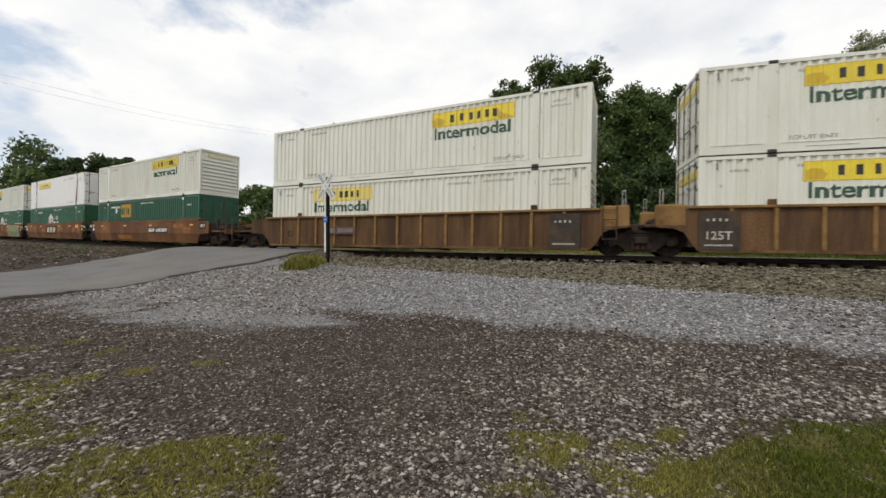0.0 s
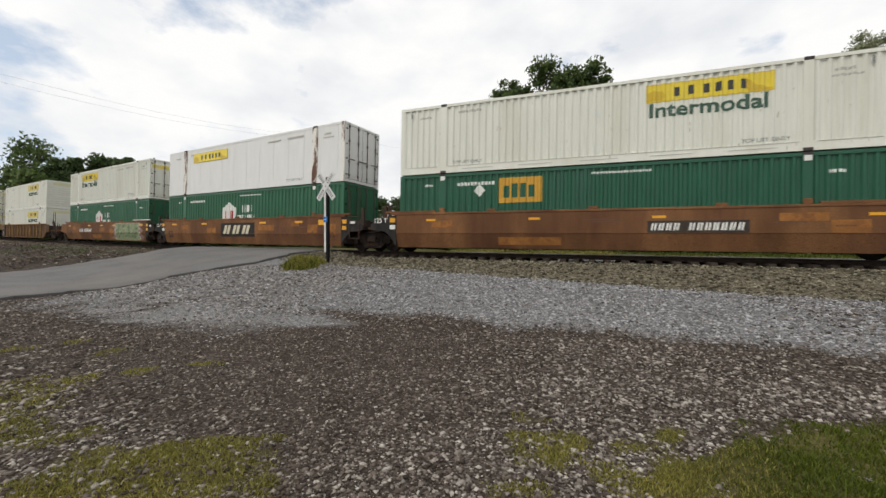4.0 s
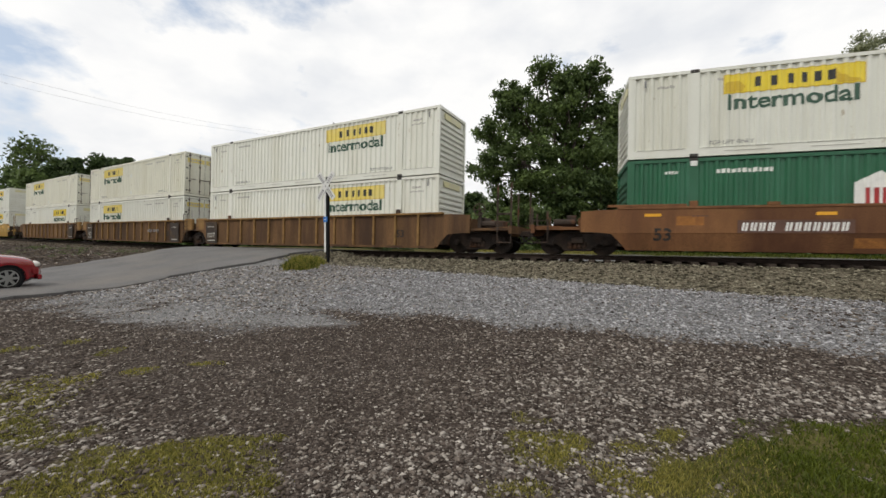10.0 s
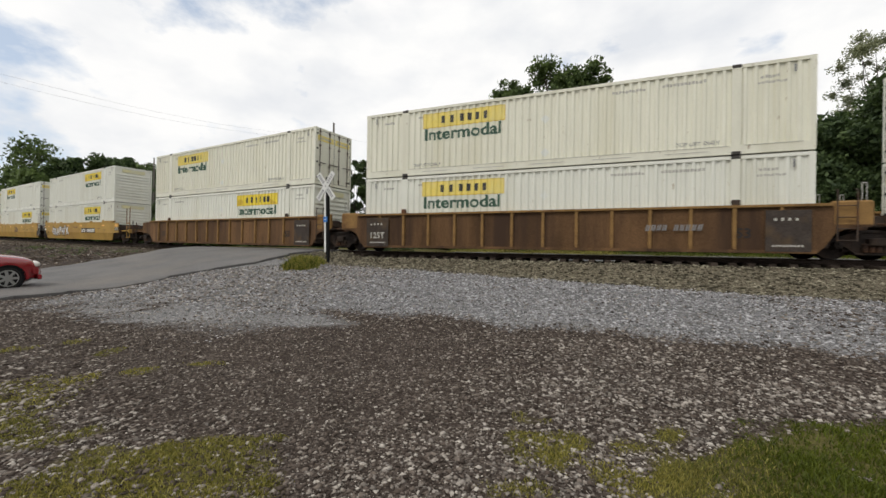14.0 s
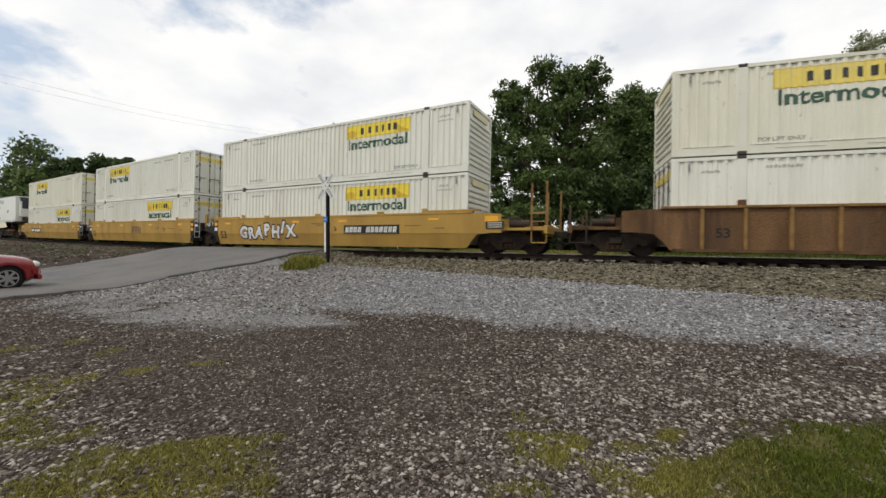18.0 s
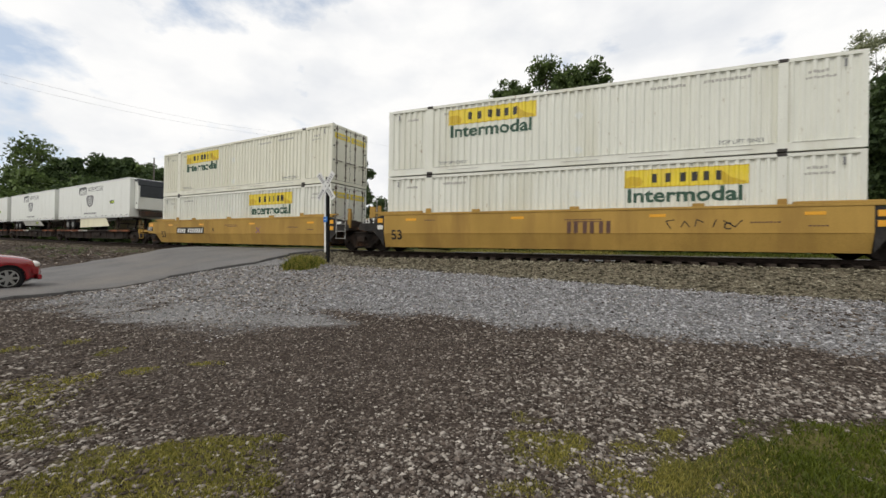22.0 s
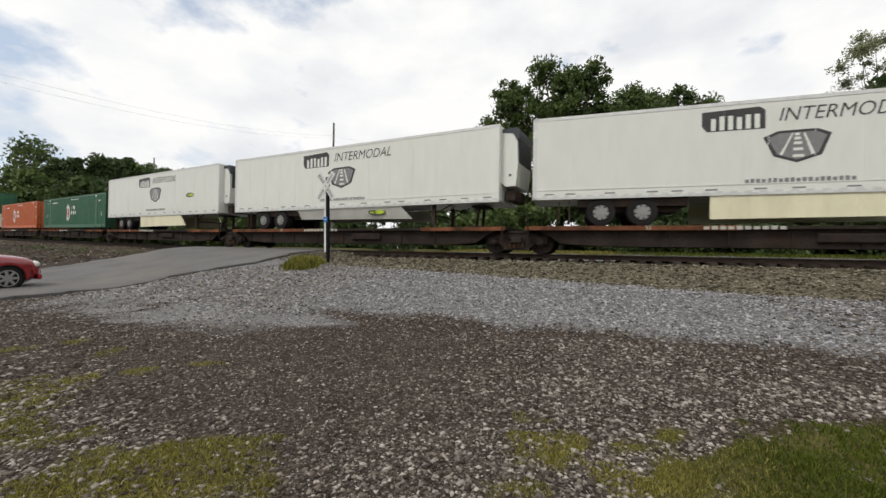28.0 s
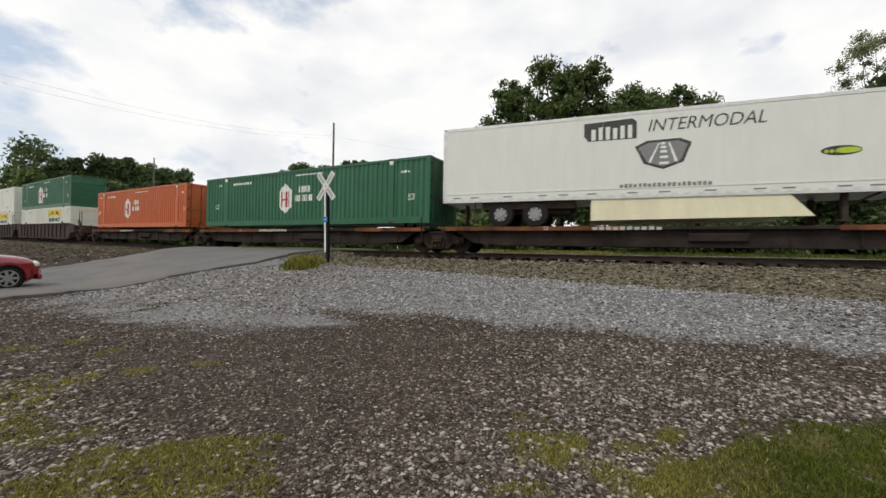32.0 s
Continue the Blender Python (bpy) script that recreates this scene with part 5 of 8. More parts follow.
small_marks(up, M_FAINT, -WIDE / 2 - 0.006)
stack(-51.5, low, up)
add_truck(-41.8)

w = well("brown", -70.7, left_open=True)
bm = bmesh.new()
box(bm, 6.15, -1.535, 1.735, 8.95, -1.515, 1.79, 0.004)
part("edge_strip", bm, M_PAINTWHITE, w, "white strip along the chord's end")
reporting_plate(w, -3.4, 1.0, 2.75, 0.26, M_PAINTWHITE, M_WINEPANEL, 11)
place("lettering", lettering("53", 0.4, M_PLATE, 0.03), w, -7.0, -1.508, 0.72, "dark stencilled lettering")
repaints(w, ((-6.2, 1.2, 0.8, 0.3), (0.2, 1.05, 1.0, 0.3), (2.2, 0.9, 0.8, 0.4), (-1.0, 0.5, 1.8, 0.3)), M_NEWPAINT)
reflectors(w, (-7.3, -2.6, 0.1, 2.6, 7.4), 1.40, (0.5, 0.1))
M_SPRAY = material("pale_green_spray_paint", (0.235, 0.275, 0.155), 0.6, vary=0.2, scale=4.0, bump=0.0)
M_TAGEDGE = material("whitish_spray_paint", (0.45, 0.42, 0.33), 0.6, vary=0.2, scale=4.0, bump=0.0)
M_SPRAY_DEEP = material("deep_green_spray_paint", (0.10, 0.16, 0.075), 0.6, vary=0.25, scale=4.0, bump=0.0)
spray = random.Random(12)


def curl(x0, z0, x1, z1, bow):
    """Points of a bent stroke."""
    out = []
    for k in range(7):
        f = k / 6
        b = math.sin(math.pi * f) * bow
        out.append((x0 + (x1 - x0) * f + b, z0 + (z1 - z0) * f + b * 0.25))
    return out


def spiky(x0, x1, z0, z1, deep, teeth):
    """Outline of a sprayed name: level above and below, jagged at both ends."""
    out = [(x0 + (x1 - x0) * k / 9, z0 + spray.uniform(0, 0.04)) for k in range(10)]
    for k in range(1, teeth):
        z = z0 + (z1 - z0) * k / teeth
        out.append((x1 + (deep if k % 2 else -0.12) * spray.uniform(0.6, 1.1), z + 0.05))
    out += [(x1 - (x1 - x0) * k / 9, z1 - spray.uniform(0, 0.03)) for k in range(10)]
    for k in range(1, teeth):
        z = z1 - (z1 - z0) * k / teeth
        out.append((x0 - (deep if k % 2 else -0.12) * spray.uniform(0.6, 1.1), z - 0.05))
    return out


def sprayed(outline, mat, label, y):
    bm = bmesh.new()
    slab(bm, outline, y, y + 0.0015)
    bmesh.ops.triangulate(bm, faces=[f for f in bm.faces if len(f.verts) > 4])
    part("graffiti", bm, mat, w, label)


M_HALO = material("mauve_spray_paint", (0.22, 0.135, 0.115), 0.65, vary=0.25, scale=2.5, bump=0.0)
sprayed(spiky(2.7, 7.4, 0.26, 1.59, 0.55, 6), M_HALO, "dull mauve sprayed halo", -1.5042)
sprayed(spiky(2.95, 7.0, 0.24, 1.58, 0.34, 8), M_TAGEDGE, "pale sprayed edge", -1.5054)
sprayed(spiky(3.0, 6.95, 0.25, 1.57, 0.28, 8), M_SPRAY, "pale green sprayed name", -1.5066)
strokes = []
for x0, lean, bow in ((3.15, 0.5, 0.2), (3.75, -0.25, -0.1), (4.2, 0.1, 0.12), (4.65, -0.1, -0.12), (5.1, 0.3, 0.18), (5.6, -0.2, -0.2), (6.05, 0.45, 0.22), (6.55, -0.1, -0.25)):
    strokes.append((curl(x0, spray.uniform(0.3, 0.5), x0 + lean, spray.uniform(1.25, 1.5), bow), 0.05))
    strokes.append((curl(x0 + 0.1, spray.uniform(0.5, 0.8), x0 + 0.4, spray.uniform(0.8, 1.2), -bow), 0.045))
for x0, z0 in ((3.5, 0.45), (5.9, 0.5), (6.35, 0.45), (4.4, 1.25), (5.3, 1.2), (3.25, 0.95), (4.0, 0.7), (4.75, 0.5), (5.45, 0.75), (6.7, 1.1), (6.6, 0.75), (3.7, 1.3)):
    strokes.append((curl(x0 - 0.12, z0, x0 + 0.16, z0 + 0.12, 0.05), 0.13))
for k, (pts, wd) in enumerate(strokes):
    scrawl(w, [(pts, wd)], M_SPRAY_DEEP, "dark green sprayed stroke", -1.5080 - 0.0003 * k)
low = green_container("container", "green corrugated container with white house badge", M_GREEN, front=-1)
stack(-70.7, low, white("left", -1))
add_truck(-61.05)
add_truck(-80.4)

# three ribbed platforms
w = well("ribbed", -94.05, right_open=True, panel=(-7.55,))
stack(-94.05, white("right", 1, where="lower", old=True), white("right", 1, old=True))
add_truck(-84.3)
w = well("ribbed", -113.43, panel=(7.35, -7.3))
reporting_plate(w, 4.3, 0.98, 1.7, 0.2, M_GREY, None, 9)
stack(-113.43, white("left", -1, where="lower", old=True), white("left", -1, M_CREAM, True))
add_truck(-103.75)
w = well("ribbed", -132.95, left_open=True, panel=(7.45,))
stack(-132.95, white("right", 1, where="lower"), white("left", -1, M_CREAM, True))
add_truck(-123.2)
add_truck(-142.7)

# three yellow platforms
w = well("yellow", -156.32, right_open=True)
reporting_plate(w, 3.3, 0.98, 3.0, 0.26, M_PAINTWHITE, M_PLATE, 11)
reflectors(w, (-7.2, -1.6, 1.6, 6.6), 1.40, (0.5, 0.1))
reflectors(w, (9.2,), 1.36, (0.55, 0.24))
place("lettering", lettering("53", 0.4, M_PLATE, 0.03), w, -7.6, -1.508, 0.72, "dark stencilled lettering")
place("lettering", lettering("B", 0.2, M_PLATE, 0.02), w, 1.15, -1.508, 1.02, "dark stencilled letter")
M_TAG = material("white_spray_paint", (0.60, 0.60, 0.60), 0.6, vary=0.15, bump=0.0)
for ch, x, z, tilt in (("G", -5.75, 0.86, 8), ("R", -5.1, 0.80, -4), ("A", -4.45, 0.84, 6), ("P", -3.8, 0.98, -6), ("H", -3.1, 0.86, 3), ("I", -2.55, 1.1, 12), ("X", -1.95, 0.92, -5)):
    rot = Matrix.Rotation(radians(tilt), 4, "Y")
    place("graffiti", lettering(ch, 0.65, M_PLATE, 0.13), w, x, -1.506, z, "dark outline of a spray-painted letter", rot)
    place("graffiti", lettering(ch, 0.60, M_TAG, 0.065), w, x, -1.511, z, "white spray-painted letter", rot)
stack(-156.32, white("right", 1, where="lower"), white("right", 1))
add_truck(-146.6)

w = well("yellow", -175.8)
reflectors(w, (-6.8, -2.2, 2.6, 6.8), 1.40, (0.5, 0.1))
bm = bmesh.new()
for x0 in (-0.35, 0.2, 0.75):
    box(bm, x0, -1.508, 0.78, x0 + 0.14, -1.502, 1.24)
    box(bm, x0 + 0.24, -1.508, 0.78, x0 + 0.38, -1.502, 1.24)
part("logo_mark", bm, M_WINEPANEL, w, "dark red bars in place of a logo")
place("lettering", lettering("C", 0.22, M_PLATE, 0.02), w, 4.6, -1.508, 1.02, "dark stencilled letter")
place("lettering", lettering("53", 0.4, M_PLATE, 0.03), w, -7.5, -1.508, 0.72, "dark stencilled lettering")
scrawl(w, [([(3.0, 0.95), (2.85, 1.2), (3.1, 1.25)], 0.03), ([(3.3, 1.0), (3.4, 1.2), (3.55, 1.0)], 0.03), ([(3.7, 1.0), (3.75, 1.25), (3.95, 1.15)], 0.03), ([(4.2, 1.0), (4.3, 1.25)], 0.03), ([(4.5, 1.2), (4.8, 1.0), (5.0, 1.22)], 0.03)], M_PLATE, "thin dark spray-painted scrawl")
stack(-175.8, white("right", -1, where="lower"), white("left", -1))
add_truck(-166.05)

w = well("yellow", -195.4, left_open=True)
reporting_plate(w, -4.2, 0.98, 3.0, 0.26, M_PAINTWHITE, M_PLATE, 11)
place("lettering", lettering("53", 0.4, M_PLATE, 0.03), w, -7.5, -1.508, 0.72, "dark stencilled lettering")
place("lettering", lettering("A", 0.22, M_PLATE, 0.02), w, -1.6, -1.508, 1.02, "dark stencilled letter")
reflectors(w, (-6.6, -2.9, 2.2, 6.9), 1.36, (0.5, 0.1))
reflectors(w, (-9.2,), 1.36, (0.5, 0.26))
scrawl(w, [([(2.6, 0.85), (2.9, 1.15)], 0.05), ([(2.6, 1.15), (2.9, 0.85)], 0.05)], material("violet_spray_paint", (0.16, 0.06, 0.16), 0.6, bump=0.0), "small violet painted cross")
stack(-195.4, white("right", -1, where="lower"), white("left", -1, M_CREAM))
add_truck(-185.5)
add_truck(-204.95)


# ---- spine wagons with trailers ----
def spine_wagon(s, half, label):
    """Low flat platform on a deep belly sill."""
    w = empty("flat_wagon", label, "railway wagon", "wagons of the train")
    bm = bmesh.new()
    slab(bm, [(-half + 0.9, 0.92), (-half + 1.7, 0.42), (-half + 3.0, 0.33), (half - 3.0, 0.33), (half - 1.7, 0.42), (half - 0.9, 0.92)], -1.16, -1.08)
    slab(bm, [(-half + 0.9, 0.92), (-half + 1.7, 0.42), (-half + 3.0, 0.33), (half - 3.0, 0.33), (half - 1.7, 0.42), (half - 0.9, 0.92)], 1.08, 1.16)
    part("belly_sill", bm, M_SOOT, w)
    bm = bmesh.new()
    box(bm, -half + 0.1, -0.32, 0.62, half - 0.1, 0.32, 0.95)
    part("centre_sill", bm, M_SOOT, w)
    bm = bmesh.new()
    box(bm, -half + 0.35, -1.34, 0.93, half - 0.35, 1.34, 1.04, 0.012)
    part("deck", bm, M_SOOT, w)
    for x0, x1 in ((-half + 0.4, -1.4), (half - 4.2, half - 0.4)):
        bm = bmesh.new()
        box(bm, x0, -1.37, 0.90, x1, -1.342, 1.06, 0.006)
        part("deck_edge", bm, M_DECKEDGE, w, "rusty brown deck edge")
    bm = bmesh.new()
    box(bm, -0.03, -1.2, 0.4, 0.03, -1.08, 0.92)
    stiff = cached("stiffener", lambda: mesh_of("stiffener", bm, M_SOOT))
    for k in range(9):
        place("stiffener", stiff, w, -half + 1.9 + k * (2 * half - 3.8) / 8, 0, 0)
    bm = bmesh.new()
    box(bm, 0.6, -1.28, 0.5, 2.3, -1.0, 0.82, 0.05)
    part("equipment_box", bm, M_SOOT, w)
    bm = bmesh.new()
    tube(bm, (2.9, -1.0, 0.6), (3.9, -1.0, 0.6), 0.17, 10)
    part("air_tank", bm, M_SOOT, w)
    bm = bmesh.new()
    for x in (half - 1.9,):
        box(bm, x - 0.4, -0.55, 1.04, x + 0.4, 0.55, 1.14)
        for y in (-0.4, 0.4):
            tube(bm, (x - 0.1, y, 1.1), (x, y * 0.7, 1.98), 0.07, 6)
        box(bm, x - 0.3, -0.5, 1.95, x + 0.35, 0.5, 2.03)
    part("trailer_hitch", bm, M_SOOT, w)
    for x in (-half + 0.5, half - 0.5):
        bm = bmesh.new()
        tube(bm, (x, -1.4, 0.45), (x, -1.4, 1.5), 0.024, 6)
        part("hand_rail", bm, M_SOOT, w)
    bars("number_bars", M_FAINT, w, -half + 7.4, 0.985, 2.3, 0.12, 10, -1.371, "pale bars in place of a number")
    place("lettering", lettering("53", 0.13, M_FAINT, 0.02), w, -half + 4.6, -1.374, 0.985, "pale lettering")
    ride(w, s)
    return w


def tyre_wheel(parent, x, y, z, r=0.5, wide=0.24):
    def make_t():
        bm = bmesh.new()
        tube(bm, (0, -wide / 2, 0), (0, wide / 2, 0), r, 28)
        es = [e for e in bm.edges if abs(e.verts[0].co.y - e.verts[1].co.y) < 1e-5]
        bmesh.ops.bevel(bm, geom=es, offset=0.05, segments=2, affect="EDGES", profile=0.5)
        return mesh_of("tyre", bm, M_TYRE, False)
    def make_r():
        bm = bmesh.new()
        tube(bm, (0, -wide / 2 - 0.006, 0), (0, -wide / 2 + 0.05, 0), r * 0.53, 20)
        tube(bm, (0, -wide / 2 - 0.05, 0), (0, -wide / 2, 0), r * 0.24, 12)
        for k in range(10):
            a = k * 0.628
            tube(bm, (r * 0.34 * math.cos(a), -wide / 2 - 0.02, r * 0.34 * math.sin(a)), (r * 0.34 * math.cos(a), -wide / 2, r * 0.34 * math.sin(a)), 0.018, 6)
        return mesh_of("rim", bm, M_RIM)
    def make_h():
        bm = bmesh.new()
        # dark discs on the solid rim paint the shade inside its hand holes
        for k in range(8):
            a = k * 0.785 + 0.2
            tube(bm, (r * 0.46 * math.cos(a), -wide / 2 - 0.010, r * 0.46 * math.sin(a)), (r * 0.46 * math.cos(a), -wide / 2 - 0.004, r * 0.46 * math.sin(a)), r * 0.075, 8)
        return mesh_of("rim_opening", bm, M_GAP)
    wh = place("wheel", cached(("tyre", r, wide), make_t), parent, x, y, z, "black rubber tyre")
    place("rim", cached(("rim", r, wide), make_r), wh, 0, 0, 0, "bright aluminium rim")
    place("rim_opening", cached(("rimh", r, wide), make_h), wh, 0, 0, 0)
    return wh


# white fairing with its shade put into a greyer base colour, plus dirt
M_SHADESKIRT = material("shade_greyed_fairing", (0.52, 0.52, 0.48), 0.5, vary=0.06, dirt=(0.36, 0.34, 0.29), dirt_at=(0.5, 0.9), streak=2, bump=0.03)


def trailer(s, label, skirt_mat, skirt_white=False, marks=True):
    """A refrigerated road trailer, its tail to the west; z = 0 is the deck that its wheels stand on."""
    t = empty("refrigerated_trailer", label, "trailer", "trailers on the train")
    h, w = LONG / 2, 1.30
    z0, z1 = 1.03, 4.06
    bm = bmesh.new()
    box(bm, -h, -w, z0, h, w, z1, 0.03)
    body = part("body", bm, M_TRAILER, t)
    y = -w - 0.001
    bm = bmesh.new()
    for i in range(24):
        z = z0 + 0.36 + i * 0.105
        box(bm, -h + 0.25, y - 0.0012, z, h - 0.35, y, z + 0.006)
    for i in range(12):
        x = -h + 1.3 + i * 1.2
        box(bm, x, y - 0.006, z0 + 0.36, x + 0.02, y, z1 - 0.14)
    part("panel_seam", bm, M_TRAILER, body)
    bm = bmesh.new()
    box(bm, -h - 0.01, y - 0.012, z1 - 0.1, h + 0.01, y, z1 + 0.015)
    box(bm, -h - 0.01, y - 0.012, z0 - 0.03, h + 0.01, y, z0 + 0.055)
    box(bm, -h - 0.02, y - 0.012, z0 - 0.03, -h + 0.1, y, z1)
    part("trim_rail", bm, M_TRIM, t, "aluminium edge rail")
    bm = bmesh.new()
    box(bm, -h + 0.1, y - 0.014, z0 + 0.31, h - 0.2, y, z0 + 0.345)
    part("rub_rail", bm, M_TRAILER, t)
    bm = bmesh.new()
    rng = random.Random(3)
    x = -h + 0.4
    while x < h - 0.5:
        box(bm, x, y - 0.004, z0 + 0.14, x + 0.34, y, z0 + 0.19)
        x += rng.choice((0.75, 1.0, 1.35))
    part("marker_strip", bm, M_GREY, t)
    def make_post():
        bm = bmesh.new()
        box(bm, 0, -0.013, 0.055, 0.2, 0, 0.12)
        return mesh_of("rub_rail_post", bm, M_TRIM)
    for i in range(40):
        place("rub_rail_post", cached(("rub_rail_post",), make_post), t, -h + 0.3 + i * 0.4, y, z0)
    # running gear
    bm = bmesh.new()
    box(bm, -h + 1.9, -0.75, 0.55, -h + 5.0, 0.75, 0.72)
    box(bm, -h + 1.6, -1.1, 0.72, -h + 5.2, 1.1, z0 - 0.03)
    for x in (2.38, 3.73):
        tube(bm, (-h + x, -1.0, 0.5), (-h + x, 1.0, 0.5), 0.09, 8)
    tube(bm, (-h + 1.3, -1.2, 0.15), (-h + 1.3, -1.2, z0), 0.03, 6)
    box(bm, -h + 0.9, -1.15, 0.1, -h + 0.93, -0.6, z0 - 0.1)
    part("axle_slider", bm, M_DECK, t)
    for x in (2.38, 3.73):
        for yy in (-1.12, -0.86):
            tyre_wheel(t, -h + x, yy, 0.5)
        for yy in (1.12, 0.86):
            q = tyre_wheel(t, -h + x, yy, 0.5)
            q.matrix_basis = Matrix.Translation((-h + x, yy, 0.5)) @ Matrix.Rotation(math.pi, 4, "Z")
    bm = bmesh.new()
    if skirt_white:
        o = [(-h + 5.05, z0 - 0.02), (-h + 5.2, 0.5), (-h + 12.05, 0.42), (-h + 11.5, z0 - 0.02)]
    else:
        o = [(-h + 5.75, z0 - 0.02), (-h + 5.75, 0.22), (-h + 12.25, 0.30), (-h + 11.6, z0 - 0.02)]
    slab(bm, o, -1.27, -1.245)
    slab(bm, o, 1.245, 1.27)
    if skirt_white:
        # this fairing tucks under the body towards its lower edge
        for v in bm.verts:
            if v.co.z < 0.6:
                v.co.y -= math.copysign(0.16, v.co.y)
    part("side_skirt", bm, skirt_mat, t, "white side fairing" if skirt_white else "cream side fairing")
    # landing legs
    bm = bmesh.new()
    for yy in (-0.95, 0.95):
        box(bm, h - 3.15, yy - 0.07, 0.18, h - 3.0, yy + 0.07, z0)
        box(bm, h - 3.25, yy - 0.14, 0.14, h - 2.9, yy + 0.14, 0.18)
        tube(bm, (h - 3.05, yy, 0.6), (h - 2.2, yy, z0), 0.03, 6)
    tube(bm, (h - 3.08, -0.95, 0.55), (h - 3.08, 0.95, 0.55), 0.035, 6)
    part("landing_leg", bm, M_DECK, t)
    # cooling unit on the nose
    bm = bmesh.new()
    slab(bm, [(h, z0 + 0.75), (h + 0.18, z0 + 0.6), (h + 0.58, z0 + 0.62), (h + 0.66, z0 + 1.5), (h + 0.62, z1 - 0.62), (h + 0.44, z1 - 0.32), (h, z1 - 0.26)], -0.98, 0.98)
    unit = part("cooling_unit", bm, M_TRAILER, t)
    bm = bmesh.new()
    slab(bm, [(h, z1 - 0.255), (h + 0.44, z1 - 0.315), (h + 0.63, z1 - 0.62), (h + 0.70, z1 - 0.55), (h + 0.69, z1 - 0.18), (h + 0.60, z1 - 0.10), (h, z1 - 0.12)], -1.0, 1.0)
    part("roof_cowl", bm, M_UNIT, unit, "dark cowl over the unit")
    bm = bmesh.new()
    box(bm, h + 0.645, -0.86, z0 + 1.55, h + 0.70, 0.86, z1 - 0.6)
    for k in range(6):
        box(bm, h + 0.70, -0.8, z0 + 1.62 + k * 0.13, h + 0.715, 0.8, z0 + 1.68 + k * 0.13)
    part("grille", bm, M_UNIT, unit, "dark front grille")
    # tail doors
    bm = bmesh.new()
    box(bm, -h - 0.05, -w, z0 - 0.02, -h - 0.004, -w + 0.12, z1)
    box(bm, -h - 0.05, w - 0.12, z0 - 0.02, -h - 0.004, w, z1)
    box(bm, -h - 0.05, -w + 0.12, z1 - 0.22, -h - 0.004, w - 0.12, z1)
    box(bm, -h - 0.05, -w + 0.12, z0 - 0.02, -h - 0.004, w - 0.12, z0 + 0.2)
    rear = part("rear_frame", bm, M_TRIM, t, "stained aluminium rear frame")
    for sy in (-1, 1):
        bm = bmesh.new()
        y0, y1 = sorted((sy * 0.012, sy * (w - 0.13)))
        box(bm, -h - 0.035, y0, z0 + 0.21, -h - 0.005, y1, z1 - 0.23)
        leaf = part("rear_door", bm, M_TRAILER, t, "grimy white rear door leaf")
        for yy in (0.25, 0.95):
            bm = bmesh.new()
            tube(bm, (-h - 0.055, sy * yy, z0 + 0.1), (-h - 0.055, sy * yy, z1 - 0.1), 0.02, 6)
            for z in (0.3, 1.1, 2.0, 2.8):
                box(bm, -h - 0.075, sy * yy - 0.06, z0 + z, -h - 0.035, sy * yy + 0.06, z0 + z + 0.09)
            part("lock_rod", bm, M_LOCK, leaf)
    bm = bmesh.new()
    box(bm, -h - 0.045, -1.15, z1 - 0.16, -h - 0.052, 1.15, z1 - 0.08)
    part("light_bar", bm, M_GAP, rear)
    bm = bmesh.new()
    box(bm, h + 0.1, -0.75, z0 + 0.05, h + 0.5, 0.75, z0 + 0.5, 0.04)
    part("compressor", bm, M_DECK, unit)
    bm = bmesh.new()
    box(bm, h + 0.3, -0.985, z0 + 1.0, h + 0.4, -0.98, z0 + 1.1)
    part("vent", bm, M_BLACK, unit)
    # brand shapes and words
    if marks:
        bm = bmesh.new()
        slab(bm, [(-2.6, 3.32), (-2.45, 3.12), (-0.85, 3.12), (-0.85, 3.72), (-1.0, 3.84), (-2.6, 3.78)], y - 0.006, y)
        blk = part("brand_block", bm, M_BLACK, t, "dark block with pale bars in place of a name")
        bars("brand_bars", M_TRAILER, blk, -1.62, 3.38, 1.45, 0.46, 6, y - 0.0065, ratio=0.58)
        place("lettering", lettering("INTERMODAL", 0.42, M_BLACK, -0.004, 0.25, 0.90), t, 1.18, y - 0.006, 3.50, "dark slanted lettering")
        bm = bmesh.new()
        slab(bm, [(-0.88, 2.82), (-0.5, 3.0), (0.5, 3.02), (0.86, 2.86), (0.62, 2.2), (0.0, 1.98), (-0.6, 2.2)], y - 0.006, y)
        sh = part("shield", bm, M_BLACK, t, "dark shield emblem")
        sh.location.x = -0.02
        bm = bmesh.new()
        slab(bm, [(-0.76, 2.78), (-0.46, 2.92), (0.46, 2.94), (0.74, 2.8), (0.53, 2.26), (0.0, 2.07), (-0.51, 2.26)], y - 0.009, y - 0.0065)
        part("shield_field", bm, M_GREY, sh)
        bm = bmesh.new()
        slab(bm, [(-0.45, 2.25), (-0.38, 2.22), (-0.1, 2.9), (-0.14, 2.9)], y - 0.012, y - 0.0095)
        slab(bm, [(0.36, 2.22), (0.45, 2.25), (0.2, 2.9), (0.15, 2.9)], y - 0.012, y - 0.0095)
        for k, z in enumerate((2.15, 2.36, 2.55, 2.7, 2.83)):
            box(bm, -0.06 - 0.012 * (4 - k), y - 0.0122, z, 0.06 + 0.03 * (4 - k), y - 0.0093, z + 0.085)
        part("shield_stripes", bm, M_TRAILER, sh)
        bars("web_bars", M_GREY, t, 0.05, 1.44, 2.85, 0.15, 19, y - 0.001, "grey bars in place of a web address")
    def ellipse(a, b):
        return [(a * math.cos(k * 0.3142), b * math.sin(k * 0.3142)) for k in range(20)]
    bm = bmesh.new()
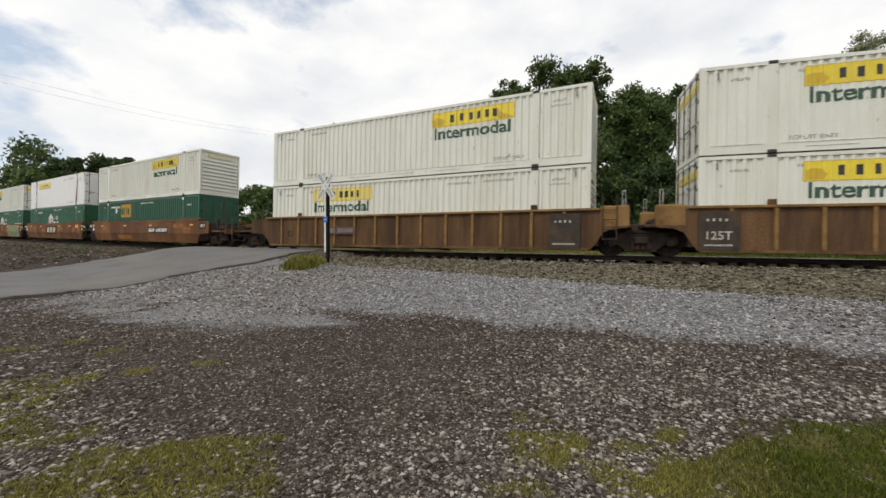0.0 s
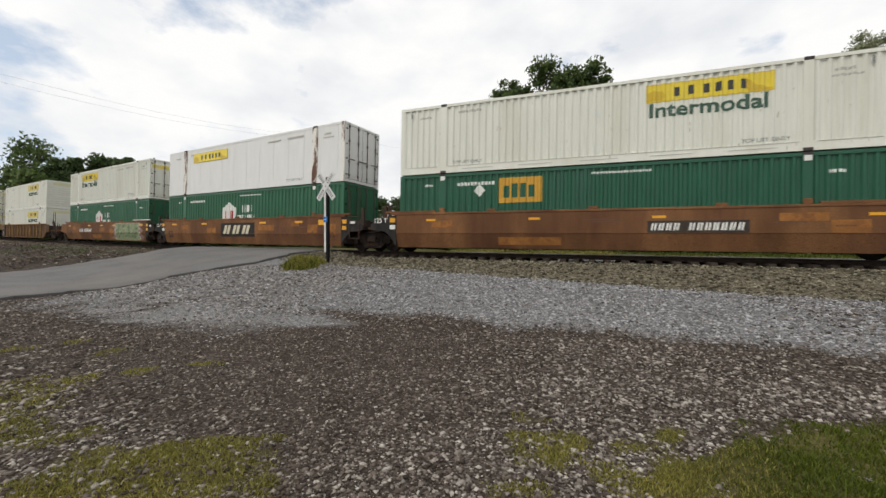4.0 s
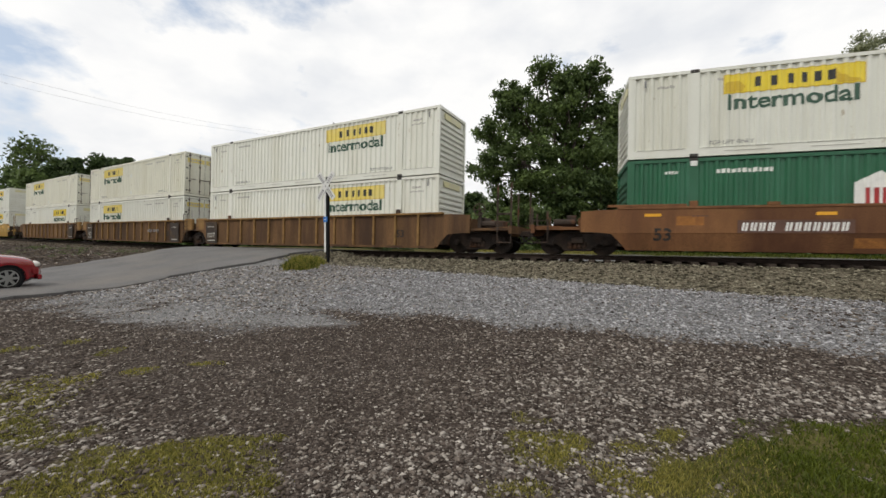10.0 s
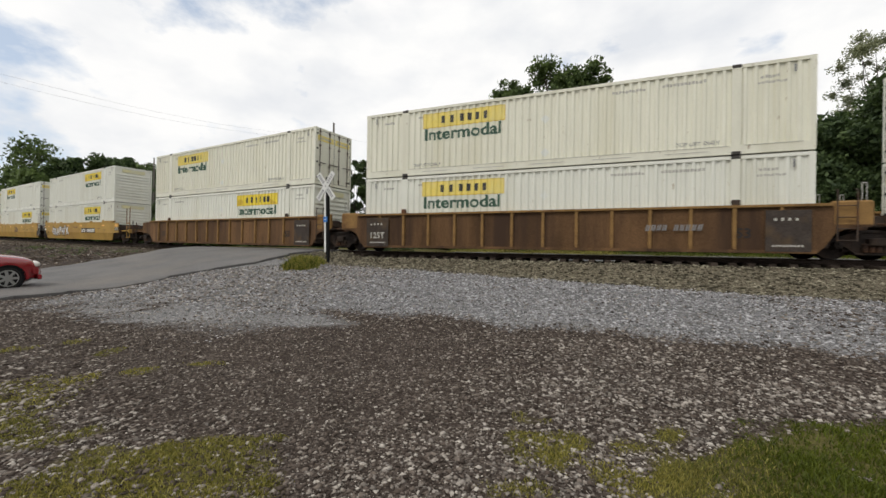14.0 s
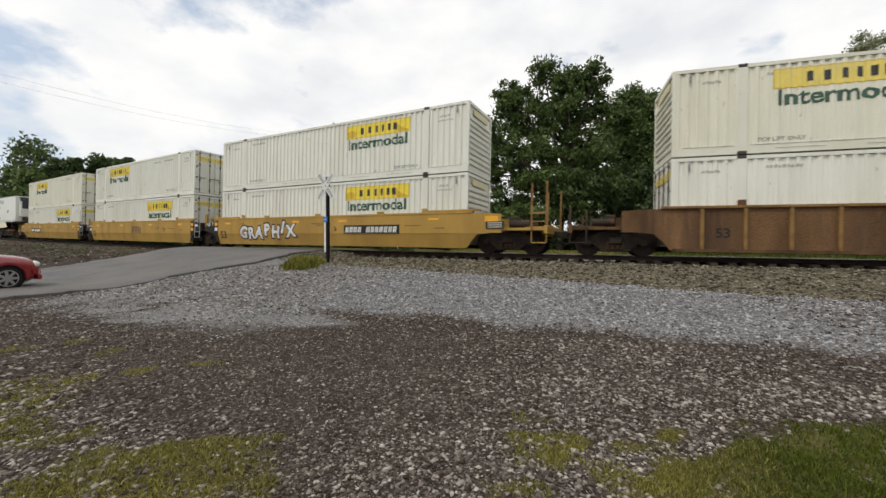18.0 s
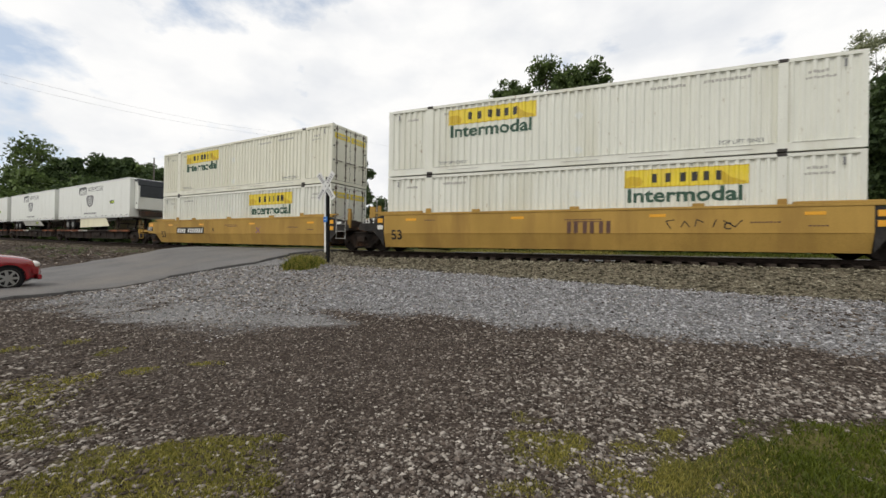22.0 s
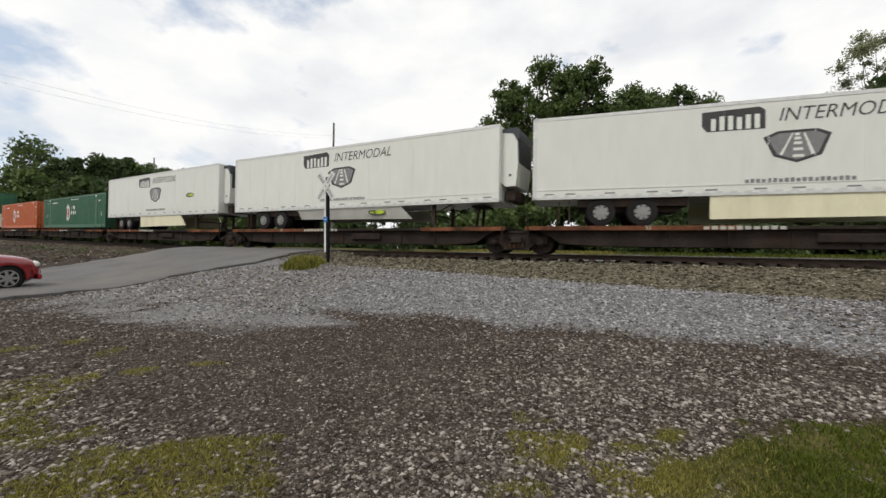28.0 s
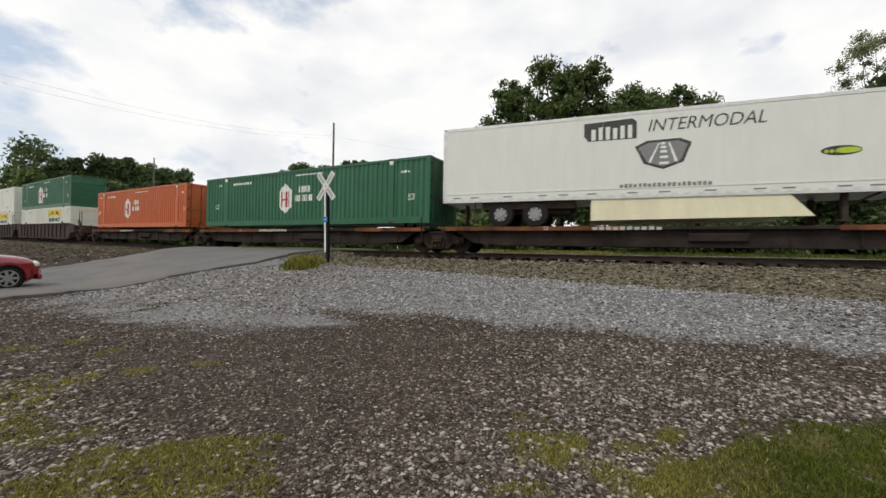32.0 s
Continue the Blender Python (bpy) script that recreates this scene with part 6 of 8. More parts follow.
    slab(bm, ellipse(0.5, 0.15), -0.005, 0)
    ex, ez, ey = (2.1, 0.76, -1.222) if skirt_white else (4.75, 2.28, y)
    eco = part("oval_badge", bm, M_BLACK, t, "oval black and lime badge")
    eco.matrix_basis = Matrix.Translation((ex, ey, ez))
    bm = bmesh.new()
    slab(bm, [(0.15 + a * 0.62, b * 0.6) for a, b in ellipse(0.5, 0.15)], -0.008, -0.0055)
    for k in range(3):
        tube(bm, (-0.36 + k * 0.13, -0.008, -0.01), (-0.36 + k * 0.13, -0.0055, -0.01), 0.055, 10)
    part("badge_leaf", bm, material("lime_film", (0.42, 0.55, 0.03), 0.5, vary=0.1, bump=0.0), eco)
    ride(t, s, 1.05)
    return t


spine_wagon(-217.05, 8.72, "low dark flat wagon with rusty deck edge carrying a trailer")
trailer(-217.0, "white refrigerated trailer with emblem and cream skirt on a wagon", M_SKIRT)
spine_wagon(-234.45, 8.72, "low dark flat wagon with rusty deck edge carrying a trailer")
trailer(-234.5, "white refrigerated trailer with emblem and shade-greyed white skirt on a wagon", M_SHADESKIRT, True)
spine_wagon(-252.3, 8.72, "low dark flat wagon with rusty deck edge carrying a trailer")
trailer(-252.5, "white refrigerated trailer with emblem and cream skirt on a wagon", M_SKIRT)
spine_wagon(-269.8, 8.72, "low dark flat wagon carrying a green container")
c = green_container("container", "green corrugated container with white hexagon badge on a flat wagon", M_GREEN, front=-1, hub=False)
hub_mark(c, -0.95, 1.62, -WIDE / 2 - 0.001, True, 0.82, True)
ride(c, -269.35, 1.27)
spine_wagon(-287.4, 8.72, "low dark flat wagon carrying an orange container")
c = green_container("container", "orange corrugated container with white badge on a flat wagon", M_ORANGE, front=-1, hub=False, length=14.63)
hub_mark(c, -1.6, 1.62, -WIDE / 2 - 0.001, True, 0.82, True)
ride(c, -287.3, 1.27)
for s in (-208.55, -225.75, -243.25, -260.95, -278.6, -296.0):
    add_truck(s)

w = well("dark", -309.4, right_open=True)
low, up = white("right", 1, where="lower"), green_container("container", "green corrugated container with white badge stacked on a white one", M_GREEN, front=1)
stack(-309.4, low, up)
w = well("dark", -328.9)
stack(-328.9, white("right", 1, where="lower"), white("left", 1))
add_truck(-299.7)
add_truck(-319.15)


press_films()
press_wagon_films()


# ---- trees and shrubs ----
def leaf_material(name, lo, hi):
    m = bpy.data.materials.new(name)
    m.use_nodes = True
    n, l = m.node_tree.nodes, m.node_tree.links
    b = n["Principled BSDF"]
    b.inputs["Roughness"].default_value = 0.6
    b.inputs["Specular IOR Level"].default_value = 0.25
    geo = n.new("ShaderNodeNewGeometry")
    r = n.new("ShaderNodeValToRGB")
    r.color_ramp.elements[0].color, r.color_ramp.elements[1].color = (*lo, 1), (*hi, 1)
    l.new(geo.outputs["Random Per Island"], r.inputs["Fac"])
    co = n.new("ShaderNodeTexCoord")
    nz = n.new("ShaderNodeTexNoise")
    nz.inputs["Scale"].default_value = 0.6
    l.new(co.outputs["Object"], nz.inputs["Vector"])
    mr = n.new("ShaderNodeValToRGB")
    mr.color_ramp.elements[0].position, mr.color_ramp.elements[1].position = 0.3, 0.7
    mr.color_ramp.elements[0].color, mr.color_ramp.elements[1].color = (0.7, 0.72, 0.75, 1), (1.25, 1.2, 1.0, 1)
    l.new(nz.outputs["Fac"], mr.inputs["Fac"])
    mx = n.new("ShaderNodeMix")
    mx.data_type, mx.blend_type = "RGBA", "MULTIPLY"
    mx.inputs["Factor"].default_value = 1.0
    l.new(r.outputs["Color"], mx.inputs[6])
    l.new(mr.outputs["Color"], mx.inputs[7])
    l.new(mx.outputs[2], b.inputs["Base Color"])
    tr = n.new("ShaderNodeBsdfTranslucent")
    l.new(mx.outputs[2], tr.inputs["Color"])
    ms = n.new("ShaderNodeMixShader")
    ms.inputs[0].default_value = 0.25
    l.new(b.outputs[0], ms.inputs[1])
    l.new(tr.outputs[0], ms.inputs[2])
    l.new(ms.outputs[0], n["Material Output"].inputs["Surface"])
    return m


M_LEAF = leaf_material("green_leaves", (0.050, 0.080, 0.027), (0.125, 0.180, 0.058))
M_LEAF_DARK = leaf_material("dark_green_leaves", (0.034, 0.058, 0.024), (0.088, 0.132, 0.048))
M_LEAF_PALE = leaf_material("grey_green_leaves", (0.14, 0.165, 0.105), (0.30, 0.32, 0.21))
M_BARK = material("grey_bark", (0.075, 0.06, 0.048), 0.9, vary=0.3, scale=3, fine=25, bump=0.6)


def leaves_mesh(centres, radii, count, size, mat, rng, name="crown"):
    """Many small leaf blades gathered round the clump centres."""
    centres, radii = np.array(centres), np.array(radii)
    weight = radii ** 2
    pick = rng.choice(len(centres), count, p=weight / weight.sum())
    d = rng.normal(size=(count, 3))
    d /= np.linalg.norm(d, axis=1)[:, None]
    rad = radii[pick] * np.minimum(np.abs(rng.normal(size=count)), 1.7) ** 0.8 * 0.66
    p = centres[pick] + d * rad[:, None] * np.array([1.0, 1.0, 0.8])
    a = rng.normal(size=(count, 3))
    a /= np.linalg.norm(a, axis=1)[:, None]
    b = np.cross(a, rng.normal(size=(count, 3)))
    b /= np.linalg.norm(b, axis=1)[:, None]
    s = size * rng.uniform(0.55, 1.3, count)[:, None]
    v = np.stack([p - a * s, p + b * s * 0.5, p + a * s, p - b * s * 0.5], 1).reshape(-1, 3)
    me = bpy.data.meshes.new(name)
    n = count
    me.vertices.add(4 * n)
    me.vertices.foreach_set("co", v.astype(np.float32).ravel())
    me.loops.add(4 * n)
    me.loops.foreach_set("vertex_index", np.arange(4 * n, dtype=np.int32))
    me.polygons.add(n)
    me.polygons.foreach_set("loop_start", np.arange(0, 4 * n, 4, dtype=np.int32))
    me.update(calc_edges=True)
    me.materials.append(mat)
    return me


def limb(bm, a, b, r0, r1, bend, rng):
    """A tapered, slightly bent limb in three pieces."""
    a, b = Vector(a), Vector(b)
    prev, pr = a, r0
    for k in (1, 2, 3):
        f = k / 3
        q = a.lerp(b, f) + (Vector(rng.normal(size=3)) * bend if k < 3 else Vector())
        r = r0 + (r1 - r0) * f
        tube(bm, prev, q, pr, 7, r)
        prev, pr = q, r
    return prev


def tree(name, x, y, height, width, leaves, size, mat, label, seed, lobes=26, low=0.22, category="tree", spread=1.0, skew=0.0):
    rng = np.random.default_rng(seed)
    lobes *= 2
    z = float(ground_z(x, y)) - 0.1
    t = empty(name, label, category, "woods beyond the railway")
    t.location = (x, y, z)
    h, w = height - z, width / 2
    bm = bmesh.new()
    fork = Vector((skew * 0.2, 0, h * (low + 0.12)))
    limb(bm, (0, 0, 0), fork, 0.02 * h + 0.05, 0.013 * h + 0.03, 0.08, rng)
    centres, radii = [], []
    for i in range(lobes):
        f = (i + rng.uniform(0, 1)) / lobes
        zz = h * (low + (0.97 - low) * f)
        # the crown is widest at a little under its middle
        env = w * (0.42 + 0.62 * math.sin(math.pi * min(1.0, 0.12 + 0.86 * f)) ** 0.8) * spread
        ang = i * 2.399 + rng.uniform(-0.5, 0.5)
        rr = env * math.sqrt(rng.uniform(0.08, 1.0)) * 0.92
        c = Vector((rr * math.cos(ang) + skew * f, rr * math.sin(ang), zz))
        r = w * rng.uniform(0.12, 0.34)
        c.z = min(c.z, h - r * 0.75)
        centres.append(tuple(c))
        radii.append(r)
        start = fork if c.z > fork.z else fork * 0.8
        if i % 2:
            limb(bm, start, c, 0.003 * h + 0.015, 0.012, 0.04 * w, rng)
        # twigs that stick out
        e = c + Vector(rng.normal(size=3)) * r * 0.6
        e.z = min(e.z, c.z + r * 0.5)
        tube(bm, c, e, 0.012, 4, 0.005)
    part("trunk", bm, M_BARK, t, "grey forked trunk with limbs")
    me = leaves_mesh(centres, radii, leaves, size, mat, rng)
    part("crown", me, None, t, "crown of many small leaves with gaps")
    return t


def massed_tree(x, y, masses, leaves, size, mat, label, seed, fine=0.95, bare=0, girth=0.32):
    """A tree whose crown gathers in a few uneven masses, each (offset, height, radius), borne by forked limbs."""
    rng = np.random.default_rng(seed)
    z = float(ground_z(x, y)) - 0.1
    t = empty("tree", label, "tree", "woods beyond the railway")
    t.location = (x, y, z)
    bm = bmesh.new()
    fork = Vector((0.2, 0, 3.4))
    limb(bm, (0, 0, 0), fork, girth, girth * 0.75, 0.1, rng)
    centres, radii = [], []
    for off, top, r in masses:
        heart = Vector((off, rng.uniform(-0.5, 0.5) * r, top - z))
        elbow = fork.lerp(heart, 0.5) + Vector((0, 0, 0.08 * (top - z)))
        limb(bm, fork, elbow, girth * 0.55, girth * 0.32, 0.25, rng)
        limb(bm, elbow, heart, girth * 0.32, 0.05, 0.2, rng)
        for i in range(max(8, int(11.0 * r ** 1.8))):
            d = Vector(rng.normal(size=3)).normalized() * r * 1.25 * rng.uniform(0.1, 1.0) ** 0.55
            c = heart + Vector((d.x, d.y * 1.1, d.z * 0.85))
            centres.append(tuple(c))
            radii.append(fine * rng.uniform(0.55, 1.3))
            if i % 3 == 0:
                limb(bm, heart.lerp(elbow, 0.3 * rng.uniform()), c, 0.045, 0.012, 0.12, rng)
        for i in range(bare):
            d = Vector((rng.normal() * 0.5, rng.normal() * 0.4, abs(rng.normal()) + 0.4)).normalized() * r * rng.uniform(1.1, 1.6)
            limb(bm, heart, heart + d, 0.035, 0.008, 0.08, rng)
    part("trunk", bm, M_BARK, t, "grey forked trunk with limbs")
    part("crown", leaves_mesh(centres, radii, leaves, size, mat, rng), None, t, "open crown of many small leaves with gaps")
    return t


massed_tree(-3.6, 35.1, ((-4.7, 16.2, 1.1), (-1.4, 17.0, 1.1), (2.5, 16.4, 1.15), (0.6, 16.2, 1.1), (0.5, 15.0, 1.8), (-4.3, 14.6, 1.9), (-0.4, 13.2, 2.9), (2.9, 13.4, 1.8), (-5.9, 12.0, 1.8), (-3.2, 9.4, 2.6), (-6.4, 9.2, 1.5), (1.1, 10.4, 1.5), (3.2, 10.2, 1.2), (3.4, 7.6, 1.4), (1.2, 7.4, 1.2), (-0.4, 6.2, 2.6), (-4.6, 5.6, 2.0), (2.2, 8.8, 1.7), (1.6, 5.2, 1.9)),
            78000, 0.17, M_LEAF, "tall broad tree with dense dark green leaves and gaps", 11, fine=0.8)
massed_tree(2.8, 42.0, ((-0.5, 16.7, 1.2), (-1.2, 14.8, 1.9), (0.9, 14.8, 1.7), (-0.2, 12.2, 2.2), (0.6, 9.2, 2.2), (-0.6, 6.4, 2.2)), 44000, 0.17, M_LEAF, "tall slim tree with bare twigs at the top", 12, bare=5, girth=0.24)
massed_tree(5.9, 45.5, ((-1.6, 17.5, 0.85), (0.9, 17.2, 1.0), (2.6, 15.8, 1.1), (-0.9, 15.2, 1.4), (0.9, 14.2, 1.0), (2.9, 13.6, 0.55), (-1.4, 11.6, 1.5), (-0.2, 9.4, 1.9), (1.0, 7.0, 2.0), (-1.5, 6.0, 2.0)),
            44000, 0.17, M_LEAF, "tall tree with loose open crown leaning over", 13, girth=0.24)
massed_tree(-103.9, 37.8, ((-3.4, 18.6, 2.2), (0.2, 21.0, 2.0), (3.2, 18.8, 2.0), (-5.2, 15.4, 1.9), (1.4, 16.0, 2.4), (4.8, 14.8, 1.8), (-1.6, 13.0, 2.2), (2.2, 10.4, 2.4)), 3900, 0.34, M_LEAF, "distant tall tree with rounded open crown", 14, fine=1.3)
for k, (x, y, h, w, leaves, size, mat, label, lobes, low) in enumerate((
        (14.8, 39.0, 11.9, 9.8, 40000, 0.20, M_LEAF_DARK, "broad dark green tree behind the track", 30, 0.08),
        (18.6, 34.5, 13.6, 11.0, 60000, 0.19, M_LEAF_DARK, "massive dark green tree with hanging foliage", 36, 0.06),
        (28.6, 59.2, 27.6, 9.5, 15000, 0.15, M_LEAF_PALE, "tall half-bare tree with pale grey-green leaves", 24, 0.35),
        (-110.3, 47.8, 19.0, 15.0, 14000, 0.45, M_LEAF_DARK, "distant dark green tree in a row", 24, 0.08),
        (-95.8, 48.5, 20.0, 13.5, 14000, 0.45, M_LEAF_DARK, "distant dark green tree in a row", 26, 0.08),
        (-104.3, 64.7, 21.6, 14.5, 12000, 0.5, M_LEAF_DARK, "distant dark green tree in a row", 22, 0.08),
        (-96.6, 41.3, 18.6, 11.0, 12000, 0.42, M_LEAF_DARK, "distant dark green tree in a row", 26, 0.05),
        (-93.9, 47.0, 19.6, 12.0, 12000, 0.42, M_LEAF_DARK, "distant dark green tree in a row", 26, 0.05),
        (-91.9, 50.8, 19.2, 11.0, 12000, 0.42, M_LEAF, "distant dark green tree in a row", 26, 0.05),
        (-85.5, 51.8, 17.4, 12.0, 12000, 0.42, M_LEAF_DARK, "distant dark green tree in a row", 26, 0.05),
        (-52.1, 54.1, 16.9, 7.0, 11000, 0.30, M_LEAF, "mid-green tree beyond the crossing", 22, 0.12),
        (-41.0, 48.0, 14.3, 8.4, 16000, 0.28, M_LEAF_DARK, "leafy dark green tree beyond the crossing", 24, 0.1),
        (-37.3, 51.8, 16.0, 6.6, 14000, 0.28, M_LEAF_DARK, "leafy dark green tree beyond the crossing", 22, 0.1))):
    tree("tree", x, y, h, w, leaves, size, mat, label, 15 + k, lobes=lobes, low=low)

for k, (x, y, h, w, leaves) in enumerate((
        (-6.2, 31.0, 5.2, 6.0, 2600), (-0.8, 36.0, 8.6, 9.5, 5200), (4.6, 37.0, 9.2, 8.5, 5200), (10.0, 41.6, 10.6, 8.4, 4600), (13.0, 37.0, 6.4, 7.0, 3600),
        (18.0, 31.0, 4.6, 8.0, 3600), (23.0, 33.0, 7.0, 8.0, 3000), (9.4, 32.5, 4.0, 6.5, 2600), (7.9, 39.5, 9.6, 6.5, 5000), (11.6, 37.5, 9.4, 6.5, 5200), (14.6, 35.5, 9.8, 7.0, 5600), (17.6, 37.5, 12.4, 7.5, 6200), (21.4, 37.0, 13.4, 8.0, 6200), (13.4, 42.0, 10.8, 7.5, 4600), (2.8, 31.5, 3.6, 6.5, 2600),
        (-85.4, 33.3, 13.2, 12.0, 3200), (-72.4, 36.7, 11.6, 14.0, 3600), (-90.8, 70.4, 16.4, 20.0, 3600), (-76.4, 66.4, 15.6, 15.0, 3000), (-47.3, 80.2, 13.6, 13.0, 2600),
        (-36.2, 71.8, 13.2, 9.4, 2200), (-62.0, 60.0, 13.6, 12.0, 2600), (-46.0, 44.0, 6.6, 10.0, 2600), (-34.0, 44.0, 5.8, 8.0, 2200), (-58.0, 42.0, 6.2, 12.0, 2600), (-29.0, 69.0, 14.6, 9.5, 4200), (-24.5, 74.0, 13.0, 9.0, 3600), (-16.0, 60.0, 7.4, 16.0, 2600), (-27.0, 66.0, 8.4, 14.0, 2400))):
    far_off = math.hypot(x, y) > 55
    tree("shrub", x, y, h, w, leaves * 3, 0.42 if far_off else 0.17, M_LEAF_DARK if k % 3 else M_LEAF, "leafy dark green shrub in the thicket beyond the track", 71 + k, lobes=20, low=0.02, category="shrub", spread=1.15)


def build_far_woods():
    """One band of far woods all round, closing the view to the horizon."""
    rng = np.random.default_rng(4)
    cs, rs = [], []
    for i in range(420):
        a = rng.uniform(-math.pi, math.pi)
        r = rng.uniform(150, 210)
        x, y = r * math.sin(a), r * math.cos(a) + 20
        if -14 < y - np.interp(x, LINE_X, LINE_Y) < 6:
            continue
        top = rng.uniform(6, 11)
        for z in np.arange(0.3, top, 2.4):
            cs.append((x + rng.normal() * 2, y + rng.normal() * 2, z))
            rs.append(rng.uniform(3.0, 5.0))
    me = leaves_mesh(cs, rs, 60000, 1.0, M_LEAF_DARK, rng, "far_woods")
    tagged(new("far_woods", me), "distant dark green woods along the horizon", "woods", kind="stuff")


build_far_woods()


def build_hedge():
    """Low scrub along the far side of the line."""
    rng = np.random.default_rng(14)
    cs, rs = [], []
    for i in range(1150):
        s = rng.uniform(-190, 60)
        side = rng.uniform(19, 29)
        p = line_at(s, side)
        if abs(p.x - float(road_mid(p.y))) < 6:
            continue
        g = float(ground_z(p.x, p.y))
        top = rng.uniform(0.5, 2.2)
        cs.append((p.x, p.y, g + top * 0.5))
        rs.append(top * 0.8)
    # the darker leaf colour stands in for the shade at the trees' feet
    me = leaves_mesh(cs, rs, 110000, 0.24, M_LEAF_DARK, rng, "scrub")
    tagged(new("scrub", me), "low tangled green scrub along the far side of the track", "scrub", kind="stuff")


build_hedge()


# ---- loose stones ----
def stone_material(name, stops):
    m = bpy.data.materials.new(name)
    m.use_nodes = True
    n, l = m.node_tree.nodes, m.node_tree.links
    b = n["Principled BSDF"]
    b.inputs["Roughness"].default_value = 0.85
    b.inputs["Specular IOR Level"].default_value = 0.15
    geo = n.new("ShaderNodeNewGeometry")
    r = n.new("ShaderNodeValToRGB")
    while len(r.color_ramp.elements) < len(stops):
        r.color_ramp.elements.new(0.5)
    for e, (p, c) in zip(r.color_ramp.elements, stops):
        e.position, e.color = p, (*c, 1)
    l.new(geo.outputs["Random Per Island"], r.inputs["Fac"])
    co = n.new("ShaderNodeTexCoord")
    nz = n.new("ShaderNodeTexNoise")
    nz.inputs["Scale"].default_value, nz.inputs["Detail"].default_value = 45.0, 4.0
    l.new(co.outputs["Object"], nz.inputs["Vector"])
    r2 = n.new("ShaderNodeValToRGB")
    r2.color_ramp.elements[0].color, r2.color_ramp.elements[1].color = (0.65, 0.64, 0.63, 1), (1.25, 1.24, 1.22, 1)
    l.new(nz.outputs["Fac"], r2.inputs["Fac"])
    mx = n.new("ShaderNodeMix")
    mx.data_type, mx.blend_type = "RGBA", "MULTIPLY"
    mx.inputs["Factor"].default_value = 1.0
    l.new(r.outputs["Color"], mx.inputs[6])
    l.new(r2.outputs["Color"], mx.inputs[7])
    l.new(mx.outputs[2], b.inputs["Base Color"])
    return m


M_STONE = stone_material("mixed_grey_stone", [(0.0, (0.034, 0.026, 0.021)), (0.45, (0.087, 0.069, 0.058)), (0.79, (0.166, 0.139, 0.119)), (1.0, (0.37, 0.340, 0.30))])
M_PALESTONE = stone_material("pale_limestone", [(0.0, (0.105, 0.105, 0.109)), (0.5, (0.23, 0.23, 0.24)), (1.0, (0.50, 0.50, 0.515))])
M_WARMSTONE = stone_material("warm_pale_stone", [(0.0, (0.13, 0.115, 0.102)), (0.5, (0.24, 0.215, 0.192)), (1.0, (0.48, 0.445, 0.40))])
M_CLOD = stone_material("dark_brown_clods", [(0.0, (0.030, 0.022, 0.016)), (0.6, (0.092, 0.072, 0.055)), (1.0, (0.20, 0.165, 0.13))])
M_BALLAST = stone_material("brown_ballast_stone", [(0.0, (0.038, 0.034, 0.023)), (0.5, (0.118, 0.106, 0.075)), (1.0, (0.33, 0.305, 0.23))])


def stones(name, pts, sizes, mat, rng, label):
    """Angular stones as one mesh: each a jittered eight-faced lump half sunk in the ground."""
    n = len(pts)
    base = np.array([(1, 0, 0), (0, 1, 0), (-1, 0, 0), (0, -1, 0), (0, 0, 1), (0, 0, -1)], float)
    v = base[None] * rng.uniform(0.6, 1.25, (n, 6, 1)) * sizes[:, None, None]
    v += rng.normal(size=(n, 6, 3)) * sizes[:, None, None] * 0.22
    v[:, :, 2] *= 0.48
    a = rng.uniform(0, 6.283, n)
    c, s = np.cos(a)[:, None], np.sin(a)[:, None]
    x, y = v[:, :, 0] * c - v[:, :, 1] * s, v[:, :, 0] * s + v[:, :, 1] * c
    v = np.stack([x, y, v[:, :, 2]], -1) + pts[:, None, :]
    f = np.array([(0, 1, 4), (1, 2, 4), (2, 3, 4), (3, 0, 4), (1, 0, 5), (2, 1, 5), (3, 2, 5), (0, 3, 5)])
    idx = (f[None] + np.arange(n)[:, None, None] * 6).reshape(-1)
    me = bpy.data.meshes.new(name)
    me.vertices.add(6 * n)
    me.vertices.foreach_set("co", v.astype(np.float32).ravel())
    me.loops.add(len(idx))
    me.loops.foreach_set("vertex_index", idx.astype(np.int32))
    me.polygons.add(8 * n)
    me.polygons.foreach_set("loop_start", np.arange(0, 24 * n, 3, dtype=np.int32))
    me.update(calc_edges=True)
    me.materials.append(mat)
    return tagged(new(name, me), label, "stones", kind="stuff")


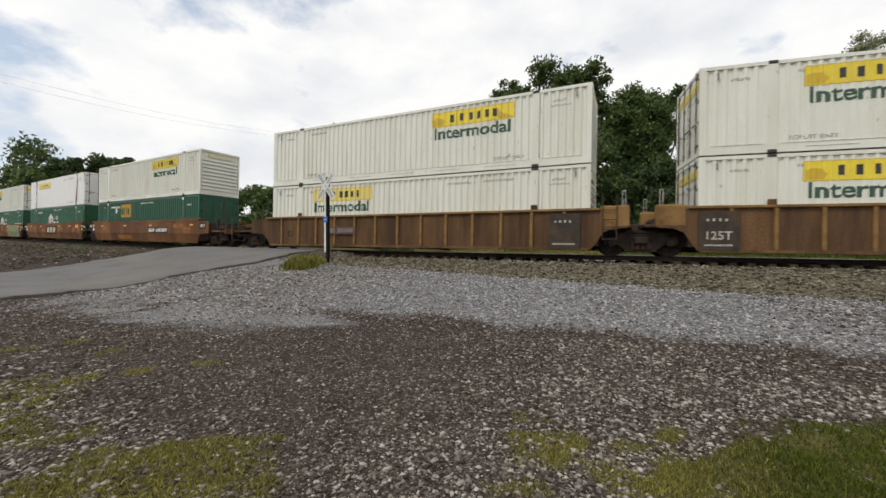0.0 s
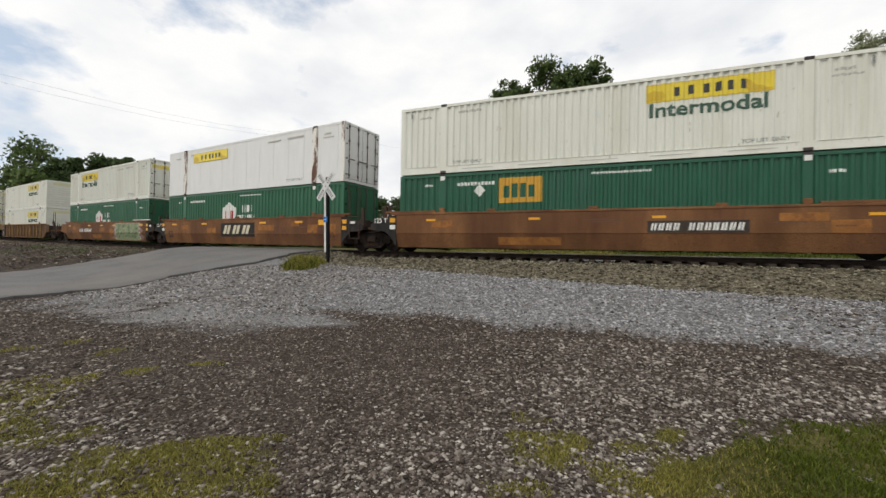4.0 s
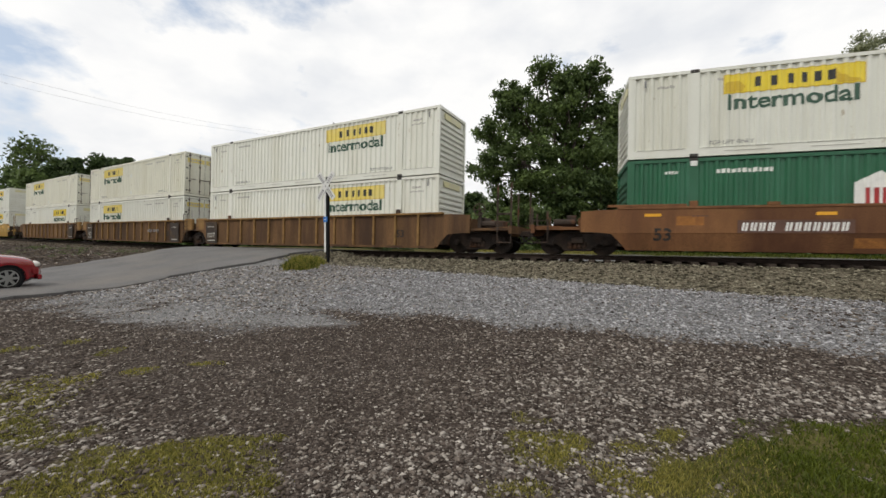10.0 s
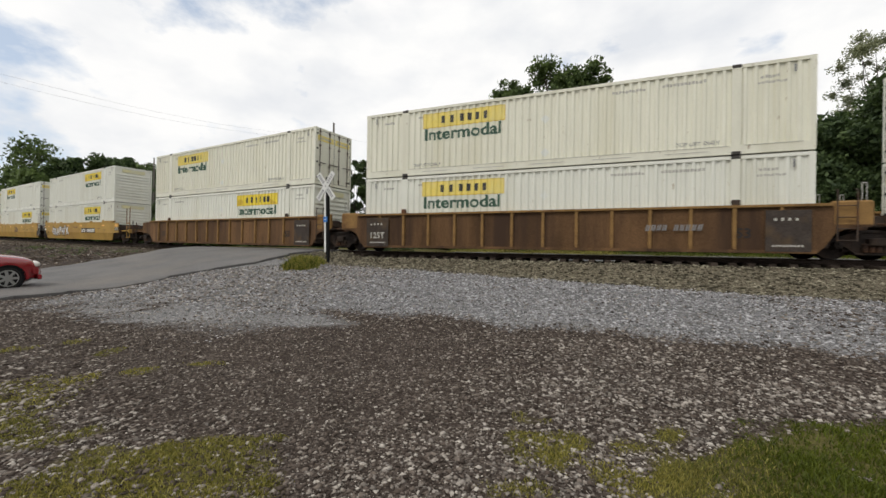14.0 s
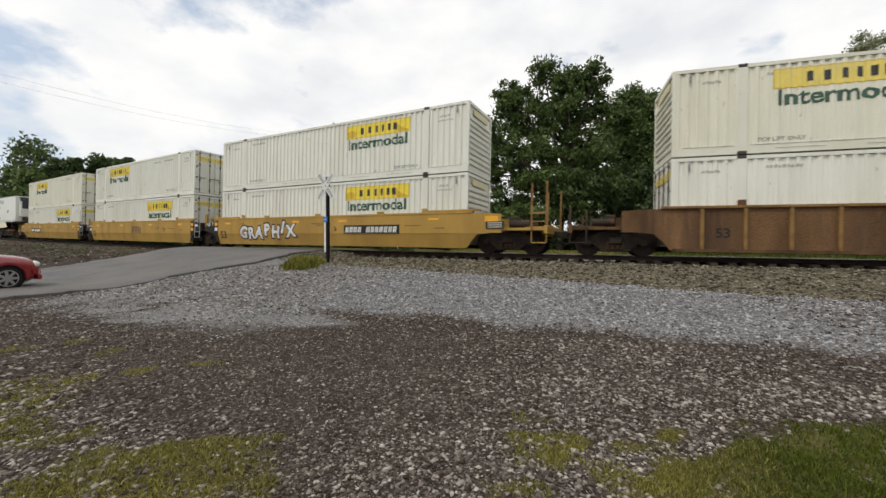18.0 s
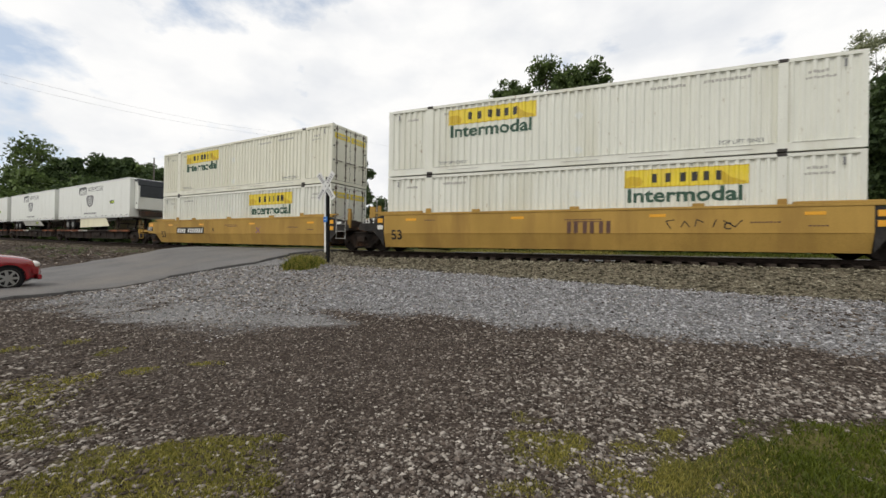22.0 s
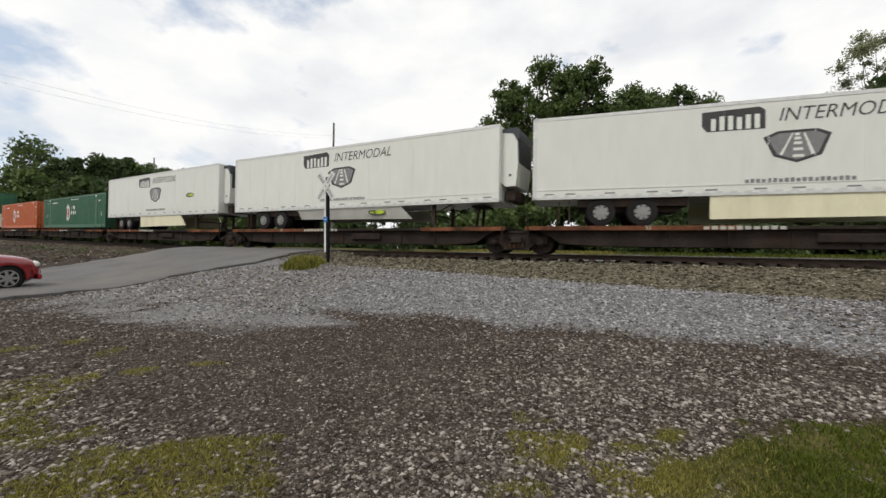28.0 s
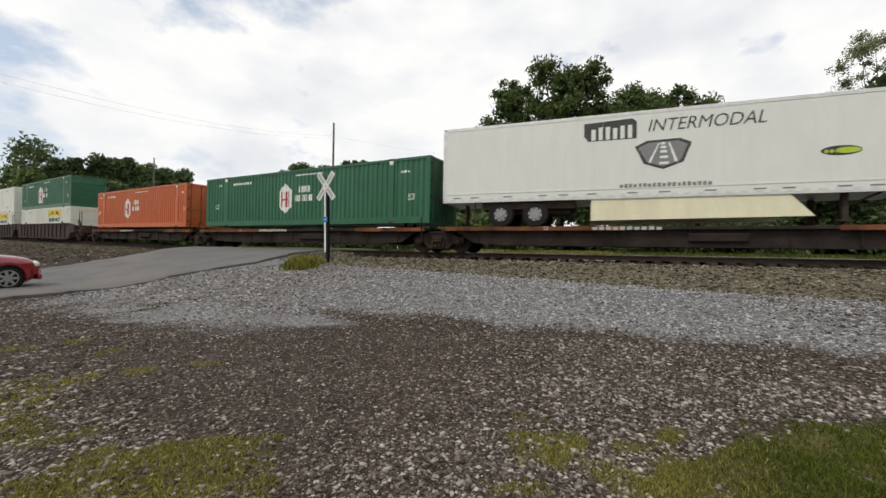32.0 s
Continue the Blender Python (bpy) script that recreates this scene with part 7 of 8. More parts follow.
def scatter_stones():
    rng = np.random.default_rng(8)
    n = 250000
    r = 1.6 + 13.6 * rng.uniform(0, 1, n)
    a = rng.uniform(-1.45, 0.62, n)
    x, y = r * np.sin(a), r * np.cos(a)
    u = line_y(x) - y
    pale, brown, grass = zones(x, y)
    on_road = abs(x - road_mid(y)) < road_half(y) + 0.1
    thin = 0.55 + 0.45 * np.sin(x * 1.7 + 1) * np.sin(y * 2.3)
    keep = (u > 4.7) & ~on_road & (rng.uniform(0, 1, n) > 0.72 * bald(x, y)) & (rng.uniform(0, 1, n) > grass * np.where(x > 0.2, 1.35, 0.45)) & (rng.uniform(0, 1, n) < 0.7 + 0.3 * thin)
    x, y, r, pale = x[keep], y[keep], r[keep], pale[keep]
    size = np.clip(rng.lognormal(-4.26, 0.56, len(x)), 0.005, 0.040) * np.clip(0.56 + 0.062 * r, 0.6, 1.3)
    # finer where wheels turn, west of the middle
    size *= 1 - 0.24 * smooth((-x - 1.2) / 1.2) * smooth((y - 2.0) / 0.8) * smooth((5.8 - y) / 0.8)
    z = ground_top(x, y) + size * 0.15
    is_pale = rng.uniform(0, 1, len(x)) < 0.9 * pale * (1 - 0.3 * smooth((x - 2.4) / 1.6)) * (1 - 0.45 * smooth((-x - 4.5) / 2.5))
    is_warm = ~is_pale & (rng.uniform(0, 1, len(x)) < 0.03 + 0.55 * pale * smooth((-x - 4.5) / 2.5) + 0.42 * smooth((x + 2.2) / 2.4) * smooth((6.6 - y) / 1.6) + 0.07 * smooth((4.0 - y) / 1.6) + 0.3 * smooth((-x - 2.9) / 0.7) * smooth((2.3 - y) / 0.8))
    p = np.stack([x, y, z], 1)
    stones("gravel", p[~is_pale & ~is_warm], size[~is_pale & ~is_warm], M_STONE, rng, "loose mixed grey stones trodden into dark earth")
    stones("pale_gravel", p[is_pale], size[is_pale], M_PALESTONE, rng, "fresh pale crushed limestone")
    stones("warm_gravel", p[is_warm], size[is_warm], M_WARMSTONE, rng, "scattered warm pale stones on dark earth")
    n = 30000
    s = 16.0 - 40.0 * rng.uniform(0, 1, n) ** 1.25
    u = rng.uniform(-1.5, 5.1, n)
    x = np.interp(s, GRID, LINE_X)
    y = np.interp(s, GRID, LINE_Y) - u
    ok = (abs(x - road_mid(y)) > road_half(y) + 0.2) & ~((abs(u) < 1.3) & (rng.uniform(0, 1, n) < 0.3))
    x, y = x[ok], y[ok]
    size = np.clip(rng.lognormal(-3.15, 0.34, len(x)), 0.018, 0.08)
    z = ground_top(x, y) + size * 0.25
    stones("ballast", np.stack([x, y, z], 1), size, M_BALLAST, rng, "coarse brown-grey track ballast on the sloping shoulder")


scatter_stones()


def build_bank():
    """Stony dirt and weeds on the slope between the road and the line, west of the crossing."""
    rng = np.random.default_rng(33)
    n = 20000
    x = -23.0 - 40.0 * rng.uniform(0, 1, n) ** 1.6
    u = 1.6 + 13.0 * rng.uniform(0, 1, n)
    y = line_y(x) - u
    ok = abs(x - road_mid(y)) > road_half(y) + 0.15
    x, y, u = x[ok], y[ok], u[ok]
    size = np.clip(rng.lognormal(-3.4, 0.55, len(x)), 0.015, 0.11)
    z = ground_top(x, y) + size * 0.15
    warm = rng.uniform(0, 1, len(x)) < 0.06
    p = np.stack([x, y, z], 1)
    stones("bank_stones", p[~warm], size[~warm], M_CLOD, rng, "brown stones and clods on the dirt bank")
    stones("bank_gravel", p[warm], size[warm], M_WARMSTONE, rng, "pale stones on the dirt bank beside the road")
    # weeds in loose drifts
    k = 60
    cx = -24.0 - 16.0 * rng.uniform(0, 1, k)
    cu = 3.6 + 4.5 * rng.uniform(0, 1, k)
    cy = line_y(cx) - cu
    ok = abs(cx - road_mid(cy)) > road_half(cy) + 0.4
    cx, cy = cx[ok], cy[ok]
    cs = np.stack([cx, cy, ground_top(cx, cy) + 0.08], 1)
    me = leaves_mesh(cs, rng.uniform(0.15, 0.55, len(cs)), 1800, 0.05, M_LEAF, rng, "bank_weeds")
    v = np.empty(len(me.vertices) * 3, np.float32)
    me.vertices.foreach_get("co", v)
    v = v.reshape(-1, 3)
    v[:, 2] = np.maximum(v[:, 2] * 0.6 + ground_top(v[:, 0], v[:, 1]) * 0.4, ground_top(v[:, 0], v[:, 1]) - 0.02)
    me.vertices.foreach_set("co", v.ravel())
    tagged(new("bank_weeds", me), "low olive weeds on the dirt bank", "weeds", kind="stuff")


build_bank()


# ---- grass ----
def scatter_grass():
    rng = np.random.default_rng(21)
    n = 760000
    r = 1.4 * np.exp(rng.uniform(0, 1, n) * math.log(15.0 / 1.4))
    a = rng.uniform(-1.45, 0.75, n)
    x, y = r * np.sin(a), r * np.cos(a)
    g = grassy(x, y)
    clump = np.clip(0.5 + 0.5 * np.sin(x * 5.1 + np.sin(y * 4.0)) * np.sin(y * 6.3 + 1.2 * np.sin(x * 3.3)), 0, 1)
    keep = rng.uniform(0, 1, n) < g ** 1.1 * np.where(x > 0.2, 0.26 + 0.72 * clump, 0.36 + 0.62 * clump)
    x, y, g, r = x[keep], y[keep], g[keep], r[keep]
    # a thin fringe of weeds at the ballast and beyond the track
    m = 24000
    s = 18 - 40 * rng.uniform(0, 1, m)
    x2 = np.interp(s, GRID, LINE_X)
    y2 = np.interp(s, GRID, LINE_Y) + rng.uniform(9.5, 18.0, m)
    x, y = np.concatenate([x, x2]), np.concatenate([y, y2])
    # a lush tuft round the foot of the crossing sign
    k = 14000
    home = rng.integers(0, 26, k)
    ta, tr = rng.uniform(0, 6.283, 26)[home], np.sqrt(rng.uniform(0, 1, 26))[home]
    tall = rng.uniform(0.45, 1.25, 26)[home]
    along, across = 1.15 * tr * np.cos(ta) + rng.normal(size=k) * 0.13, 0.55 * tr * np.sin(ta) + rng.normal(size=k) * 0.1
    x3, y3 = -9.75 + 0.62 * along + 0.78 * across, 10.6 - 0.78 * along + 0.62 * across
    x, y = np.concatenate([x, x3]), np.concatenate([y, y3])
    n = len(x)
    lush = np.concatenate([g, np.full(m + k, 1.0)])
    right = smooth((x - 0.3) / 1.6)
    h = rng.uniform(0.010, 0.036, n) * (0.55 + 0.6 * lush) * (1 + 0.5 * right)
    h[-m - k:-k] = rng.uniform(0.05, 0.17, m)
    h[-k:] = rng.uniform(0.08, 0.46, k) * (1.1 - 0.6 * tr) * tall
    w = 0.0023 + 0.0009 * np.hypot(x, y) * 0.6
    z = ground_top(x, y) - 0.008
    t = rng.uniform(0, 6.283, n)
    lean = rng.uniform(0.1, 0.9, n) * h
    t2 = rng.uniform(0, 6.283, n)
    p = np.stack([x, y, z], 1)
    d = np.stack([np.cos(t), np.sin(t), np.zeros(n)], 1) * w[:, None]
    up1 = np.stack([np.cos(t2) * lean * 0.35, np.sin(t2) * lean * 0.35, h * 0.6], 1)
    up2 = np.stack([np.cos(t2) * lean, np.sin(t2) * lean, h], 1)
    v = np.stack([p - d, p + d, p + up1 + d * 0.8, p + up1 - d * 0.8, p + up2], 1).reshape(-1, 3)
    green = right > 0.35 + 0.3 * rng.uniform(-1, 1, n)
    green[-k:] = rng.uniform(0, 1, k) < 0.42
    for name, pick, lo, hi, label in (("grass", ~green, (0.095, 0.100, 0.015), (0.34, 0.305, 0.085), "thin patches of short yellowing olive grass among stones"),
                                      ("green_grass", green, (0.036, 0.054, 0.006), (0.120, 0.148, 0.017), "short fresh green grass at the edge of the gravel")):
        q = v.reshape(n, 5, 3)[pick].reshape(-1, 3)
        k = int(pick.sum())
        me = bpy.data.meshes.new(name)
        me.vertices.add(5 * k)
        me.vertices.foreach_set("co", q.astype(np.float32).ravel())
        o = np.arange(k)[:, None] * 5
        idx = np.concatenate([o, o + 1, o + 2, o + 3, o + 3, o + 2, o + 4], 1).ravel()
        me.loops.add(7 * k)
        me.loops.foreach_set("vertex_index", idx.astype(np.int32))
        me.polygons.add(2 * k)
        st = np.stack([np.arange(k) * 7, np.arange(k) * 7 + 4], 1).ravel()
        me.polygons.foreach_set("loop_start", st.astype(np.int32))
        me.update(calc_edges=True)
        me.materials.append(leaf_material(name + "_blades", lo, hi))
        tagged(new(name, me), label, "grass", kind="stuff")


scatter_grass()


# ---- crossing sign ----
M_SIGNWHITE = material("white_sign_board", (0.64, 0.64, 0.62), 0.5, vary=0.06, dirt=(0.55, 0.54, 0.5), dirt_at=(0.55, 0.85), bump=0.03)
M_BLUE = material("blue_sign_board", (0.03, 0.16, 0.48), 0.45, vary=0.08, bump=0.02)
M_POST = material("white_post_paint", (0.68, 0.68, 0.66), 0.6, vary=0.1, dirt=(0.42, 0.40, 0.36), dirt_at=(0.55, 0.8), bump=0.1)
M_POSTBLACK = material("black_post_paint", (0.010, 0.010, 0.011), 0.75, vary=0.2, bump=0.1, spec=0.12)


def crossbuck(x, y):
    z = float(ground_z(x, y))
    t = empty("crossbuck_sign", "white crossed-board railway crossing sign on a slim post", "road sign")
    t.matrix_basis = Matrix.Translation((x, y, z - 0.02)) @ Matrix.Rotation(radians(-2), 4, "Z") @ Matrix.Rotation(radians(-1.2), 4, "Y")
    bm = bmesh.new()
    box(bm, -0.06, -0.06, -0.1, 0.06, 0.06, 3.42, 0.012)
    part("post", bm, M_POSTBLACK, t, "black steel post")
    bm = bmesh.new()
    box(bm, -0.115, -0.082, 0.42, -0.035, -0.062, 2.86, 0.004)
    part("reflective_strip", bm, M_POST, t, "white reflective strip along the post")
    for a, dy in ((53, -0.075), (-53, -0.096)):
        bm = bmesh.new()
        box(bm, -0.65, -0.009, -0.115, 0.65, 0.009, 0.115, 0.004)
        b = part("board", bm, M_SIGNWHITE, t, "white board with black bars for words")
        b.matrix_basis = Matrix.Translation((-0.02, dy, 3.06)) @ Matrix.Rotation(radians(a), 4, "Y")
        bars("word_mark", M_GREY, b, -0.37, 0, 0.44, 0.13, 5, -0.0095, ratio=0.55)
        bars("word_mark", M_GREY, b, 0.37, 0, 0.44, 0.13, 5, -0.0095, ratio=0.55)
        bm = bmesh.new()
        tube(bm, (0, -0.02, 0), (0, -0.008, 0), 0.022, 8)
        part("bolt", bm, M_GAP, b)
    bm = bmesh.new()
    box(bm, -0.14, -0.095, 1.62, 0.06, -0.083, 1.84, 0.004)
    plate = part("notice_plate", bm, M_BLUE, t, "small blue emergency notice plate")
    bars("notice_bars", M_PAINTWHITE, plate, -0.04, 1.73, 0.13, 0.03, 5, -0.096)
    return t


crossbuck(-10.17, 12.38)


# ---- poles and wires ----
M_POLE = material("weathered_pole_wood", (0.13, 0.115, 0.10), 0.9, vary=0.25, scale=2, fine=30, streak=6, bump=0.4)
M_WIRE = material("grey_cable", (0.22, 0.22, 0.23), 0.6, vary=0.1, bump=0.0)


def utility_pole(x, y, top):
    z = float(ground_z(x, y))
    p = empty("utility_pole", "weathered wooden utility pole beyond the railway", "pole", "utility poles")
    p.location = (x, y, z - 0.3)
    bm = bmesh.new()
    tube(bm, (0, 0, 0), (0.05, 0, top - z + 0.3), 0.17, 10, 0.11)
    part("shaft", bm, M_POLE, p)
    bm = bmesh.new()
    tube(bm, (0.16, 0, top - z - 0.5), (0.16, 0, top - z - 0.3), 0.05, 8)
    tube(bm, (0.05, 0, top - z - 0.4), (0.16, 0, top - z - 0.4), 0.02, 6)
    part("insulator", bm, M_ROD, p)
    return p


for x, y, top in ((-31.4, 38.9, 17.1), (-81.9, 47.6, 18.6)):
    utility_pole(x, y, top)


def cable(a, b, sag, name, label):
    cu = bpy.data.curves.new(name, "CURVE")
    cu.dimensions = "3D"
    cu.bevel_depth = 0.0045
    sp = cu.splines.new("POLY")
    n = 24
    sp.points.add(n)
    a, b = Vector(a), Vector(b)
    for i in range(n + 1):
        f = i / n
        p = a.lerp(b, f)
        sp.points[i].co = (p.x, p.y, p.z - sag * 4 * f * (1 - f), 1)
    tmp = bpy.data.objects.new(name, cu)
    me = bpy.data.meshes.new_from_object(tmp)
    bpy.data.objects.remove(tmp)
    me.materials.clear()
    me.materials.append(M_WIRE)
    return tagged(new(name, me), label, "cable", "overhead cables")


cable((-34.5, -25.0, 15.5), (-31.3, 38.9, 15.2), 4.5, "overhead_cable", "thin dark overhead cable across the sky")
cable((-34.9, -25.0, 16.1), (-31.3, 38.9, 15.5), 4.4, "overhead_cable", "thin dark overhead cable across the sky")
cable((-31.3, 38.9, 15.4), (12.0, 70.0, 13.0), 0.9, "overhead_cable", "thin dark overhead cable beyond the pole")


# ---- red car ----
def car_paint():
    m = material("red_car_paint", (0.21, 0.007, 0.011), 0.25, vary=0.05, bump=0.0)
    b = m.node_tree.nodes["Principled BSDF"]
    b.inputs["Coat Weight"].default_value = 0.8
    b.inputs["Coat Roughness"].default_value = 0.06
    return m


def glass_material():
    m = bpy.data.materials.new("car_glass")
    m.use_nodes = True
    b = m.node_tree.nodes["Principled BSDF"]
    b.inputs["Base Color"].default_value = (0.02, 0.025, 0.025, 1)
    b.inputs["Roughness"].default_value = 0.05
    b.inputs["Transmission Weight"].default_value = 0.6
    return m


def build_car():
    """A compact retro wagon that faces +y; the origin lies under its middle."""
    paint = car_paint()
    glass = glass_material()
    car = empty("red_car", "glossy red compact car waiting on the road at the crossing", "car")
    # cross-sections along the car: (y, half width, sill z, waist z, deck z)
    ribs = ((-2.12, 0.60, 0.42, 0.60, 0.66), (-2.02, 0.76, 0.32, 0.82, 0.92), (-1.5, 0.84, 0.24, 0.90, 1.00), (-0.6, 0.85, 0.22, 0.92, 1.00), (0.2, 0.85, 0.22, 0.93, 1.02), (0.75, 0.84, 0.23, 0.92, 1.03),
            (1.2, 0.82, 0.24, 0.88, 1.00), (1.6, 0.76, 0.25, 0.82, 0.95), (1.85, 0.68, 0.27, 0.76, 0.88), (2.0, 0.58, 0.30, 0.66, 0.76), (2.1, 0.48, 0.36, 0.52, 0.56))
    bm = bmesh.new()
    rings = []
    for y, w, z0, z1, z2 in ribs:
        ring = [(-w * 0.9, z0), (-w, z0 + 0.12), (-w, (z0 + z1) / 2), (-w * 0.97, z1), (-w * 0.72, z2 - 0.02), (-w * 0.3, z2 + 0.02), (w * 0.3, z2 + 0.02), (w * 0.72, z2 - 0.02), (w * 0.97, z1), (w, (z0 + z1) / 2), (w, z0 + 0.12), (w * 0.9, z0)]
        rings.append([bm.verts.new((x, y, z)) for x, z in ring])
    for a, b in zip(rings, rings[1:]):
        for i in range(12):
            bm.faces.new((a[i], a[(i + 1) % 12], b[(i + 1) % 12], b[i]))
    bm.faces.new(rings[0])
    bm.faces.new(rings[-1][::-1])
    bmesh.ops.recalc_face_normals(bm, faces=bm.faces[:])
    bmesh.ops.subdivide_edges(bm, edges=bm.edges[:], cuts=1, use_grid_fill=True, smooth=0.6)
    part("body", bm, paint, car, smooth_shade=True)
    # cabin
    bm = bmesh.new()
    rings = []
    for y, w, z in ((-1.95, 0.66, 1.0), (-1.75, 0.62, 1.50), (-0.6, 0.62, 1.60), (0.15, 0.60, 1.56), (0.85, 0.70, 1.02)):
        rings.append([bm.verts.new(p) for p in ((-0.78, y, 0.95), (-w, y, z - 0.04), (-w * 0.8, y, z), (w * 0.8, y, z), (w, y, z - 0.04), (0.78, y, 0.95))])
    for a, b in zip(rings, rings[1:]):
        for i in range(5):
            bm.faces.new((a[i], a[i + 1], b[i + 1], b[i]))
    bm.faces.new(rings[0])
    bm.faces.new(rings[-1][::-1])
    bmesh.ops.recalc_face_normals(bm, faces=bm.faces[:])
    part("cabin", bm, paint, car)
    for sx in (-1, 1):
        bm = bmesh.new()
        o = [(-1.6, 1.02), (-1.55, 1.42), (-0.65, 1.50), (0.05, 1.48), (0.62, 1.06)]
        vs = [bm.verts.new((sx * (0.80 - 0.31 * (z - 0.95)), y, z)) for y, z in o]
        bm.faces.new(vs)
        bmesh.ops.solidify(bm, geom=bm.faces[:], thickness=0.012)
        part("side_window", bm, glass, car, "dark side window")
    bm = bmesh.new()
    vs = [bm.verts.new(p) for p in ((-0.66, 0.83, 1.07), (0.66, 0.83, 1.07), (0.55, 0.22, 1.51), (-0.55, 0.22, 1.51))]
    bm.faces.new(vs)
    bmesh.ops.solidify(bm, geom=bm.faces[:], thickness=0.012)
    part("windscreen", bm, glass, car, "raked windscreen")
    # wheel arches, wheels
    for sx in (-1, 1):
        for y in (-1.28, 1.17):
            bm = bmesh.new()
            tube(bm, (sx * 0.58, y, 0.34), (sx * 0.862, y, 0.34), 0.385, 26)
            part("wheel_arch", bm, M_POSTBLACK, car, "dark wheel arch")
            bm = bmesh.new()
            n_seg = 18
            for k in range(n_seg):
                a0, a1 = math.pi * (k / n_seg) * 1.1 - 0.16, math.pi * ((k + 1) / n_seg) * 1.1 - 0.16
                pts = []
                for aa in (a0, a1):
                    for rr in (0.385, 0.45):
                        pts.append((y + rr * math.cos(aa), 0.34 + rr * math.sin(aa)))
                q = [bm.verts.new((sx * 0.872, *pts[i])) for i in (0, 2, 3, 1)]
                bm.faces.new(q)
            bmesh.ops.remove_doubles(bm, verts=bm.verts[:], dist=0.001)
            bmesh.ops.solidify(bm, geom=bm.faces[:], thickness=0.05)
            bmesh.ops.recalc_face_normals(bm, faces=bm.faces[:])
            part("fender_flare", bm, paint, car, smooth_shade=False)
    wheels = []
    for sx in (-1, 1):
        for y in (-1.28, 1.17):
            bm = bmesh.new()
            tube(bm, (sx * 0.68, 0, 0), (sx * 0.875, 0, 0), 0.325, 28)
            es = [e for e in bm.edges if abs(e.verts[0].co.x - e.verts[1].co.x) < 1e-5]
            bmesh.ops.bevel(bm, geom=es, offset=0.03, segments=2, affect="EDGES", profile=0.5)
            wh = part("wheel", bm, M_TYRE, car, "black tyre")
            wh.location = (0, y, 0.325)
            bm = bmesh.new()
            tube(bm, (sx * 0.86, 0, 0), (sx * 0.878, 0, 0), 0.235, 28)
            part("wheel_dish", bm, M_POSTBLACK, wh)
            bm = bmesh.new()
            for k in range(7):
                a = k * 2 * math.pi / 7
                c, s = math.cos(a), math.sin(a)
                nn = Vector((0, -s, c)) * 0.042
                vs = [bm.verts.new(Vector((sx * 0.89, 0.03 * c, 0.03 * s)) + nn), bm.verts.new(Vector((sx * 0.884, 0.225 * c, 0.225 * s)) + nn * 0.8), bm.verts.new(Vector((sx * 0.884, 0.225 * c, 0.225 * s)) - nn * 0.8), bm.verts.new(Vector((sx * 0.89, 0.03 * c, 0.03 * s)) - nn)]
                bm.faces.new(vs)
            tube(bm, (sx * 0.88, 0, 0), (sx * 0.895, 0, 0), 0.06, 12)
            for k in range(28):
                a0, a1 = k * 2 * math.pi / 28, (k + 1) * 2 * math.pi / 28
                q = [bm.verts.new((sx * 0.884, rr * math.cos(aa), rr * math.sin(aa))) for rr, aa in ((0.215, a0), (0.215, a1), (0.245, a1), (0.245, a0))]
                bm.faces.new(q)
            bmesh.ops.recalc_face_normals(bm, faces=bm.faces[:])
            part("rim", bm, M_RIM, wh, "silver spoked rim")
            wheels.append(wh)
    lamp = material("clear_lamp_lens", (0.72, 0.70, 0.66), 0.12, vary=0.05, bump=0.0)
    for sx in (-1, 1):
        bm = bmesh.new()
        bmesh.ops.create_uvsphere(bm, u_segments=16, v_segments=10, radius=0.13, matrix=Matrix.Translation((sx * 0.57, 1.86, 0.72)) @ Matrix.Rotation(sx * -0.35, 4, "Z") @ Matrix.Diagonal((0.85, 1.25, 0.8, 1)))
        part("headlight", bm, lamp, car, "clear oval headlight", True)
    bm = bmesh.new()
    for k in range(10):
        x0, x1 = -0.74 + k * 0.148, -0.74 + (k + 1) * 0.148
        y0, y1 = 2.2 - 0.55 * abs(x0) ** 2.2, 2.2 - 0.55 * abs(x1) ** 2.2
        vs = []
        for z in (0.42, 0.58):
            vs.append([bm.verts.new((x0, y0, z)), bm.verts.new((x1, y1, z)), bm.verts.new((x1, y1 - 0.14, z)), bm.verts.new((x0, y0 - 0.14, z))])
        lo, hi = vs
        bm.faces.new(lo)
        bm.faces.new(hi[::-1])
        for i in range(4):
            bm.faces.new((lo[i], hi[i], hi[(i + 1) % 4], lo[(i + 1) % 4]))
    bmesh.ops.remove_doubles(bm, verts=bm.verts[:], dist=0.0005)
    bmesh.ops.recalc_face_normals(bm, faces=bm.faces[:])
    part("bumper", bm, paint, car, "red bumper bar")
    bm = bmesh.new()
    for k in range(4):
        box(bm, -0.3, 2.0, 0.60 + k * 0.05, 0.3, 2.12 - k * 0.03, 0.62 + k * 0.05)
    part("grille", bm, M_GAP, car)
    bm = bmesh.new()
    box(bm, -0.74, 1.9, 0.24, 0.74, 2.02, 0.40, 0.03)
    part("lower_valance", bm, paint, car)
    for sx in (-1, 1):
        bm = bmesh.new()
        box(bm, sx * 0.97 - 0.09, 0.52, 1.02, sx * 0.97 + 0.09, 0.62, 1.16, 0.03)
        part("mirror", bm, paint, car)
    return car, wheels


RED_CAR, CAR_WHEELS = build_car()


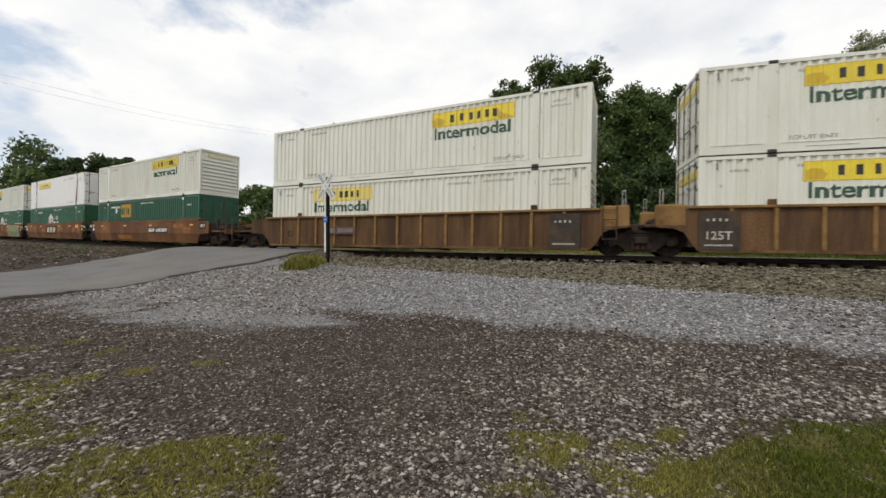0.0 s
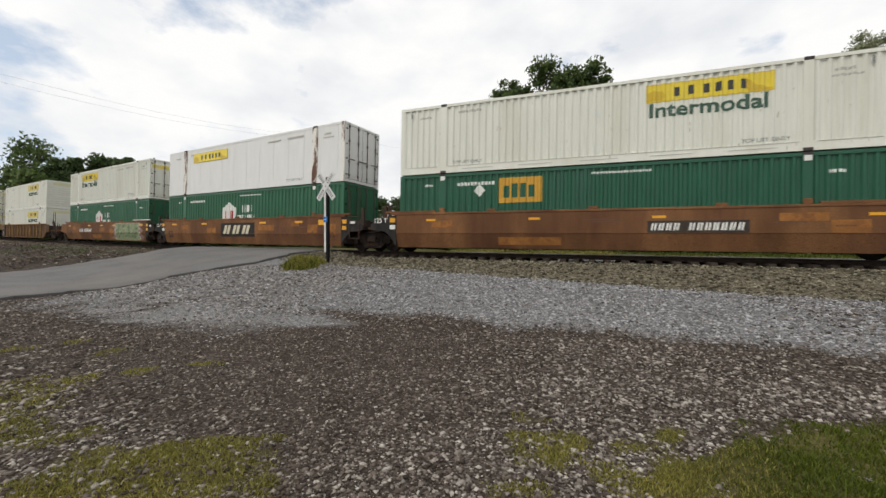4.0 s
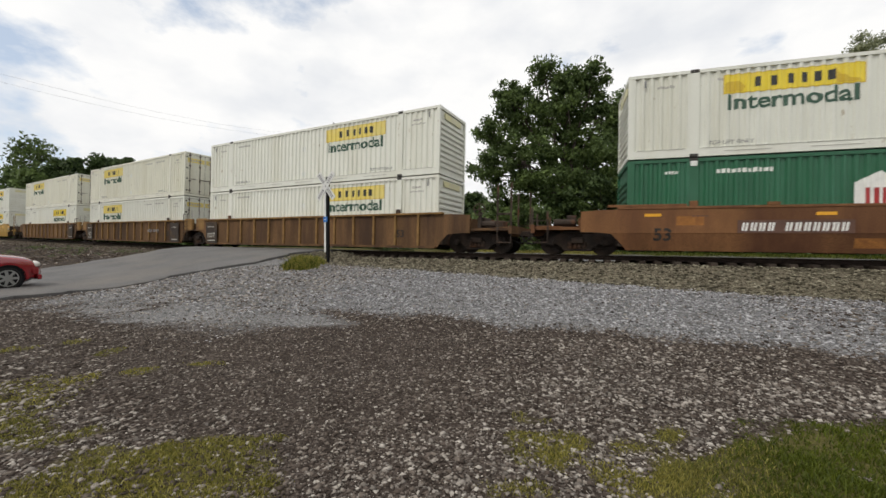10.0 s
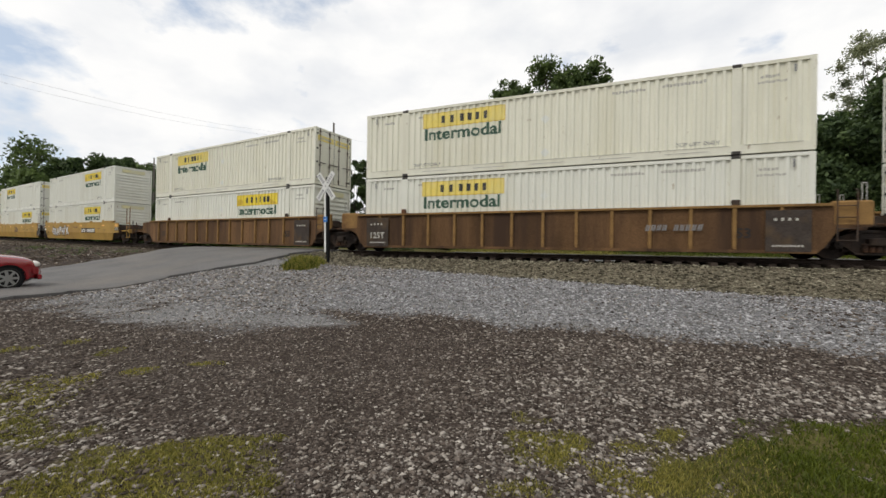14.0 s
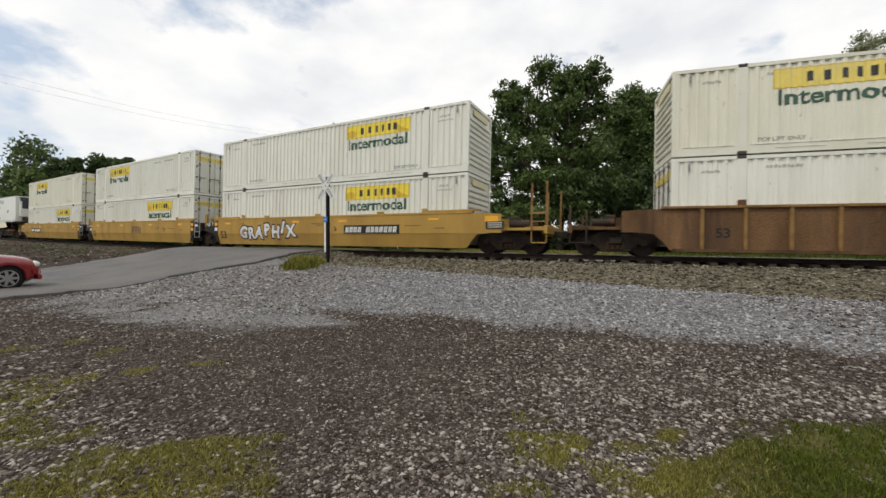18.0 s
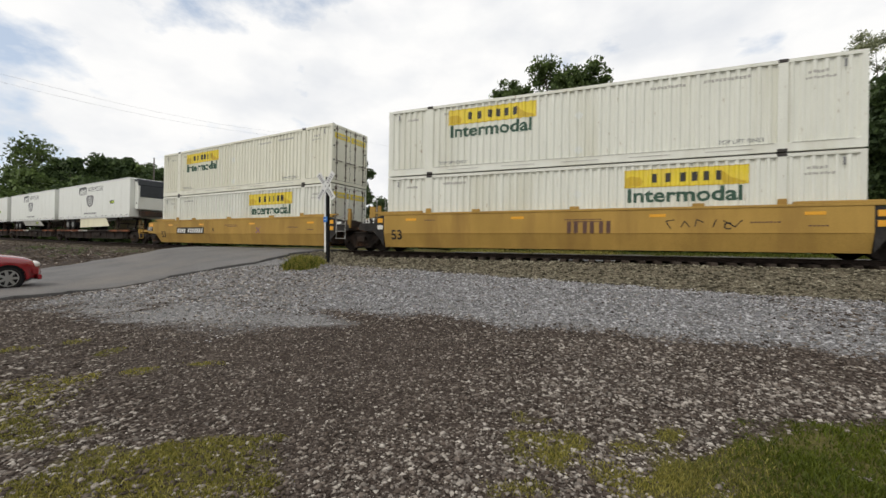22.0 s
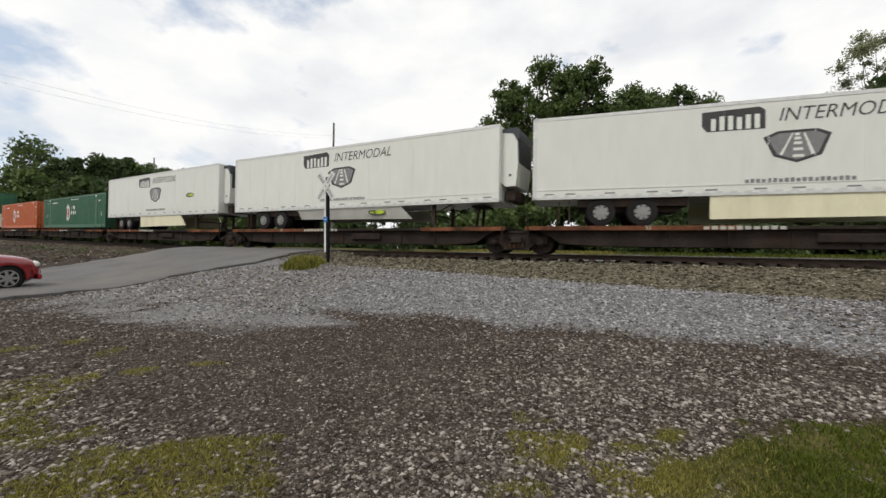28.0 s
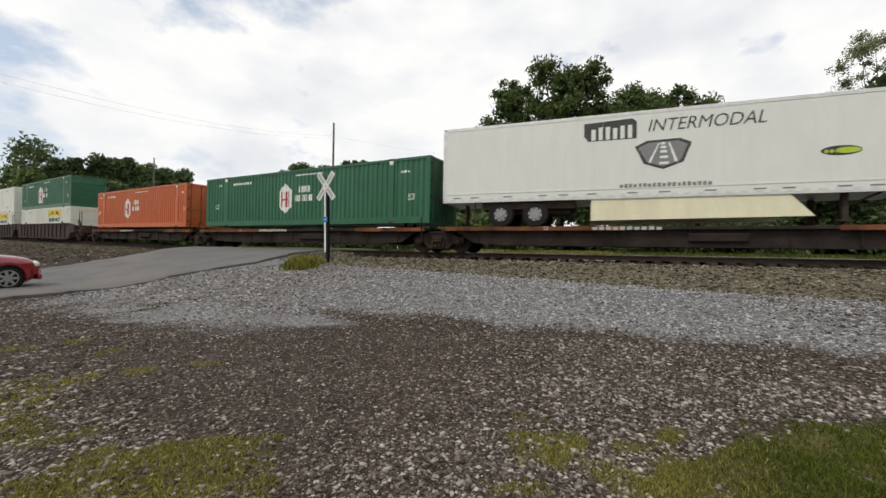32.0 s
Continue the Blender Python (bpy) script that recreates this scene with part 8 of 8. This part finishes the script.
# ---- what moves ----
CAR_STOP = (-16.95, 4.25)      # where the red car halts, short of the crossing
CAR_TURN = 4.0                 # degrees to the west of north
CAR_WAY = ((0.0, 34.0), (3.0, 17.5), (5.0, 8.6), (6.0, 4.9), (7.0, 2.1), (7.4, 1.27), (7.6, 0.92), (7.8, 0.65), (8.0, 0.45), (8.2, 0.31), (8.4, 0.2), (8.6, 0.11), (8.8, 0.04), (9.0, 0.0), (9.5, 0.0), (32.0, 0.0))


def car_pose(back):
    a = radians(CAR_TURN)
    fx, fy = -math.sin(a), math.cos(a)
    x, y = CAR_STOP[0] - fx * back, CAR_STOP[1] - fy * back
    z0, z1 = float(ground_z(x - fx * 1.3, y - fy * 1.3)), float(ground_z(x + fx * 1.3, y + fy * 1.3))
    return Matrix.Translation((x, y, (z0 + z1) / 2 + 0.02)) @ Matrix.Rotation(a, 4, "Z") @ Matrix.Rotation(math.atan2(z1 - z0, 2.6), 4, "X")


def motions():
    times = [i * 0.5 for i in range(65)]
    for thing, s, half, offset in MOVERS:
        walk(thing, [(t, riding(s + SPEED * t, half) @ offset) for t in times])
    walk(RED_CAR, [(t, car_pose(back)) for t, back in CAR_WAY])
    # road wheels roll as far as the car goes
    rows = []
    for (t0, b0), (t1, b1) in zip(CAR_WAY, CAR_WAY[1:]):
        k = max(1, math.ceil(abs(b1 - b0) / 0.325 / 1.3))
        rows += [(t0 + (t1 - t0) * i / k, b0 + (b1 - b0) * i / k) for i in range(k)]
    rows.append(CAR_WAY[-1])
    for wh in CAR_WHEELS:
        home = wh.location.copy()
        walk(wh, [(t, Matrix.Translation(home) @ Matrix.Rotation(back / 0.325, 4, "X")) for t, back in rows])
    # the train's wheels roll with its speed
    step = 2.0 / FPS
    for truck_ob in TRUCKS:
        for axle in truck_ob.children:
            if axle.name.startswith("axle"):
                home = axle.location.copy()
                walk(axle, [(i * step, Matrix.Translation(home) @ Matrix.Rotation(SPEED * i * step / 0.457, 4, "Y")) for i in range(481)])


motions()
